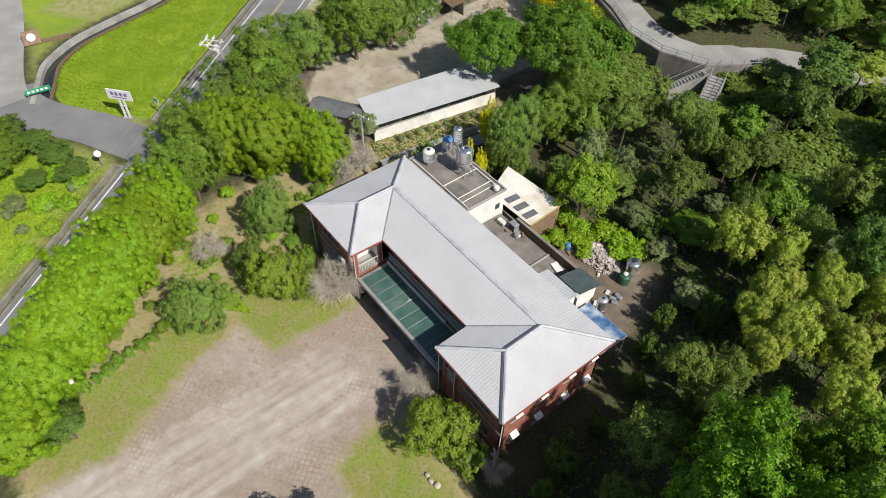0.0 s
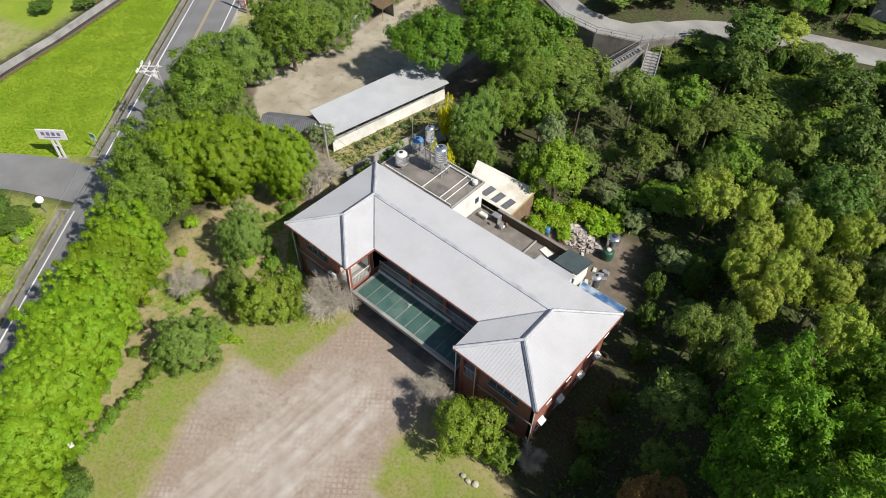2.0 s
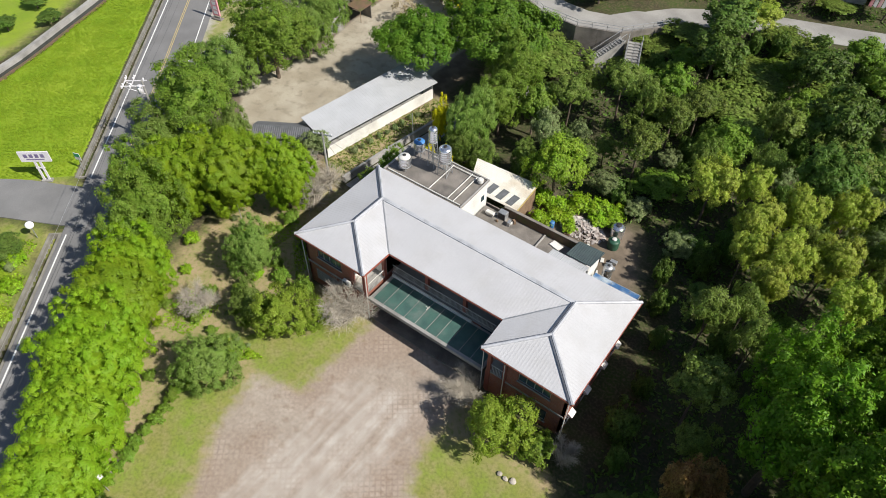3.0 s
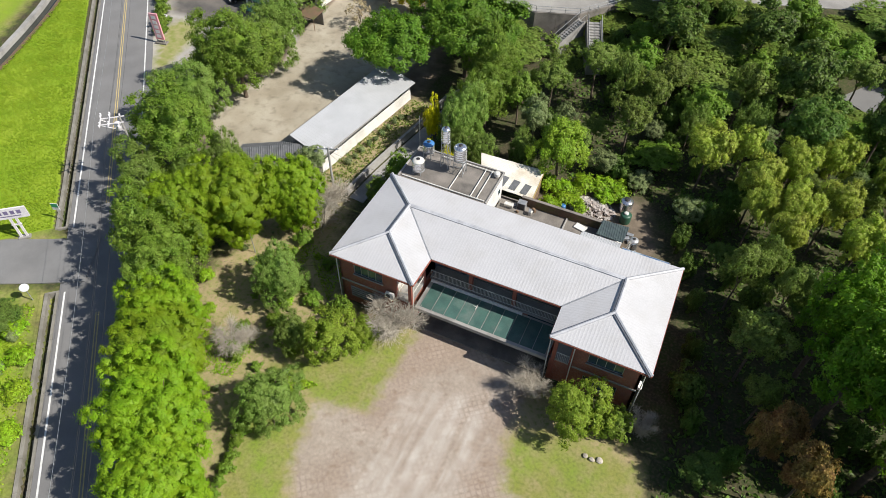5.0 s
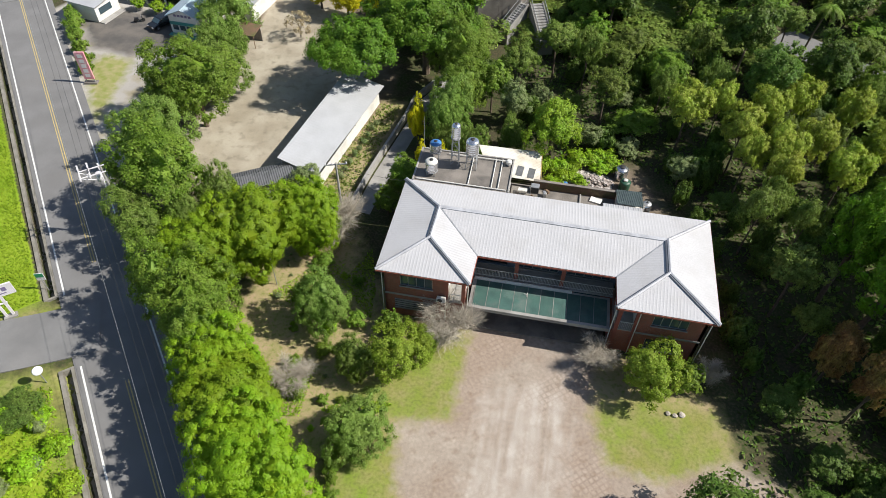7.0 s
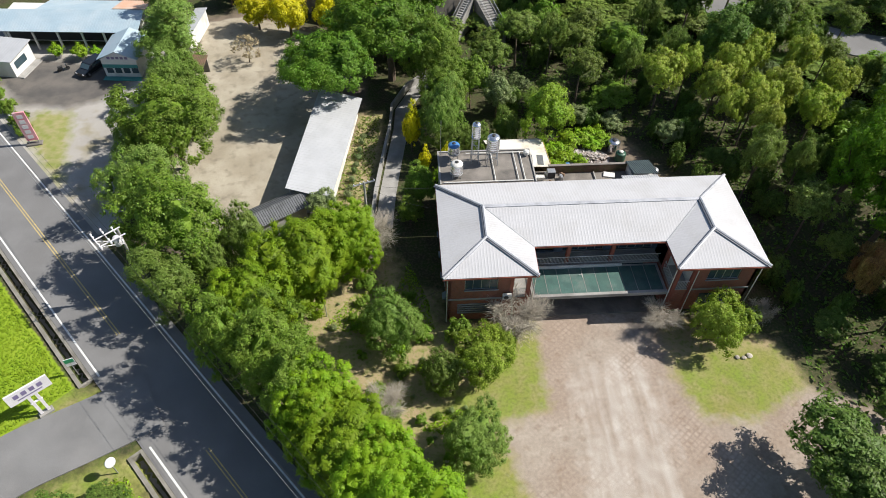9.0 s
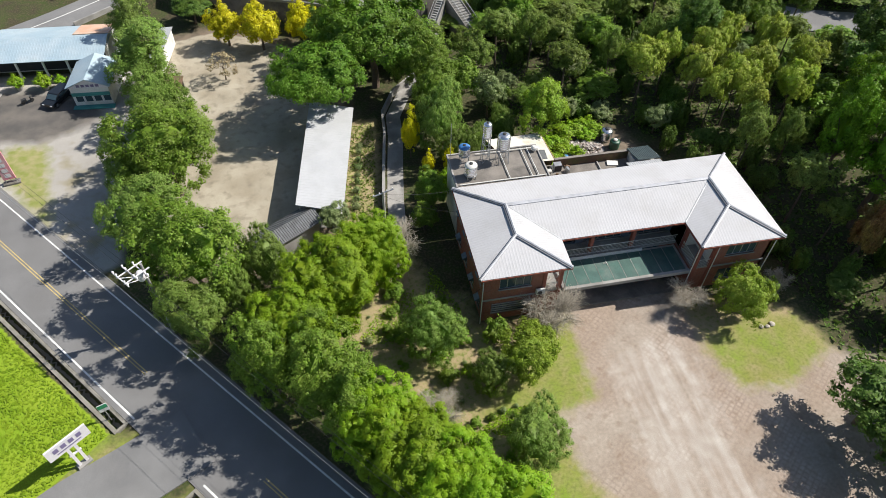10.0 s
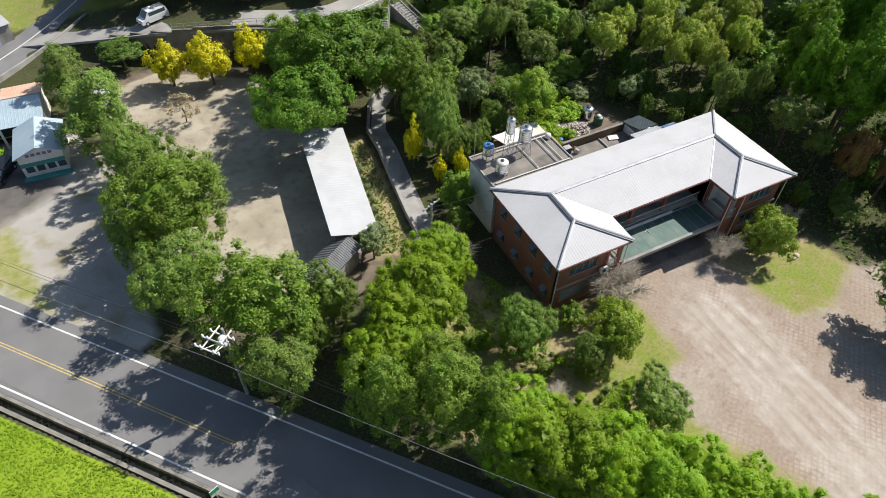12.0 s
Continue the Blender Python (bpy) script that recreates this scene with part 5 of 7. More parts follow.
part("gable", Shape().add([(-3.7, -0.05, 2.7), (1.5, -0.05, 2.7), (-1.1, -0.05, 3.95), (-3.7, 0.05, 2.7), (1.5, 0.05, 2.7), (-1.1, 0.05, 3.95)], [(0, 1, 2), (5, 4, 3), (0, 3, 4, 1), (1, 4, 5, 2), (0, 2, 5, 3)]), "signwhite", rest, "pale gable sign board")
for i in range(5):
    part("sign_bar", Shape().box(-2.5 + i * 0.6, -2.1 + i * 0.6, -0.09, -0.052, 2.85, 3.2), "purple", rest, "dark bar of lettering")
part("band", Shape().box(-3.5, 1.3, -0.06, -0.01, 1.5, 2.0), "teal", rest, "teal painted band")
for i in range(4):
    x = -3.1 + i * 1.15
    part("window", Shape().box(x, x + 0.85, -0.07, -0.012, 0.7, 1.45), "glass", rest)
part("step", Shape().block(-3.7, 1.5, -0.9, -0.07, 0, 0.15), "teal", rest)
kiosk = thing("white_kiosk", (-58.0, 48.2, 0), "white kiosk with a grey sheet roof", "kiosk", turn=-12)
part("wall", Shape().box(-2.6, 2.6, -2.7, 2.0, 0, 2.6), "white", kiosk)
part("step", Shape().block(2.62, 3.7, -2.7, 2.0, 0, 0.15, 0.03), "concrete", kiosk, "pale concrete step")
sheet_roof([(-3, -3.0, 2.65), (3, -3.0, 2.65), (3, 2.3, 3.1), (-3, 2.3, 3.1)], "greyroof", kiosk)
part("window", Shape().box(2.58, 2.64, -2, 0.5, 1.0, 2.0), "glass", kiosk)
back = thing("grey_outbuilding", (-47, 80, 0), "grey concrete outbuilding beside the lane", "building", turn=20)
part("wall", Shape().box(-3.5, 3.5, -3, 3, 0, 3.0), "concrete", back)
sheet_roof([(-3.8, -3.3, 3.05), (3.8, -3.3, 3.05), (3.8, 3.3, 3.5), (-3.8, 3.3, 3.5)], "greyroof", back)
part("shutter", Shape().box(-1.5, 1.5, -3.06, -3.01, 0, 2.4), "blueroof", back)
sheetw = thing("white_shelter", (-33.3, 54.4, 0), "narrow white shelter beside the gravel lot", "shelter", turn=-7)
part("wall", Shape().box(-0.7, 0.7, -4.2, 4.2, 0, 2.4), "white", sheetw)
sheet_roof([(-0.9, 4.5, 2.5), (-0.9, -4.5, 2.5), (0.9, -4.5, 2.65), (0.9, 4.5, 2.65)], "greyroof", sheetw)


# ---- vehicles ----
def vehicle(x, y, turn, ln, wd, ht, mt, label, kind, hood_len=1.0, nose=0.75):
    ob = thing(kind, (x, y, float(level(np.array(x), np.array(y))) + 0.06), label, "vehicle", turn=turn)
    w, h = wd / 2, ht
    prof = [(-ln / 2, 0.35), (-ln / 2, nose + 0.15), (-ln / 2 + 0.25, h), (ln / 2 - hood_len - 0.7, h), (ln / 2 - hood_len, nose + 0.1), (ln / 2 - 0.1, nose - 0.05), (ln / 2, 0.4), (ln / 2 - 0.1, 0.3)]
    n = len(prof)
    vs = [(px, s * w * (0.86 if pz > nose + 0.2 else 1.0), pz) for s in (-1, 1) for px, pz in prof]
    part("body", Shape().add(vs, [tuple(range(n - 1, -1, -1)), tuple(range(n, 2 * n))] + [(i, (i + 1) % n, n + (i + 1) % n, n + i) for i in range(n)]), mt, ob)
    part("windscreen", Shape().add([(ln / 2 - hood_len - 0.66, -w * 0.8, h - 0.05), (ln / 2 - hood_len - 0.66, w * 0.8, h - 0.05), (ln / 2 - hood_len - 0.02, w * 0.85, nose + 0.2), (ln / 2 - hood_len - 0.02, -w * 0.85, nose + 0.2)], [(0, 3, 2, 1)]), "glass", ob)
    for s in (-1, 1):
        part("side_window", Shape().box(-ln / 2 + 0.4, ln / 2 - hood_len - 0.75, s * w * 0.93 - 0.03, s * w * 0.93 + 0.03, nose + 0.2, h - 0.15), "glass", ob)
        part("headlight", Shape().box(ln / 2 - 0.12, ln / 2 - 0.02, s * w * 0.7 - 0.15, s * w * 0.7 + 0.15, 0.55, 0.68), "signwhite", ob)
        for px in (-ln * 0.3, ln * 0.31):
            wh = part("wheel", Shape().tube((px, s * w - 0.16 * s, 0.32), (px, s * w + 0.02 * s, 0.32), 0.31, n=16), "black", ob)
            part("rim", Shape().tube((px, s * w, 0.32), (px, s * w + 0.03 * s, 0.32), 0.18, n=12), "steel", wh)
    return ob


vehicle(-46.2, 46.4, -118, 4.4, 1.75, 1.48, "carblack", "black parked car in front of the restaurant", "car")
vehicle(-23.6, 68.2, 200, 4.3, 1.7, 1.9, "carwhite", "white minivan parked on the lane", "van", 0.6, 0.9)
for px, py in ((-51.8, 49.9), (-48.3, 49.4), (-46.2, 49.6)):
    pot = thing("plant_pot", (px, py, 0.0), "grey concrete planter in front of the porch", "planter", "planters by the porch")
    part("tub", Shape().lathe([(0.3, 0), (0.42, 0.5), (0.46, 0.52), (0.46, 0.6), (0.36, 0.6), (0.34, 0.5)], 16), "concrete", pot)
for px, py in ((-60.4, 45.0), (-57.6, 41.4), (-55.0, 38.2), (-53.0, 35.8)):
    pot = thing("plant_pot", (px, py, 0.0), "round white planter at the road's edge", "planter", "white planters by the road")
    part("tub", Shape().lathe([(0.35, 0), (0.5, 0.45), (0.55, 0.5), (0.55, 0.62), (0.42, 0.62), (0.4, 0.5)], 16), "signwhite", pot)
lean_hut = thing("small_hut", (-31.2, 44.4, 0), "small open hut with a rusty brown sheet roof", "hut", turn=-6)
part("roof", Shape().sheet([(-1.5, -1.3, 2.1), (1.5, -1.3, 2.1), (1.5, 1.4, 2.5), (-1.5, 1.4, 2.5)], 0.25, 0.05, 0.02), "mossbrick", lean_hut, "rusty brown sheet roof")
part("wall", Shape().box(-1.3, 1.3, 1.1, 1.2, 0, 2.35), "concrete_dark", lean_hut)
for px, py in ((-1.3, -1.1), (1.3, -1.1)):
    part("post", Shape().tube((px, py, 0), (px, py, 2.12), 0.05, n=6), "wood", lean_hut)
bike = thing("scooter", (-50.2, 46.6, 0.0), "dark motor scooter on its stand", "scooter", turn=35)
for px in (-0.55, 0.6):
    wh = part("wheel", Shape().tube((px, -0.05, 0.26), (px, 0.05, 0.26), 0.26, n=14), "black", bike)
part("body", Shape().block(-0.7, -0.05, -0.16, 0.16, 0.35, 0.72, 0.06).box(-0.05, 0.45, -0.13, 0.13, 0.22, 0.32).box(0.42, 0.55, -0.14, 0.14, 0.3, 0.85), "carblack", bike)
part("seat", Shape().block(-0.65, 0.0, -0.14, 0.14, 0.72, 0.82, 0.04), "black", bike)
part("handlebar", Shape().tube((0.42, -0.32, 1.0), (0.42, 0.32, 1.0), 0.02, n=6).tube((0.55, 0, 0.3), (0.42, 0, 1.0), 0.03, n=6), "galv", bike)

# ---- poles, wires, signs and lamps ----
def utility_pole(x, y, h, label, turn=0.0, arms=2):
    ob = thing("utility_pole", (x, y, 0), label, "utility pole", turn=turn)
    part("pole", Shape().tube((0, 0, 0), (0, 0, h), 0.16, 0.11, 12), "concrete", ob)
    for i in range(arms):
        z = h - 0.25 - 0.75 * i
        arm = part("crossarm", Shape().box(-1.15, 1.15, -0.06, 0.06, z, z + 0.1), "galv", ob)
        for px in (-1.05, -0.4, 0.4, 1.05):
            part("insulator", Shape().lathe([(0.05, z + 0.1), (0.07, z + 0.15), (0.05, z + 0.2), (0.07, z + 0.25), (0.03, z + 0.3)], 10, (px, 0)), "signwhite", arm)
    return ob


pole = utility_pole(-28.75, 5.0, 9.9, "concrete utility pole with a white crossarm frame", -49.5, 0)
part("transformer", Shape().lathe([(0.24, 8.3), (0.32, 8.35), (0.32, 9.2), (0.22, 9.35)], 16, (0.1, -0.45)), "signwhite", pole, "pale can transformer", True)
for x in (-0.55, 0.55):
    part("bracket_arm", Shape().box(x - 0.045, x + 0.045, -2.1, 0.35, 9.5, 9.59), "signwhite", pole)
for y, z in ((-2.0, 9.6), (-1.1, 9.6), (-0.2, 9.2)):
    arm = part("crossarm", Shape().box(-1.15, 1.15, y - 0.045, y + 0.045, z, z + 0.12), "signwhite", pole)
    for x in (-1.05, -0.6, 0.6, 1.05):
        part("insulator", Shape().lathe([(0.06, z + 0.14), (0.1, z + 0.2), (0.06, z + 0.26), (0.1, z + 0.32), (0.04, z + 0.38)], 10, (x, y)), "signwhite", arm)
for x in (-0.5, 0.5):
    part("strut", Shape().tube((x * 0.3, 0, 8.2), (x, -2.0, 9.45), 0.04, n=6), "signwhite", pole)
for k in range(8):
    part("step_bolt", Shape().tube((-0.3, 0, 3.0 + k * 0.7), (0.3, 0, 3.0 + k * 0.7), 0.02, n=5), "galv", pole)
utility_pole(-7.1, 11.6, 8.6, "slender pole beside the garden wall", 20, 1)
mast = thing("antenna_mast", (0.9, 17.3, 6.86), "thin antenna mast on the annex roof", "mast")
part("mast", Shape().tube((0, 0, 0), (0, 0, 4.6), 0.025, n=6), "galv", mast)


def wire(name, a, b, sag, label, r=0.016, n=14, material="black"):
    a, b = Vector(a), Vector(b)
    sh = Shape()
    pts = [a.lerp(b, i / n) - Vector((0, 0, sag * 4 * (i / n) * (1 - i / n))) for i in range(n + 1)]
    sh.pipe(pts, r)
    return solid(name, sh, material, label, "cable", "overhead cables")


for dx, z in ((-1.05, 9.05), (0.4, 9.05), (1.05, 8.3), (-0.4, 7.5)):
    o = ROAD_N * dx
    p = Vector((-29.9, 4.0, z + 0.7)) + o
    for s in (-46, 46):
        wire("power_cable", p, p + ROAD_D * s, 0.7, "thin overhead power cable along the road", 0.013, 14, "galv" if dx == -1.05 else "black")
wire("service_cable", (-7.1, 11.6, 8.2), (1.2, 12.6, 6.6), 0.3, "thin service cable from pole to building")
wire("service_cable", (-7.1, 11.6, 8.0), (0.9, 9.6, 6.2), 0.5, "thin service cable from pole to building")
wire("service_cable", (0.5, 0.6, 5.3), (-11.2, -2.6, 3.0), 0.6, "thin service cable from pole to building", 0.014)

board = thing("lodge_sign", (-34.95, -7.3, 0), "white roadside name board on two legs", "sign", turn=39)
part("board", Shape().block(-1.7, 1.7, -0.08, 0.08, 3.0, 4.45, 0.03), "signwhite", board)
for px in (-0.3, 0.3):
    part("leg", Shape().box(px - 0.12, px + 0.12, -0.07, 0.07, 0.25, 3.1), "signwhite", board)
part("plinth", Shape().block(-0.6, 0.6, -0.3, 0.3, 0, 0.28, 0.03), "concrete", board)
part("crossbar", Shape().box(-0.5, 0.5, -0.08, 0.08, 2.0, 2.12), "signwhite", board)
for i in range(4):
    for s in (-1, 1):
        x = -0.95 + i * 0.63
        part("lettering", Shape().box(x - 0.2, x + 0.2, s * 0.085, s * 0.1, 3.62, 4.1) if s > 0 else Shape().box(x - 0.2, x + 0.2, -0.1, -0.085, 3.62, 4.1), "purple", board, "purple-grey bar of lettering")
part("lettering", Shape().box(-1.0, 1.0, -0.098, -0.085, 3.3, 3.42), "purple", board, "purple-grey bar of lettering")
stop = thing("bus_stop_sign", (-33.35, -3.6, 0), "green and white bus stop sign on a post", "sign", turn=20)
part("post", Shape().tube((0, 0, 0), (0, 0, 2.3), 0.04, n=8), "galv", stop)
part("plate", Shape().block(-0.4, 0.4, -0.03, 0.03, 1.6, 2.6, 0.02), "signwhite", stop)
part("panel", Shape().box(-0.38, 0.38, -0.045, -0.034, 2.05, 2.56), "green", stop, "green panel")
mirror = thing("traffic_mirror", (-27.4, -13.2, 0), "round convex traffic mirror on a pole", "mirror", turn=60)
part("post", Shape().tube((0, 0, 0), (0, 0, 2.2), 0.05, n=8), "galv", mirror)
dish = [(0.02, 0.06), (0.2, 0.045), (0.34, 0.0), (0.38, -0.05), (0.3, -0.08)]
dish = [(r * 1.2, z * 1.2) for r, z in dish]
md = Shape().lathe(dish, 24)
md.v = [(x, -z * 0.8 + y * 0.5 - 0.15, y * 0.8 + z * 0.5 + 2.1) for x, y, z in md.v]
part("mirror_face", md, "carwhite", mirror, "convex mirror", True)
gsign = thing("direction_banner", (-46.9, -15.0, 0), "long green direction board on posts", "sign", turn=84)
part("board", Shape().block(-1.6, 1.6, -0.05, 0.05, 0.7, 1.4, 0.02), "green", gsign)
for i in range(5):
    part("lettering", Shape().box(-1.3 + i * 0.55, -0.95 + i * 0.55, -0.065, -0.052, 0.9, 1.2), "signwhite", gsign, "white bar of lettering")
for px in (-1.3, 1.3):
    part("post", Shape().tube((px, 0, 0), (px, 0, 0.7), 0.05, n=8), "galv", gsign)
bsign = thing("brown_entrance_sign", (-61.0, -12.0, 0), "brown wooden entrance board with a white disc", "sign", turn=80)
lean = Matrix.Rotation(radians(-50), 4, "X")
part("board", Shape().block(-1.2, 1.2, -0.1, 0.1, 0.1, 2.3, 0.04, lean), "wood", bsign)
part("disc", Shape().tube(lean @ Vector((0, -0.16, 1.2)), lean @ Vector((0, -0.105, 1.2)), 0.62, n=20), "signwhite", bsign)
for i in range(14):
    part("picket", Shape().box(1.35 + i * 0.28, 1.55 + i * 0.28, -0.06, 0.06, 0.0, 0.75), "wood", bsign)
part("rail", Shape().box(1.2, 5.2, 0.062, 0.12, 0.5, 0.62), "wood", bsign)


def banner(x, y, turn, w, h, z, label):
    ob = thing("banner", (x, y, 0), label, "banner", "roadside banners", turn=turn)
    part("cloth", Shape().box(-w / 2, w / 2, -0.04, 0.04, z, z + h), "pink", ob)
    for px in (-w / 2 + 0.1, w / 2 - 0.1):
        part("post", Shape().tube((px, 0.06, 0), (px, 0.06, z + h), 0.04, n=8), "galv", ob)
    for i in range(4):
        part("lettering", Shape().box(-w / 2 + 0.4 + i * (w - 0.8) / 4, -w / 2 + 0.4 + (i + 0.7) * (w - 0.8) / 4, -0.055, -0.042, z + h * 0.35, z + h * 0.75), "signwhite", ob, "white bar of lettering")


flag = thing("pillar_sign", (-48.6, 30.2, 0), "tall pink and red upright sign panel on a frame", "sign", turn=12)
part("panel", Shape().block(-0.65, 0.65, -0.12, 0.12, 0.7, 4.8, 0.03), "pink", flag)
for i in range(5):
    part("lettering", Shape().box(-0.32, 0.32, -0.14, -0.122, 1.0 + i * 0.74, 1.5 + i * 0.74), "signwhite", flag, "pale bar of lettering")
for px in (-0.55, 0.55):
    part("leg", Shape().box(px - 0.06, px + 0.06, -0.06, 0.06, 0, 0.7), "galv", flag)
part("plinth", Shape().block(-0.9, 0.9, -0.4, 0.4, 0, 0.25, 0.04), "concrete_dark", flag)
banner(-84, 50, -60, 4.0, 1.4, 1.2, "pale pink banner rack by the road")


def garden_lamp(x, y, h, label):
    ob = thing("garden_lamp", (x, y, 0), label, "lamp post", "garden lamps")
    part("post", Shape().tube((0, 0, 0), (0, 0, h), 0.05, 0.035, 8), "galv", ob)
    part("arm", Shape().tube((0, 0, h - 0.05), (0.5, 0.1, h + 0.05), 0.03, n=6), "galv", ob)
    part("arm", Shape().tube((0, 0, h - 0.05), (-0.45, -0.2, h + 0.05), 0.03, n=6), "galv", ob)
    part("head", Shape().block(0.3, 1.15, -0.06, 0.3, h - 0.02, h + 0.12, 0.04), "signwhite", ob, "white lamp head")
    part("head", Shape().block(-1.05, -0.3, -0.4, -0.06, h - 0.02, h + 0.12, 0.04), "signwhite", ob, "white lamp head")


garden_lamp(3.0, -25.4, 3.8, "white garden lamp on a slim post")
garden_lamp(-11.2, 1.7, 5.0, "white garden lamp on a tall slim post")


def boulder(x, y, z, r, seed, label="pale rounded stone on the lawn", group="edging stones"):
    q = random.Random(seed)
    sh = Shape()
    bm = bmesh.new()
    bmesh.ops.create_icosphere(bm, subdivisions=2, radius=r)
    k = [q.uniform(0.75, 1.15) for _ in range(3)]
    for v in bm.verts:
        v.co = Vector((v.co.x * k[0], v.co.y * k[1], v.co.z * 0.7 * k[2])) * (1 + 0.22 * noise.noise(v.co / r * 1.1 + Vector((seed, 0, 0))))
    me = bpy.data.meshes.new("stone")
    bm.to_mesh(me)
    bm.free()
    me.materials.append(M["stone"])
    ob = new("stone", me)
    ob.matrix_basis = pose(x, y, z, 0, 0, q.uniform(0, 360))
    return tagged(ob, label, "stone", group)


for i, (x, y, r) in enumerate(((27.6, -5.3, 0.22), (28.2, -5.4, 0.24), (28.8, -5.2, 0.26))):
    boulder(x, y, 0.1, r, i)
boulder(-30.3, 19.5, 0.1, 0.5, 99, "white painted stone at the gravel lot")
for i in range(30):
    k = i / 29
    x, y = (-0.6 + 3.0 * k, -13.8 - 12.5 * k)
    boulder(x + rng.uniform(-0.25, 0.25), y + rng.uniform(-0.2, 0.2), 0.06, rng.uniform(0.1, 0.2), 20 + i, "small edging stone along the bed")

ac = thing("air_conditioner", (6.1, 0.25, 3.55), "white outdoor air conditioner unit on a bracket", "air conditioner")
part("body", Shape().block(-0.42, 0.42, -0.16, 0.16, 0, 0.6, 0.03), "pipe", ac)
part("fan_guard", Shape().tube((-0.1, -0.2, 0.3), (-0.1, -0.165, 0.3), 0.24, n=16), "dark", ac)
part("bracket", Shape().box(-0.4, 0.4, -0.1, 0.3, -0.06, 0.0), "galv", ac)
drum = thing("plastic_drum", (16.6, 22.2, 0.0), "blue plastic drum among the weeds", "drum")
part("body", Shape().lathe([(0.28, 0), (0.3, 0.05), (0.3, 0.4), (0.32, 0.45), (0.3, 0.5), (0.3, 0.85), (0.27, 0.92)], 16), "blue", drum, "", True)
junk = random.Random(77)
for i in range(16):
    s = junk.uniform(0.15, 0.4)
    x, y = junk.uniform(14.2, 25.5), junk.uniform(18.6, 22.5)
    j = thing("junk_piece", (x, y, 0.0), "discarded %s lying on bare soil" % junk.choice(("pale plastic crate", "rusty sheet metal", "white plastic bucket")), "junk", turn=junk.uniform(0, 360))
    part("body", Shape().block(-s, s, -s * 0.6, s * 0.6, 0, s * junk.uniform(0.5, 1.2), 0.03), junk.choice(("pipe", "galv", "wood", "pipe")), j)
for i in range(10):
    x, y = junk.uniform(12.4, 14.6), junk.uniform(15.9, 17.3)
    s = junk.uniform(0.12, 0.3)
    j = thing("junk_piece", (x, y, 3.7), "discarded bucket and board lying on the terrace", "junk", turn=junk.uniform(0, 360))
    part("body", Shape().block(-s, s, -s * 0.5, s * 0.5, 0, s * junk.uniform(0.8, 2.0), 0.02), junk.choice(("pipe", "wood", "wood", "galv", "redpaint")), j)


# ---- trees and plants ----
def unit(v):
    return v / np.maximum(np.linalg.norm(v, axis=-1, keepdims=True), 1e-9)


KERNEL_V = np.array([(0, 0, 1), (1, 0, 0), (0, 1, 0), (-1, 0, 0), (0, -1, 0), (0, 0, -1)], float)
KERNEL_F = np.array([(0, 1, 2), (0, 2, 3), (0, 3, 4), (0, 4, 1), (5, 2, 1), (5, 3, 2), (5, 4, 3), (5, 1, 4)])


def spiral(n, low=-1.0):
    """Directions spread evenly over a sphere, down to the height low."""
    z = 1 - (1 - low) * (np.arange(n) + 0.5) / n
    a = np.arange(n) * 2.39996
    k = np.sqrt(1 - z * z)
    return np.stack([np.cos(a) * k, np.sin(a) * k, z], -1)


class Crown:
    """An uneven crown: rounded lobes of different reach, with creases between them."""

    def __init__(self, g, radius, height, base, lobes, crease, ragged, low, boxy, squash):
        self.g, self.low = g, low
        self.mid = np.array([0, 0, base + (height - base) * (-low) / (1 - low)])
        self.half = np.array([radius, radius * squash, height - self.mid[2]])
        self.lobe = unit(spiral(lobes) + 0.55 / math.sqrt(lobes) * g.normal(size=(lobes, 3)))
        self.reach = 1.06 - ragged * g.random(lobes)
        self.width, self.crease, self.power = 2.1 / math.sqrt(lobes), crease, boxy

    def at(self, d):
        """The crown's surface in the directions d."""
        ang = np.arccos(np.clip(d @ self.lobe.T, -1, 1)) / self.width
        near = np.argmax(self.reach[None, :] - self.crease * ang ** 2, axis=1)
        i = np.arange(len(d))
        k = self.reach[near] - self.crease * np.minimum(ang[i, near] ** 2, 1.5)
        if self.power > 2:
            k = k * np.minimum((np.abs(d) ** self.power).sum(1) ** (-1 / self.power), 1.35)
        under = np.where(d[:, 2] < 0, 1 + 0.25 * d[:, 2], 1.0)
        return self.mid + d * k[:, None] * self.half * np.stack([under, under, np.ones_like(under)], -1)

    def tufts(self, n, size, loose):
        d = unit(spiral(n, self.low) + 0.9 / math.sqrt(n) * self.g.normal(size=(n, 3)))
        p = self.at(d)
        r = size * (0.55 + 0.75 * self.g.random(n))
        p = p - unit(p - self.mid) * (r * (0.55 + loose * (1.4 * self.g.random(n) - 0.7)))[:, None] + 0.3 * loose * size * self.g.normal(size=(n, 3))
        return np.concatenate([p, r[:, None]], 1)

    def heart(self, depth, nu=14, nv=9):
        """A closed inner mass of foliage, a little inside the surface."""
        z = np.linspace(1.0, max(self.low - 0.1, -1.0), nv)
        a = 2 * np.pi * np.arange(nu) / nu
        k = np.sqrt(np.maximum(1 - z * z, 0.0))
        d = np.stack([np.outer(k, np.cos(a)), np.outer(k, np.sin(a)), np.repeat(z[:, None], nu, 1)], -1).reshape(-1, 3)
        v = self.mid + (self.at(unit(d)) - self.mid) * depth
        f = [(j * nu + i, (j + 1) * nu + i, (j + 1) * nu + (i + 1) % nu, j * nu + (i + 1) % nu) for j in range(nv - 1) for i in range(nu)]
        return v, f + [tuple((nv - 1) * nu + i for i in range(nu))]


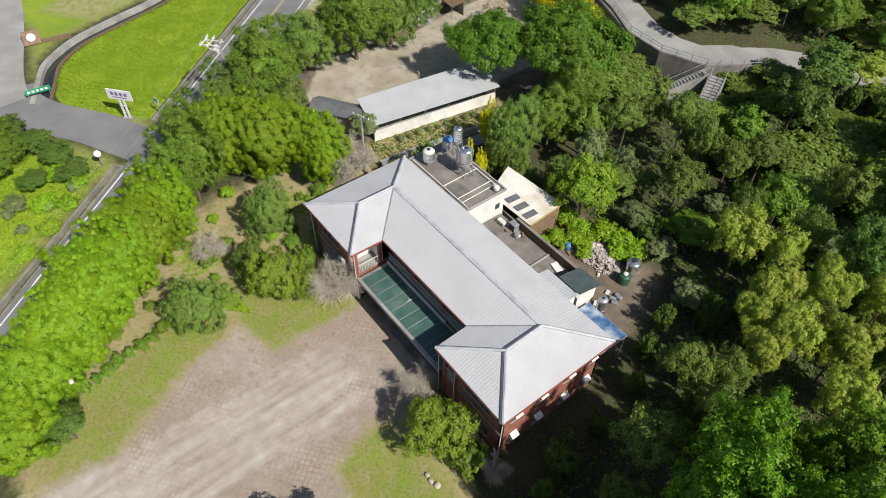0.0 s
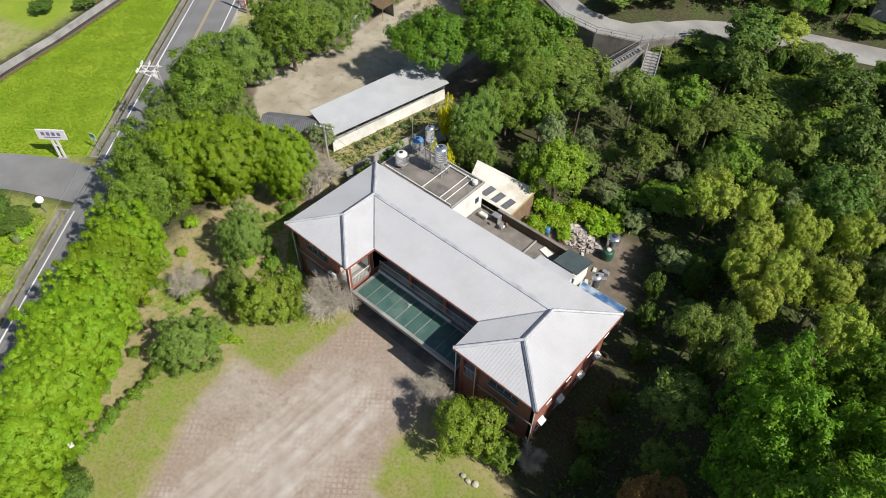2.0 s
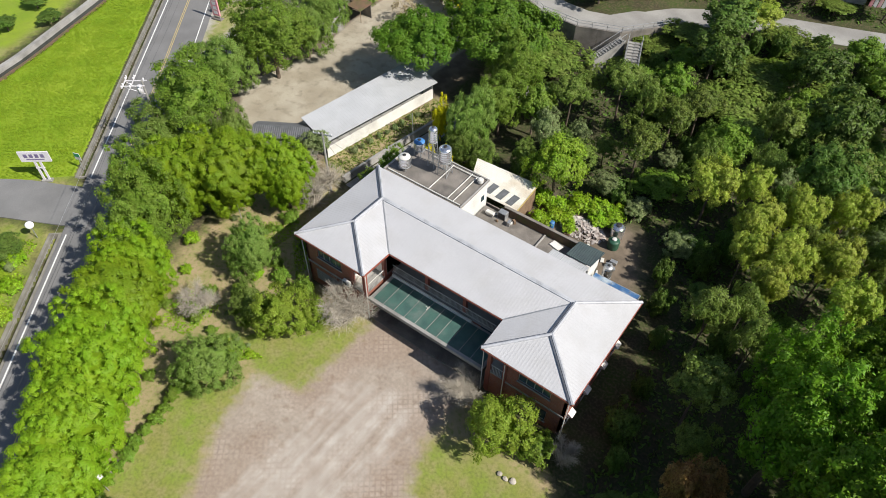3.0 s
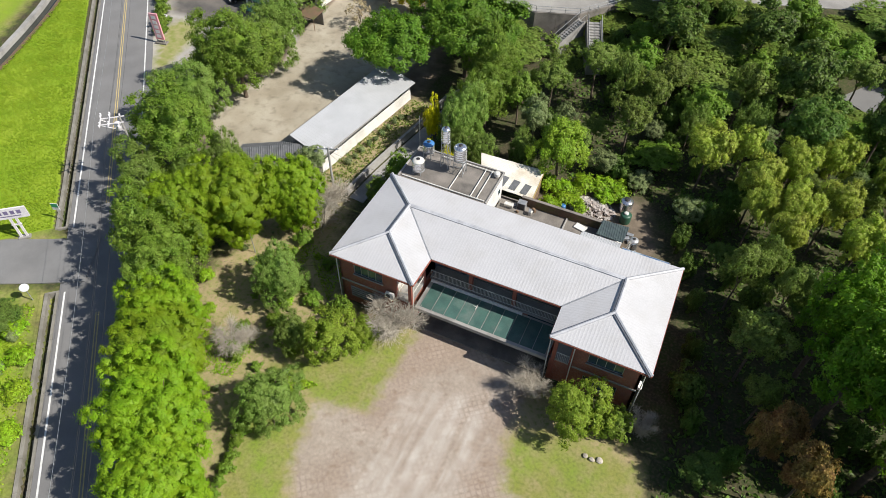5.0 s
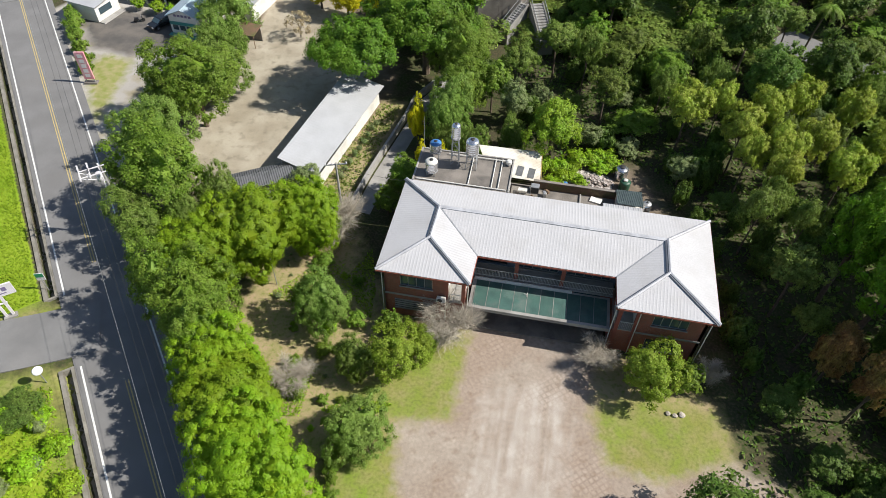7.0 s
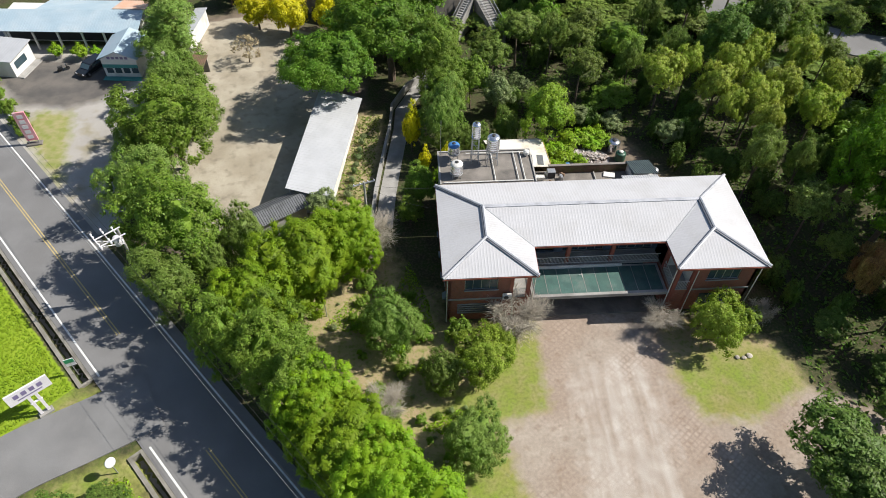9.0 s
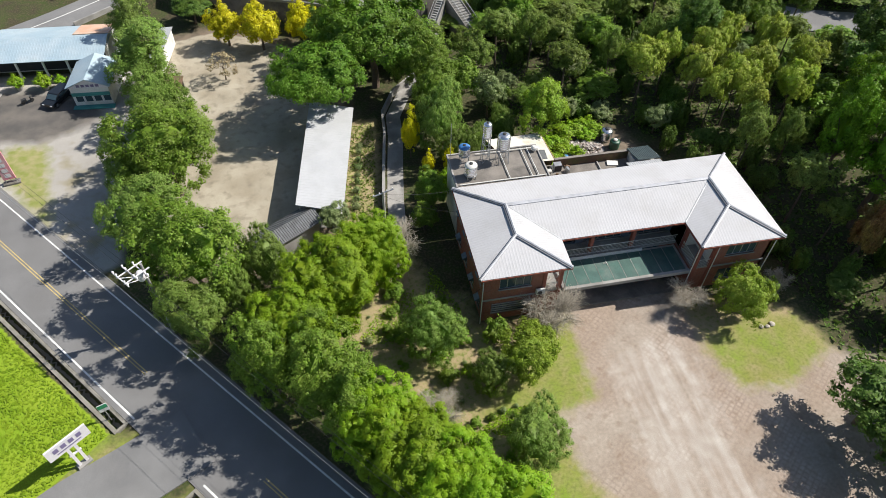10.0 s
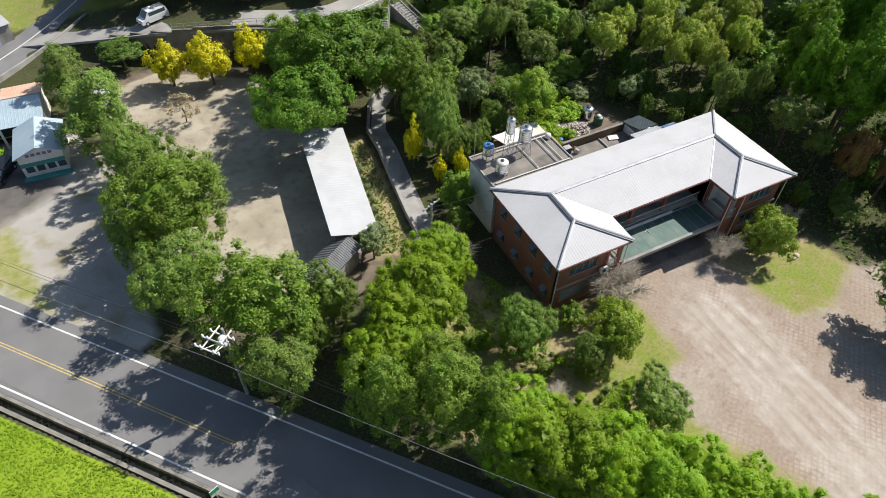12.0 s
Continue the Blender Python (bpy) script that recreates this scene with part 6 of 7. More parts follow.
def leaf_faces(g, clumps, mid, count, size, jitter=0.8, core=0.7, thin=0.5, shell=0.4):
    """Small leaves over the outer side of many tufts, with a rough kernel inside each tuft."""
    c = np.asarray(clumps)
    w = c[:, 3] ** 2
    pick = g.choice(len(c), count, p=w / w.sum())
    cc, r = c[pick, :3], c[pick, 3:4]
    away = unit(cc - mid + np.array([0, 0, 0.35]))
    d = unit(unit(g.normal(size=(count, 3))) + 0.85 * away)
    pos = cc + d * r * (1.05 - shell * g.random((count, 1)) ** 1.5 + 0.7 * g.random((count, 1)) ** 4)
    nrm = unit(d * 0.75 + away * 0.45 + jitter * 0.45 * g.normal(size=(count, 3)) + np.array([0.15, 0.03, 0.3]))
    t = unit(np.cross(nrm, g.normal(size=(count, 3))))
    b = np.cross(nrm, t)
    s = size * (0.55 + 0.9 * g.random((count, 1)))
    v = np.stack([pos + t * s, pos - t * s * 0.5 + b * s * thin * 1.2, pos - t * s * 0.8 - b * s * thin], 1).reshape(-1, 3)
    verts, faces, n = [v], (np.arange(count)[:, None] * 3 + np.array([[0, 1, 2]])).tolist(), count * 3
    if core:
        for x, y, z, q in c:
            turn = np.linalg.qr(g.normal(size=(3, 3)))[0]
            verts.append(KERNEL_V @ turn * q * core * (0.75 + 0.5 * g.random((6, 1))) + np.array([x, y, z]))
            faces += (KERNEL_F + n).tolist()
            n += 6
    return verts, faces, n


def trunk_shape(g, height, base, clumps, r, limbs=7):
    sh = Shape()
    lean = Vector((g.uniform(-0.06, 0.06), g.uniform(-0.06, 0.06), 1)) * 1.0
    pts = [Vector((0, 0, -0.2))]
    for i in range(1, 5):
        pts.append(lean * (base + (height - base) * 0.35) * i / 4 + Vector((g.uniform(-0.1, 0.1), g.uniform(-0.1, 0.1), 0)))
    for i, (p, q) in enumerate(zip(pts, pts[1:])):
        sh.tube(p, q, r * (1.15 - 0.18 * i), r * (1.15 - 0.18 * (i + 1)), 8, False)
    for j in g.choice(len(clumps), min(limbs, len(clumps)), replace=False):
        en = Vector([float(c) for c in clumps[j][:3]])
        st = pts[2].lerp(pts[4], g.random())
        mid = st.lerp(en, 0.5) + Vector((0, 0, 0.25))
        sh.tube(st, mid, r * 0.42, r * 0.28, 6, False).tube(mid, en, r * 0.28, r * 0.1, 6, False)
    return sh


def make_tree(name, seed, label, leaf, radius, height, base, tufts, size, leaves, leafsize, lobes=16, crease=0.2, ragged=0.2, low=-0.6, core=0.7, heart=0.8, jitter=0.8, thin=0.5, shell=0.45, boxy=2, squash=1.0, trunk=0.16, category="tree", loose=0.8):
    g = np.random.default_rng(seed)
    crown = Crown(g, radius, height, base, lobes, crease, ragged, low, boxy, squash)
    cl = crown.tufts(tufts, size, loose)
    ob = thing(name, (0, 0, 0), label, category)
    vs, f, n = leaf_faces(g, cl, crown.mid, leaves, leafsize, jitter, core, thin, shell)
    if heart:
        hv, hf = crown.heart(heart)
        vs.append(hv)
        f += [tuple(n + i for i in q) for q in hf]
    part("trunk", trunk_shape(g, height, base, cl, trunk), "bark", ob)
    part("crown", mesh_of("crown", np.concatenate(vs).tolist(), f, leaf), leaf, ob)
    ob["base_radius"], ob["base_height"] = radius, height
    return ob


def bare_bush(seed, radius, height, twigs, label, material="twig"):
    g = np.random.default_rng(seed)
    ob = thing("bare_bush", (0, 0, 0), label, "bush")
    stems = Shape()
    fine = Shape()
    for i in range(9):
        a, k = g.uniform(0, 6.28), g.uniform(0.2, 0.75)
        tip = Vector((math.cos(a) * radius * k, math.sin(a) * radius * k, height * g.uniform(0.55, 0.8)))
        root = Vector((math.cos(a) * 0.15, math.sin(a) * 0.15, -0.1))
        mid = root.lerp(tip, 0.5) + Vector((0, 0, 0.15 * height))
        stems.tube(root, mid, 0.055, 0.04, 5, False).tube(mid, tip, 0.04, 0.02, 5, False)
        for j in range(twigs // 9):
            s = (root.lerp(mid, g.random()) if g.random() < 0.3 else mid.lerp(tip, g.random()))
            d = Vector(unit(g.normal(size=3) + np.array([s.x * 0.6, s.y * 0.6, 0.9])))
            e = s + d * radius * g.uniform(0.14, 0.34)
            fine.tube(s, e, 0.011, 0.005, 3, False)
            for _ in range(2):
                m = s.lerp(e, g.uniform(0.4, 0.9))
                d2 = Vector(unit(g.normal(size=3) + np.array([*d]) * 1.2))
                fine.tube(m, m + d2 * radius * g.uniform(0.1, 0.22), 0.006, 0.004, 3, False)
    part("branch_framework", stems, material, ob)
    tagged(part("twig_tangle", fine, material, ob), "", "", "", "stuff")
    ob["base_radius"], ob["base_height"] = radius, height
    return ob


PROTO = {
    "ficus": make_tree("banyan_tree", 1, "dense bright green clipped banyan tree by the road", "leaf_ficus", 4.0, 9.6, 1.2, 480, 0.36, 45000, 0.074, 30, 0.33, 0.24, -0.85, 0.8, 0.78, 0.4, shell=0.3, boxy=3.0, loose=0.2),
    "ficus2": make_tree("banyan_tree", 2, "dense bright green clipped banyan tree by the road", "leaf_ficus", 4.0, 9.6, 1.2, 480, 0.36, 45000, 0.074, 26, 0.33, 0.26, -0.85, 0.8, 0.78, 0.4, shell=0.3, boxy=2.8, loose=0.2),
    "mid": make_tree("broadleaf_tree", 3, "yellow-green broadleaf tree with an uneven crown", "leaf_yard", 3.2, 6.0, 0.9, 190, 0.36, 14000, 0.098, 15, 0.34, 0.46, -0.6, 0.5, 0.5, 1.0),
    "mid2": make_tree("broadleaf_tree", 4, "mid-green broadleaf tree with a full uneven crown", "leaf_mid", 3.6, 9.0, 2.4, 250, 0.38, 20000, 0.082, 20, 0.30, 0.36, -0.55, 0.6, 0.6, 1.0),
    "yard": make_tree("yard_tree", 23, "yellow-green yard tree with a broad layered crown", "leaf_yard", 3.6, 5.4, 0.9, 190, 0.36, 15000, 0.092, 15, 0.4, 0.5, -0.4, 0.45, 0.5, 1.0, squash=0.85),
    "understory": make_tree("understory_tree", 24, "low leafy understory tree in the wood", "leaf_dark", 3.2, 4.6, 0.2, 70, 0.55, 2600, 0.22, 12, 0.35, 0.45, -0.7, 0.6, 0.6, 1.0),
    "garden": make_tree("garden_tree", 21, "olive-green garden tree with fine leaves", "leaf_garden", 3.6, 6.6, 0.8, 250, 0.34, 23000, 0.07, 16, 0.28, 0.36, -0.65, 0.6, 0.6, 1.0),
    "dark": make_tree("evergreen_tree", 5, "dark evergreen tree with a deep shaded crown", "leaf_dark", 3.6, 10.5, 5.0, 160, 0.46, 8000, 0.14, 17, 0.36, 0.42, -0.5, 0.6, 0.62, 1.0),
    "dark2": make_tree("evergreen_tree", 6, "dark evergreen tree with a tall crown", "leaf_dark", 3.4, 12.0, 5.6, 160, 0.46, 8000, 0.14, 18, 0.36, 0.42, -0.5, 0.6, 0.62, 1.0),
    "olive": make_tree("woodland_tree", 7, "olive-green woodland tree with a ragged crown", "leaf_olive", 3.6, 11.5, 6.0, 150, 0.42, 8000, 0.135, 14, 0.4, 0.55, -0.5, 0.5, 0.5, 1.0),
    "olive2": make_tree("woodland_tree", 8, "olive-green woodland tree with a broad ragged crown", "leaf_olive", 4.0, 11.5, 6.0, 170, 0.46, 8500, 0.14, 17, 0.4, 0.5, -0.45, 0.5, 0.52, 1.0),
    "grey": make_tree("woodland_tree", 9, "grey-green woodland tree with fine leaves", "leaf_grey", 2.8, 8.0, 2.4, 130, 0.38, 8000, 0.115, 14, 0.34, 0.42, -0.6, 0.5, 0.56, 1.0),
    "tall": make_tree("tall_tree", 34, "tall dark tree with bright green leaf clusters on top", "leaf_tall", 4.8, 18.0, 5.0, 260, 0.55, 16000, 0.15, 34, 0.4, 0.5, -0.7, 0.6, 0.5, 0.9, trunk=0.35),
    "far_dark": make_tree("evergreen_tree", 31, "dark evergreen tree in the wood", "leaf_dark", 3.5, 10.5, 5.0, 90, 0.55, 4200, 0.2, 16, 0.36, 0.42, -0.5, 0.6, 0.62, 1.0),
    "far_olive": make_tree("woodland_tree", 32, "olive-green woodland tree with a ragged crown", "leaf_olive", 3.6, 10.5, 5.2, 90, 0.55, 4200, 0.2, 14, 0.4, 0.5, -0.5, 0.6, 0.56, 1.0),
    "far_mid": make_tree("broadleaf_tree", 33, "mid-green broadleaf tree in the wood", "leaf_mid", 3.5, 9.5, 4.4, 90, 0.55, 4200, 0.2, 14, 0.36, 0.45, -0.5, 0.6, 0.6, 1.0),
    "lime": make_tree("lime_green_tree", 10, "bright lime-green young tree behind the annex", "leaf_lime_tree", 3.5, 8.5, 3.2, 150, 0.4, 13000, 0.11, 12, 0.42, 0.5, -0.45, 0.5, 0.5, 1.0),
    "vine": make_tree("vine_covered_tree", 11, "low tree smothered in pale climbing vines", "leaf_vine", 3.8, 10.5, 6.0, 200, 0.42, 11000, 0.12, 13, 0.4, 0.5, -0.4, 0.7, 0.66, 0.8),
    "yellow": make_tree("golden_tree", 12, "golden yellow flowering tree by the lane", "leaf_yellow", 2.6, 6.0, 0.8, 120, 0.4, 7500, 0.12, 12, 0.36, 0.42, -0.6, 0.6, 0.66, 0.8),
    "rust": make_tree("rust_leaved_tree", 13, "tree with dry rust-brown leaves", "leaf_rust", 3.0, 8.0, 2.4, 110, 0.42, 8500, 0.125, 12, 0.4, 0.5, -0.5, 0.5, 0.5, 1.0),
    "feather": make_tree("feathery_tree", 14, "feathery green roadside tree with fine foliage", "leaf_garden", 2.9, 8.2, 0.8, 190, 0.34, 15000, 0.12, 18, 0.36, 0.55, -0.75, 0.4, 0.45, 1.0, 0.28),
    "spread": make_tree("spreading_tree", 15, "wide spreading dark green shade tree", "leaf_spread", 5.6, 9.0, 5.2, 340, 0.46, 30000, 0.115, 34, 0.42, 0.42, -0.3, 0.6, 0.55, 0.8, trunk=0.3),
    "sparse": make_tree("sapling", 22, "thin sapling with sparse dry tan leaves", "leaf_tan", 1.6, 4.0, 1.0, 40, 0.3, 900, 0.1, 10, 0.2, 0.4, -0.6, 0.0, 0.0, 1.0, trunk=0.06),
    "shrub": make_tree("shrub", 16, "rounded green garden shrub in a bed", "leaf_mid", 1.1, 1.7, 0.05, 40, 0.26, 1500, 0.085, 8, 0.32, 0.4, -0.8, trunk=0.05, category="shrub"),
    "shrubl": make_tree("shrub", 18, "bright green leafy shrub on open ground", "leaf_lime", 1.1, 1.5, 0.05, 40, 0.26, 1500, 0.09, 8, 0.36, 0.5, -0.8, trunk=0.05, category="shrub"),
    "shrubg": make_tree("shrub", 19, "grey-green dry shrub in a bed", "leaf_grey", 1.1, 1.5, 0.05, 40, 0.26, 1300, 0.08, 8, 0.36, 0.5, -0.8, trunk=0.05, category="shrub"),
    "bare": bare_bush(20, 2.3, 3.6, 1150, "leafless grey-brown bush with fine twigs"),
}
used = set()
spin = random.Random(11)


def plant(kind, x, y, radius=None, height=None, turn=None, z=None):
    """Sets one plant of a kind with the crown radius and height given."""
    ob = PROTO[kind]
    r, h = radius or ob["base_radius"], height or ob["base_height"]
    k, q = r / ob["base_radius"], h / ob["base_height"]
    zz = float(level(np.array(float(x)), np.array(float(y)))) if z is None else z
    m = pose(x, y, zz, 0, 0, spin.uniform(0, 360) if turn is None else turn) @ Matrix.Diagonal((k * spin.uniform(0.94, 1.06), k * spin.uniform(0.94, 1.06), q, 1))
    if kind not in used:
        used.add(kind)
        ob.matrix_basis = m
        return ob
    c = copy_thing(ob, m)
    return c


PLANTED = []
VINES = [(29.6, 32.0, 3.2, 10.0), (35.4, 28.6, 3.2, 10.6), (38.2, 32.0, 3.2, 11.2), (39.0, 25.6, 3.2, 10.8), (42.6, 27.4, 3.2, 11.0), (45.4, 23.2, 3.2, 10.8), (42.4, 35.4, 3.0, 11.0), (49.4, 27.6, 3.2, 11.2), (33.4, 33.4, 2.6, 10.4), (48.0, 33.6, 3.0, 11.2), (38.6, 21.4, 2.6, 10.2), (35.8, 24.6, 2.6, 10.0)]


def row(kind, places):
    for p in places:
        plant(kind, *p)
        PLANTED.append((p[0], p[1], p[2]))


# clipped banyans along the road and round the garden
row("ficus", [(-10.9, -11.0, 3.6, 9.6), (-6.1, -17.4, 4.1, 10.0), (-0.6, -23.7, 4.1, 9.8), (-8.9, 6.8, 3.8, 9.8), (-17.2, -1.0, 4.2, 10.4)])
row("ficus2", [(-8.4, -14.2, 4.1, 9.9), (-3.4, -20.6, 3.8, 10.2), (2.3, -27.2, 3.7, 9.2), (-13.4, 3.0, 4.3, 11.2), (5.6, -30.6, 3.6, 8.4)])
row("mid2", [(-14.6, -6.4, 4.2, 12.2), (-18.9, -4.2, 3.2, 8.6), (-12.4, -9.2, 2.6, 8.4)])
# garden trees
row("yard", [(25.7, -3.0, 3.9, 6.5)])
row("mid", [(3.1, -5.8, 3.1, 6.8), (5.2, -3.6, 1.8, 3.8)])
row("garden", [(-4.8, -2.2, 3.1, 7.4), (1.9, -13.4, 3.7, 5.4), (-0.4, -6.8, 2.5, 4.8)])
row("dark", [(6.6, -27.2, 2.4, 4.8)])
row("shrub", [(1.6, -1.6, 1.5, 2.8), (28.9, -2.2, 1.4, 2.0)])
row("bare", [(6.6, -1.8, 4.6, 5.2), (-5.6, -9.6, 1.6, 2.2), (-7.0, 8.4, 2.4, 4.4), (21.2, -1.0, 1.6, 2.4), (31.2, -1.4, 1.0, 2.0)])
# roadside and gravel lot
row("mid2", [(-29.2, 24.6, 5.2, 9.6), (-25.8, 8.8, 4.8, 9.6)])
row("garden", [(-31.2, 17.2, 5.6, 8.6), (-29.4, 31.0, 5.3, 9.2), (-31.8, 37.6, 4.8, 8.4)])
row("dark", [(-29.4, 64.2, 5.4, 9.4)])
row("feather", [(-25.4, 2.9, 3.7, 10.0), (-34.2, 46.0, 4.4, 9.4), (-36.8, 56.0, 2.8, 8.8)])
row("garden", [(-19.2, 8.6, 3.4, 7.6), (-22.4, 6.4, 2.8, 7.0), (-33.4, 25.0, 3.6, 8.0)])
row("spread", [(-12.2, 35.0, 7.4, 10.6), (-4.2, 42.2, 6.8, 10.8)])
row("mid2", [(1.0, 38.0, 3.6, 9.0), (-9.0, 48.6, 4.0, 8.0)])
row("yellow", [(-24.2, 56.6, 2.9, 6.8), (-19.2, 54.6, 2.9, 6.8), (-13.2, 55.0, 2.5, 6.4), (-2.0, 26.4, 1.2, 6.6), (-0.6, 22.2, 0.8, 3.8), (2.0, 22.0, 0.9, 4.2)])
row("sparse", [(-24.6, 47.6, 2.2, 4.6)])
row("grey", [(-12.2, 14.8, 1.9, 5.0), (-13.4, 16.6, 1.3, 4.4)])
# behind the annex
row("lime", [(14.3, 26.0, 4.2, 10.0)])
row("garden", [(5.4, 24.4, 2.4, 5.4), (9.6, 27.2, 2.4, 5.4), (2.6, 24.0, 2.2, 5.0)])
row("garden", [(1.8, 27.2, 3.9, 9.0)])
row("mid2", [(2.6, 32.6, 3.0, 7.2)])
row("grey", [(9.2, 32.6, 3.4, 11.4), (23.5, 29.0, 2.6, 4.8), (29.6, 25.6, 2.8, 7.4), (5.2, 39.6, 2.8, 8.4), (12.4, 35.6, 2.4, 8.0)])
row("shrubl", [(16.2, 23.6, 1.3, 1.7), (17.6, 26.8, 1.6, 1.9), (19.6, 27.2, 1.5, 1.8), (14.8, 22.2, 1.0, 1.5), (1.6, 20.4, 1.4, 2.4), (-1.2, 19.4, 1.2, 1.8), (15.4, 24.9, 1.4, 1.6), (21.6, 27.6, 1.3, 1.6), (17.0, 25.4, 1.2, 1.3)])
row("vine", VINES)
row("olive2", [(40.2, 28.4, 2.6, 9.4), (27.0, 36.6, 3.2, 11.4), (33.4, 38.4, 3.4, 12.4), (46.4, 32.4, 3.0, 9.6), (31.6, 46.4, 3.4, 12.6), (57.6, 33.0, 3.0, 10.0), (17.4, 41.8, 3.6, 13.0)])
row("olive", [(20.2, 35.0, 3.2, 9.6), (23.0, 46.6, 3.4, 10.6)])
row("rust", [(41.2, 0.8, 2.2, 9.4), (42.6, -3.2, 3.0, 10.6), (45.6, -6.6, 2.9, 10.2), (39.4, -0.8, 2.2, 10.2)])
row("dark", [(36.4, -3.6, 3.0, 8.6), (34.0, 21.2, 2.6, 8.0), (39.6, -8.4, 2.8, 7.6)])
# tall trees on the slope to the east
row("tall", [(44.6, 5.4, 4.2, 19.8), (48.2, 1.2, 4.6, 21.0), (43.0, 10.6, 3.4, 16.6), (50.4, 9.0, 4.6, 20.5), (54.8, 15.8, 4.4, 18.0), (47.2, 15.4, 3.6, 16.0)])
row("olive2", [(35.6, 15.6, 3.7, 12.6), (39.8, 14.6, 3.2, 13.0), (38.0, 18.6, 3.0, 11.0)])
row("olive", [(37.8, 7.6, 3.5, 12.8), (39.4, 3.6, 2.4, 9.6)])
row("dark2", [(59.0, 21.0, 3.8, 13.0), (58.5, 5.5, 5.6, 25.0), (61.0, 12.5, 5.6, 24.0)])
# by the lane to the north-east
row("far_mid", [(43.4, 61.0, 3.0, 7.4), (39.0, 61.0, 3.0, 6.6), (44.6, 66.0, 3.2, 8.0), (40.0, 66.0, 3.4, 8.4), (36.0, 69.0, 3.2, 8.0), (50.5, 54.0, 2.8, 5.6)])
row("olive", [(45.0, 56.5, 3.6, 11.0), (53.0, 49.5, 3.4, 11.5), (60.5, 45.0, 3.2, 11.0)])
# south-east of the yard
row("dark", [(30.2, -16.4, 6.2, 17.4), (38.4, -12.6, 3.2, 8.0), (30.2, -19.6, 5.6, 17.2), (36.4, -17.2, 6.0, 16.0), (24.6, -29.0, 6.6, 16.0), (20.0, -33.4, 6.6, 16.0), (30.0, -26.4, 5.6, 15.4), (16.4, -38.0, 6.0, 15.0), (35.0, -23.0, 6.0, 15.0)])
row("understory", [(33.8, 4.0, 2.0, 4.2), (33.6, 8.6, 1.8, 3.6), (32.6, 14.2, 1.8, 3.6), (31.2, 18.0, 2.0, 4.2), (34.8, 0.6, 1.8, 4.0), (29.6, 21.8, 2.0, 4.2)])
# tall trees at the far side of the wood
row("dark2", [(61.0, 30.0, 4.0, 13.5), (66.0, 24.0, 4.0, 13.0)])
row("mid2", [(2.0, 67.0, 3.2, 6.0), (-6.0, 67.5, 3.0, 5.0), (13.0, 75.5, 3.4, 6.6), (21.0, 78.5, 3.2, 6.0), (-16.0, 71.0, 3.0, 5.2)])
row("olive", [(8.0, 73.0, 3.2, 7.0), (26.5, 81.5, 3.4, 7.4), (17.0, 82.0, 3.4, 8.0), (-2.0, 73.0, 3.4, 7.4), (6.0, 80.0, 3.4, 8.0), (36.0, 84.0, 3.4, 7.6), (44.0, 87.0, 3.4, 8.0)])
row("dark", [(-71.0, 8.4, 3.4, 5.0), (-68.0, 13.6, 3.2, 4.4), (-74.0, 15.0, 3.6, 5.4)])
row("shrub", [(-60.4, 45.0, 0.8, 1.2, 0, 0.5), (-57.6, 41.4, 0.8, 1.1, 0, 0.5), (-56.6, 40.0, 1.0, 1.5), (-54.0, 36.8, 1.0, 1.4), (-51.6, 34.0, 1.0, 1.5), (-50.4, 32.4, 0.9, 1.3), (-58.8, 43.2, 1.1, 1.6)])
row("shrubl", [(-51.8, 49.9, 1.0, 1.6, 0, 0.45), (-48.3, 49.4, 1.1, 1.7, 0, 0.45), (-46.2, 49.6, 0.8, 1.2, 0, 0.45)])
# weeds along the shed's low wall and the yard's edge
row("shrubg", [(-9.6 + 0.14 * i * 1.4, 18.6 + 1.35 * i, 0.7 + 0.12 * (i % 3), 1.0 + 0.25 * (i % 4)) for i in range(9)])
row("shrub", [(-0.3 + 3.0 * i / 11, -13.6 - 12.5 * i / 11, 0.42 + 0.1 * (i % 3), 0.6 + 0.14 * (i % 4)) for i in range(12)])
row("shrubl", [(-25.8, -16.6, 1.3, 1.3), (-22.6, -18.6, 1.2, 1.2), (-20.0, -21.6, 1.3, 1.2), (-17.4, -24.8, 1.2, 1.2), (-28.2, -18.0, 1.5, 1.7), (-24.0, -21.0, 1.4, 1.5), (18.4, 22.8, 0.9, 1.2), (20.6, 25.8, 1.1, 1.3), (22.0, 26.4, 1.2, 1.4), (13.9, 25.0, 1.3, 2.0), (15.9, 22.0, 0.9, 1.1), (14.4, 20.6, 0.8, 1.2), (17.4, 24.2, 0.9, 1.0)])
# south-west bank
row("dark", [(-27.2, -16.6, 3.4, 5.4), (-31.0, -17.2, 3.8, 6.2), (-35.2, -18.4, 4.0, 6.4), (-39.6, -20.6, 4.0, 6.6), (-28.2, -20.6, 3.2, 4.8)])
row("mid2", [(-33.0, -22.8, 3.4, 5.4), (-42.6, -25.6, 3.6, 6.0), (-31.0, -28.0, 3.2, 5.0)])
row("grey", [(-25.4, -23.4, 2.4, 3.6), (-36.8, -25.6, 3.2, 5.4)])
row("mid2", [(-1.4, 16.6, 1.9, 4.6), (-2.6, 13.9, 1.6, 3.2)])
row("shrubg", [(-25.2, -17.4, 1.4, 1.9), (-23.6, -20.4, 1.5, 2.0), (-24.8, -24.6, 1.5, 2.0), (-21.6, -23.8, 1.4, 1.8)])

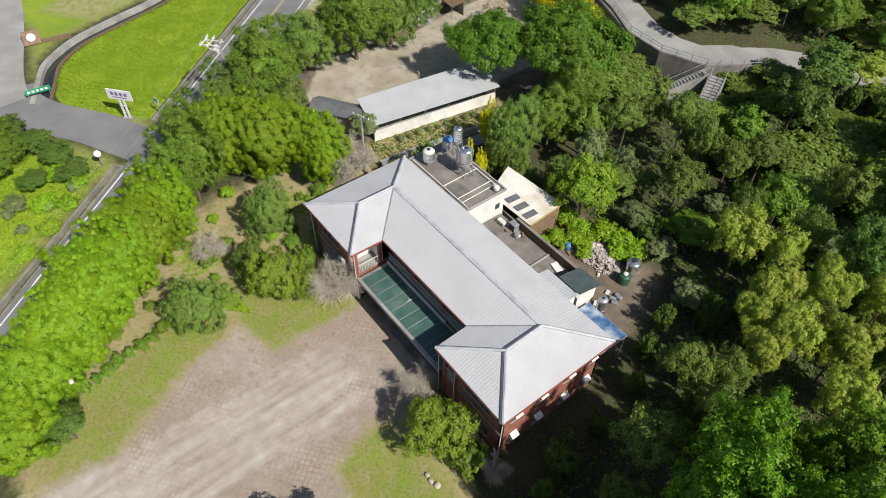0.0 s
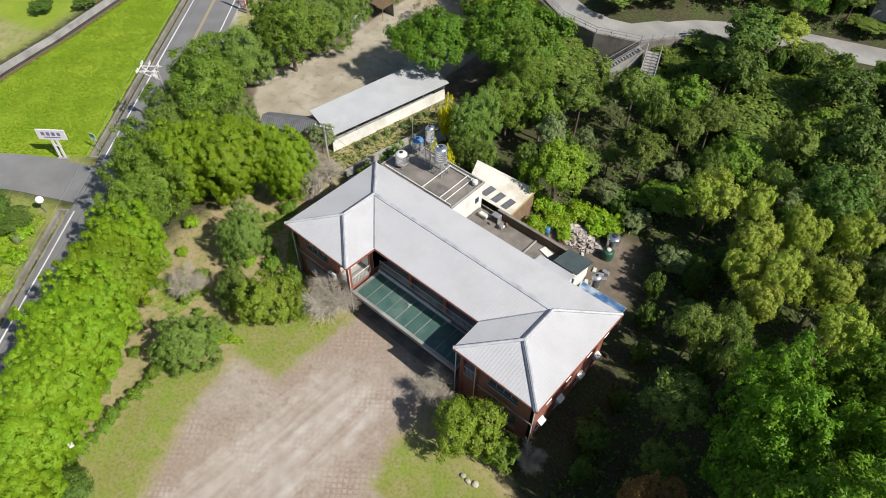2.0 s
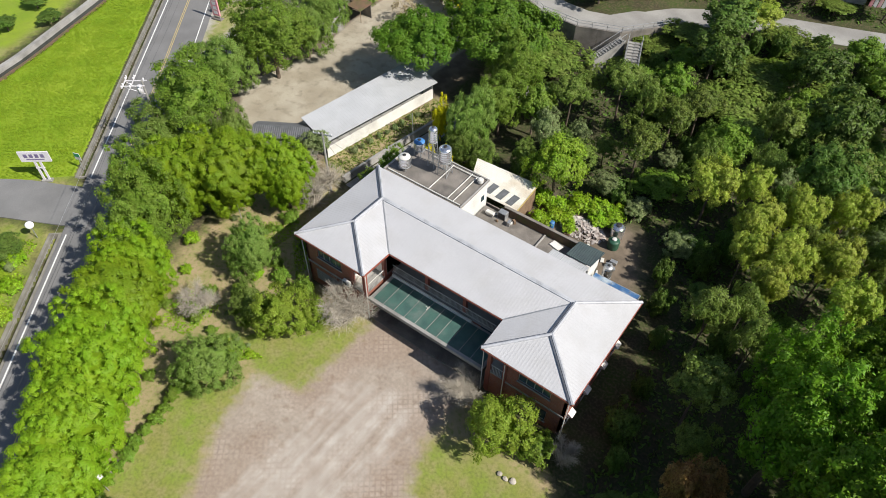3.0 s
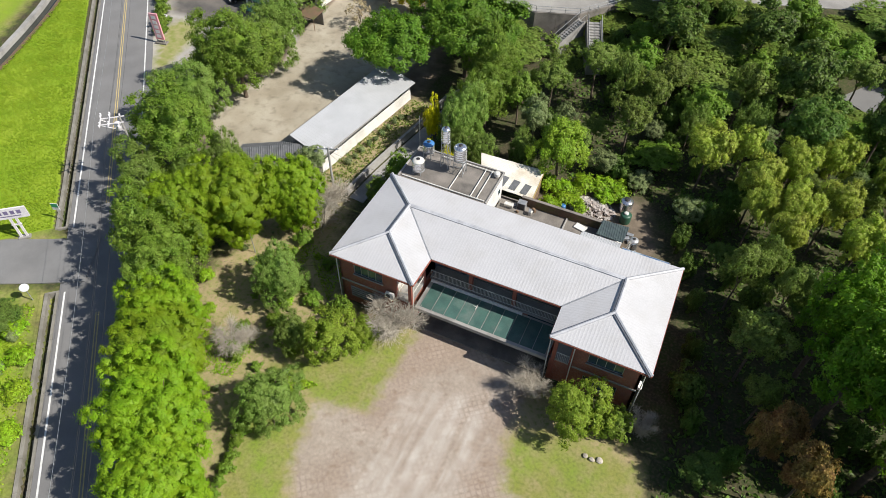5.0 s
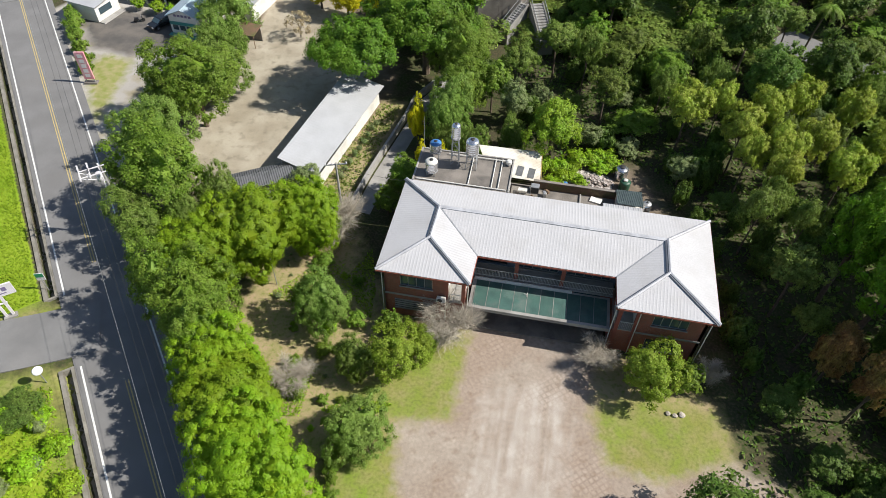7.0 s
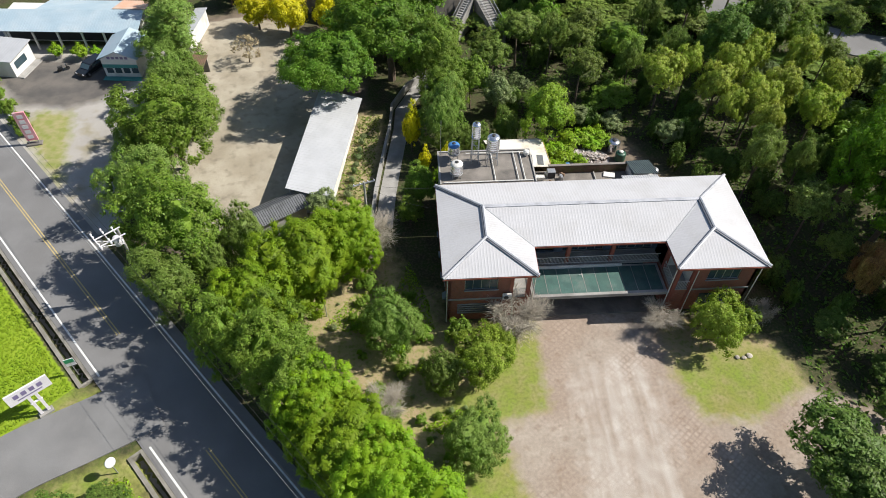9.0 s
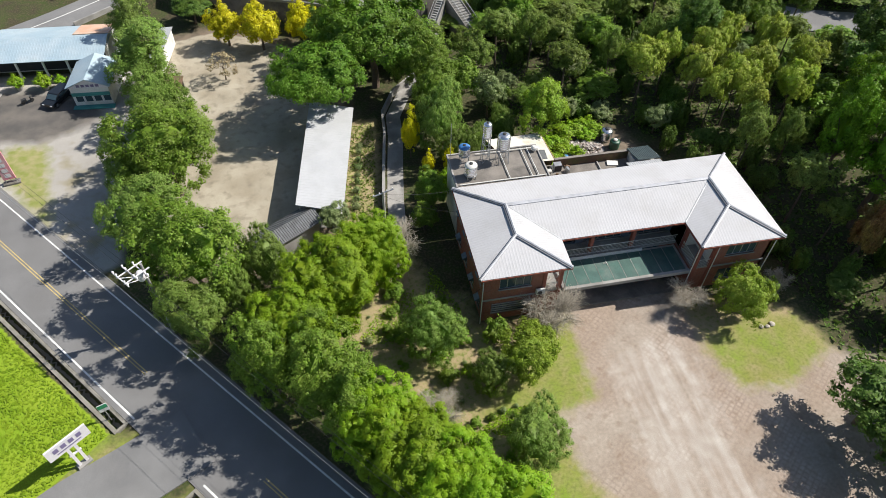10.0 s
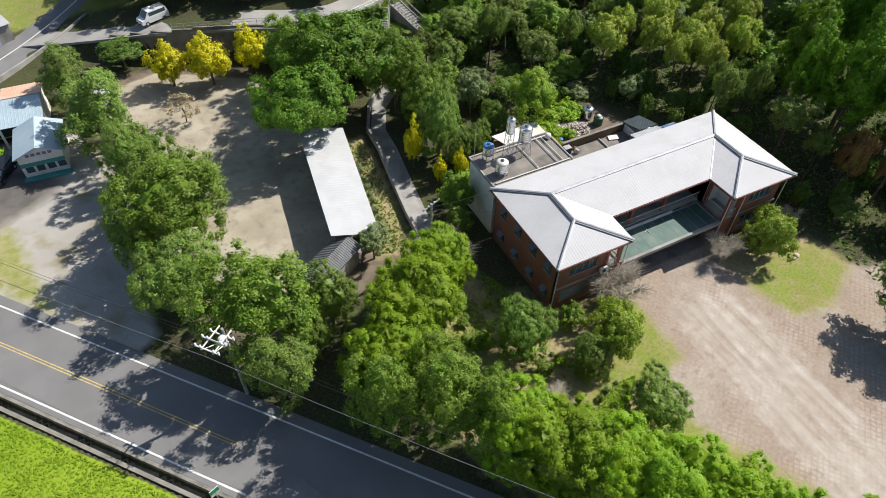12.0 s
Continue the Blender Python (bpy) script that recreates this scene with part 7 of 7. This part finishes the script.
# the wood: plants set at random, no two crowns too close, clear of buildings and roads
wood = random.Random(23)
CLEAR = [[(-8, -2), (33, -2), (33, 12), (31, 20), (26, 27), (14, 27), (14, 20), (-8, 20)], [(-60, -60), (33, -60), (35.0, -8), (35.2, 9), (33.0, 16), (20, 16), (-8, 46), (-13, 50), (-35, 68), (-120, 60)]]
KINDS = [("dark", 3.8, 8.6), ("dark2", 3.5, 9.4), ("olive", 3.7, 8.8), ("olive2", 4.1, 8.0), ("grey", 3.0, 7.6), ("mid2", 3.8, 7.8), ("vine", 3.6, 8.6)]
tries = 0
while tries < 9000 and len(PLANTED) < 440:
    tries += 1
    x, y = wood.uniform(-30, 84), wood.uniform(-34, 100)
    ax, ay = np.array(x), np.array(y)
    if max(inside(c, ax, ay) for c in CLEAR) > -1.0 or along(UPPER, ax, ay) < 5.0 or along(GARDEN, ax, ay) < 2.6 or math.hypot(x - 8.7, y - 50) < 5.0 or inside(LOT, ax, ay) > -2 or along(FAR_LANE, ax, ay) < 6.5:
        continue
    if x < -10 and y < 66 or x > 62 and y < 20 or x > 50 and y < -6:
        continue
    kind, r, h = wood.choices(KINDS, (4, 4, 4, 3, 2.5, 4, 0.4))[0]
    if x < 18 and kind in ("dark", "dark2"):
        kind = "far_mid" if x < 9 else "olive"
    r *= wood.uniform(0.8, 1.2)
    if any((x - px) ** 2 + (y - py) ** 2 < (0.54 * (r + pr)) ** 2 for px, py, pr in PLANTED):
        continue
    if 14 < x < 34 and y < 40:
        h *= 0.65
    if y > 46 or x > 56:
        kind = {"dark": "far_dark", "dark2": "far_dark", "mid2": "far_mid", "vine": "vine"}.get(kind, "far_olive")
    elif kind == "mid2":
        kind = wood.choice(("far_mid", "mid2"))
    near_lane = along(FAR_LANE, ax, ay) < 13 or along(UPPER, ax, ay) < 12 and x > 8
    plant(kind, x, y, r, h * (wood.uniform(0.55, 0.75) if near_lane else wood.uniform(0.95, 1.35)))
    PLANTED.append((x, y, r))

# a lower storey fills the gaps
low, tries = 0, 0
while low < 120 and tries < 9000:
    tries += 1
    x, y = wood.uniform(0, 62), wood.uniform(-20, 84)
    ax, ay = np.array(x), np.array(y)
    if max(inside(c, ax, ay) for c in CLEAR) > -2.0 or along(UPPER, ax, ay) < 5.5 or along(GARDEN, ax, ay) < 3.0 or math.hypot(x - 8.7, y - 50) < 5.0 or x < 34.5 and y < 20 or along(FAR_LANE, ax, ay) < 6.5:
        continue
    if min(math.hypot(x - px, y - py) / pr for px, py, pr in PLANTED) < 0.6:
        continue
    r = wood.uniform(2.0, 3.2)
    plant("understory", x, y, r, wood.uniform(3.2, 5.6))
    PLANTED.append((x, y, r * 0.8))
    low += 1

# a palm by the lane
palm = thing("palm_tree", (48.8, 57.6, 0.1), "slender palm with drooping fronds beside the lane", "palm tree")
bend = [Vector((0.25 * (i / 6) ** 2 * 4, 0, 8.2 * i / 6)) for i in range(7)]
tr = Shape()
for i, (p, q) in enumerate(zip(bend, bend[1:])):
    tr.tube(p, q, 0.17 - 0.012 * i, 0.16 - 0.012 * i, 8, False)
part("trunk", tr, "bark", palm)
fr = random.Random(3)
for i in range(14):
    a, lift = i * 2.4, fr.uniform(0.1, 0.9)
    pts = [bend[-1] + Vector((math.cos(a) * 2.3 * u, math.sin(a) * 2.3 * u, lift * 1.6 * u - 2.0 * u * u)) for u in (0, 0.25, 0.5, 0.75, 1.0)]
    fd = Shape()
    for p, q in zip(pts, pts[1:]):
        fd.tube(p, q, 0.025, 0.02, 4, False)
        for j in range(7):
            at = p.lerp(q, j / 7)
            d = (q - p).normalized()
            o = d.cross(Vector((0, 0, 1))).normalized()
            for sgn in (-1, 1):
                tip = at + o * sgn * 0.5 + d * 0.3 - Vector((0, 0, 0.18))
                fd.add([at - d * 0.03, at + d * 0.06, tip], [(0, 1, 2)])
    part("frond", fd, "leaf_mid", palm)

# garden shrubs
shr = random.Random(31)
made = 0
while made < 74:
    x, y = shr.uniform(-15, 4), shr.uniform(-26, 12)
    if inside(BED, np.array(x), np.array(y)) < 0.3:
        continue
    k = shr.choice(("shrub", "shrub", "shrubg", "shrubg", "shrubl"))
    r = 0.28 + 0.6 * shr.random() ** 1.6
    plant(k, x, y, r, r * shr.uniform(1.1, 1.7))
    made += 1


def scatter(name, label, poly, count, size, material, seed, zoff=0.0, up_bias=1.2, skip=(), category="plants"):
    """Low leaves strewn over a stretch of ground as one sheet of stuff."""
    g = np.random.default_rng(seed)
    px, py = np.array(poly).T
    x, y = g.uniform(px.min(), px.max(), count * 3), g.uniform(py.min(), py.max(), count * 3)
    ok = inside(poly, x, y) > 0.15
    for s in skip:
        ok &= along(s, x, y) > 4.2
    x, y = x[ok][:count], y[ok][:count]
    n = len(x)
    pos = np.stack([x, y, level(x, y) + zoff + size * g.random(n) * 0.8], -1)
    nrm = unit(g.normal(size=(n, 3)) + np.array([0, 0, up_bias]))
    t = unit(np.cross(nrm, g.normal(size=(n, 3))))
    b = np.cross(nrm, t)
    s = size * (0.5 + g.random((n, 1)))
    v = np.stack([pos - t * s, pos + b * s * 0.5 + nrm * s * 0.2, pos + t * s, pos - b * s * 0.5 + nrm * s * 0.2], 1).reshape(-1, 3)
    i = np.arange(n)[:, None] * 4
    f = np.concatenate([i + np.array([[0, 1, 2]]), i + np.array([[0, 2, 3]])])
    return tagged(new(name, mesh_of(name, v.tolist(), f.tolist(), material)), label, category, "", "stuff")


WOODS = [(34, -30), (90, -30), (95, 60), (40, 100), (0, 90), (9, 66), (6, 44), (12, 28), (26, 28), (33, 20)]
scatter("undergrowth", "dark leafy undergrowth on the woodland floor", WOODS, 42000, 0.24, "leaf_dark", 41, skip=(UPPER, FAR_LANE))
scatter("rice_plants", "dense bright green rice in the field", FIELD, 60000, 0.12, "rice", 42, 0.01, 8.0)
scatter("bank_weeds", "bright weeds on the roadside bank", BANK_NEAR, 22000, 0.13, "leaf_lime", 43, 0.0, 2.0)
scatter("bed_weeds", "low weeds and dry leaves in the garden beds", BED, 9000, 0.06, "leaf_garden", 44, -0.02)
for k, spot in enumerate(([(-12, 0), (-6, -1), (-5, 6), (-9, 4)], [(-9, -8), (-4, -7), (-4, -12), (-8, -13)], [(0, -9), (4, -9), (1, -12), (-3, -11)], [(-3, 9), (-1, 3), (-0.5, -1), (-5, 3)])):
    scatter("grass_patch", "patch of lush green grass in a bed", spot, 1500, 0.1, "leaf_lime", 60 + k, 0.0)
scatter("wall_weeds", "weeds along the garden wall", [(-12.2, 15), (-7.4, 14), (-5.6, 34), (-8.6, 34)], 1500, 0.16, "leaf_olive", 45)
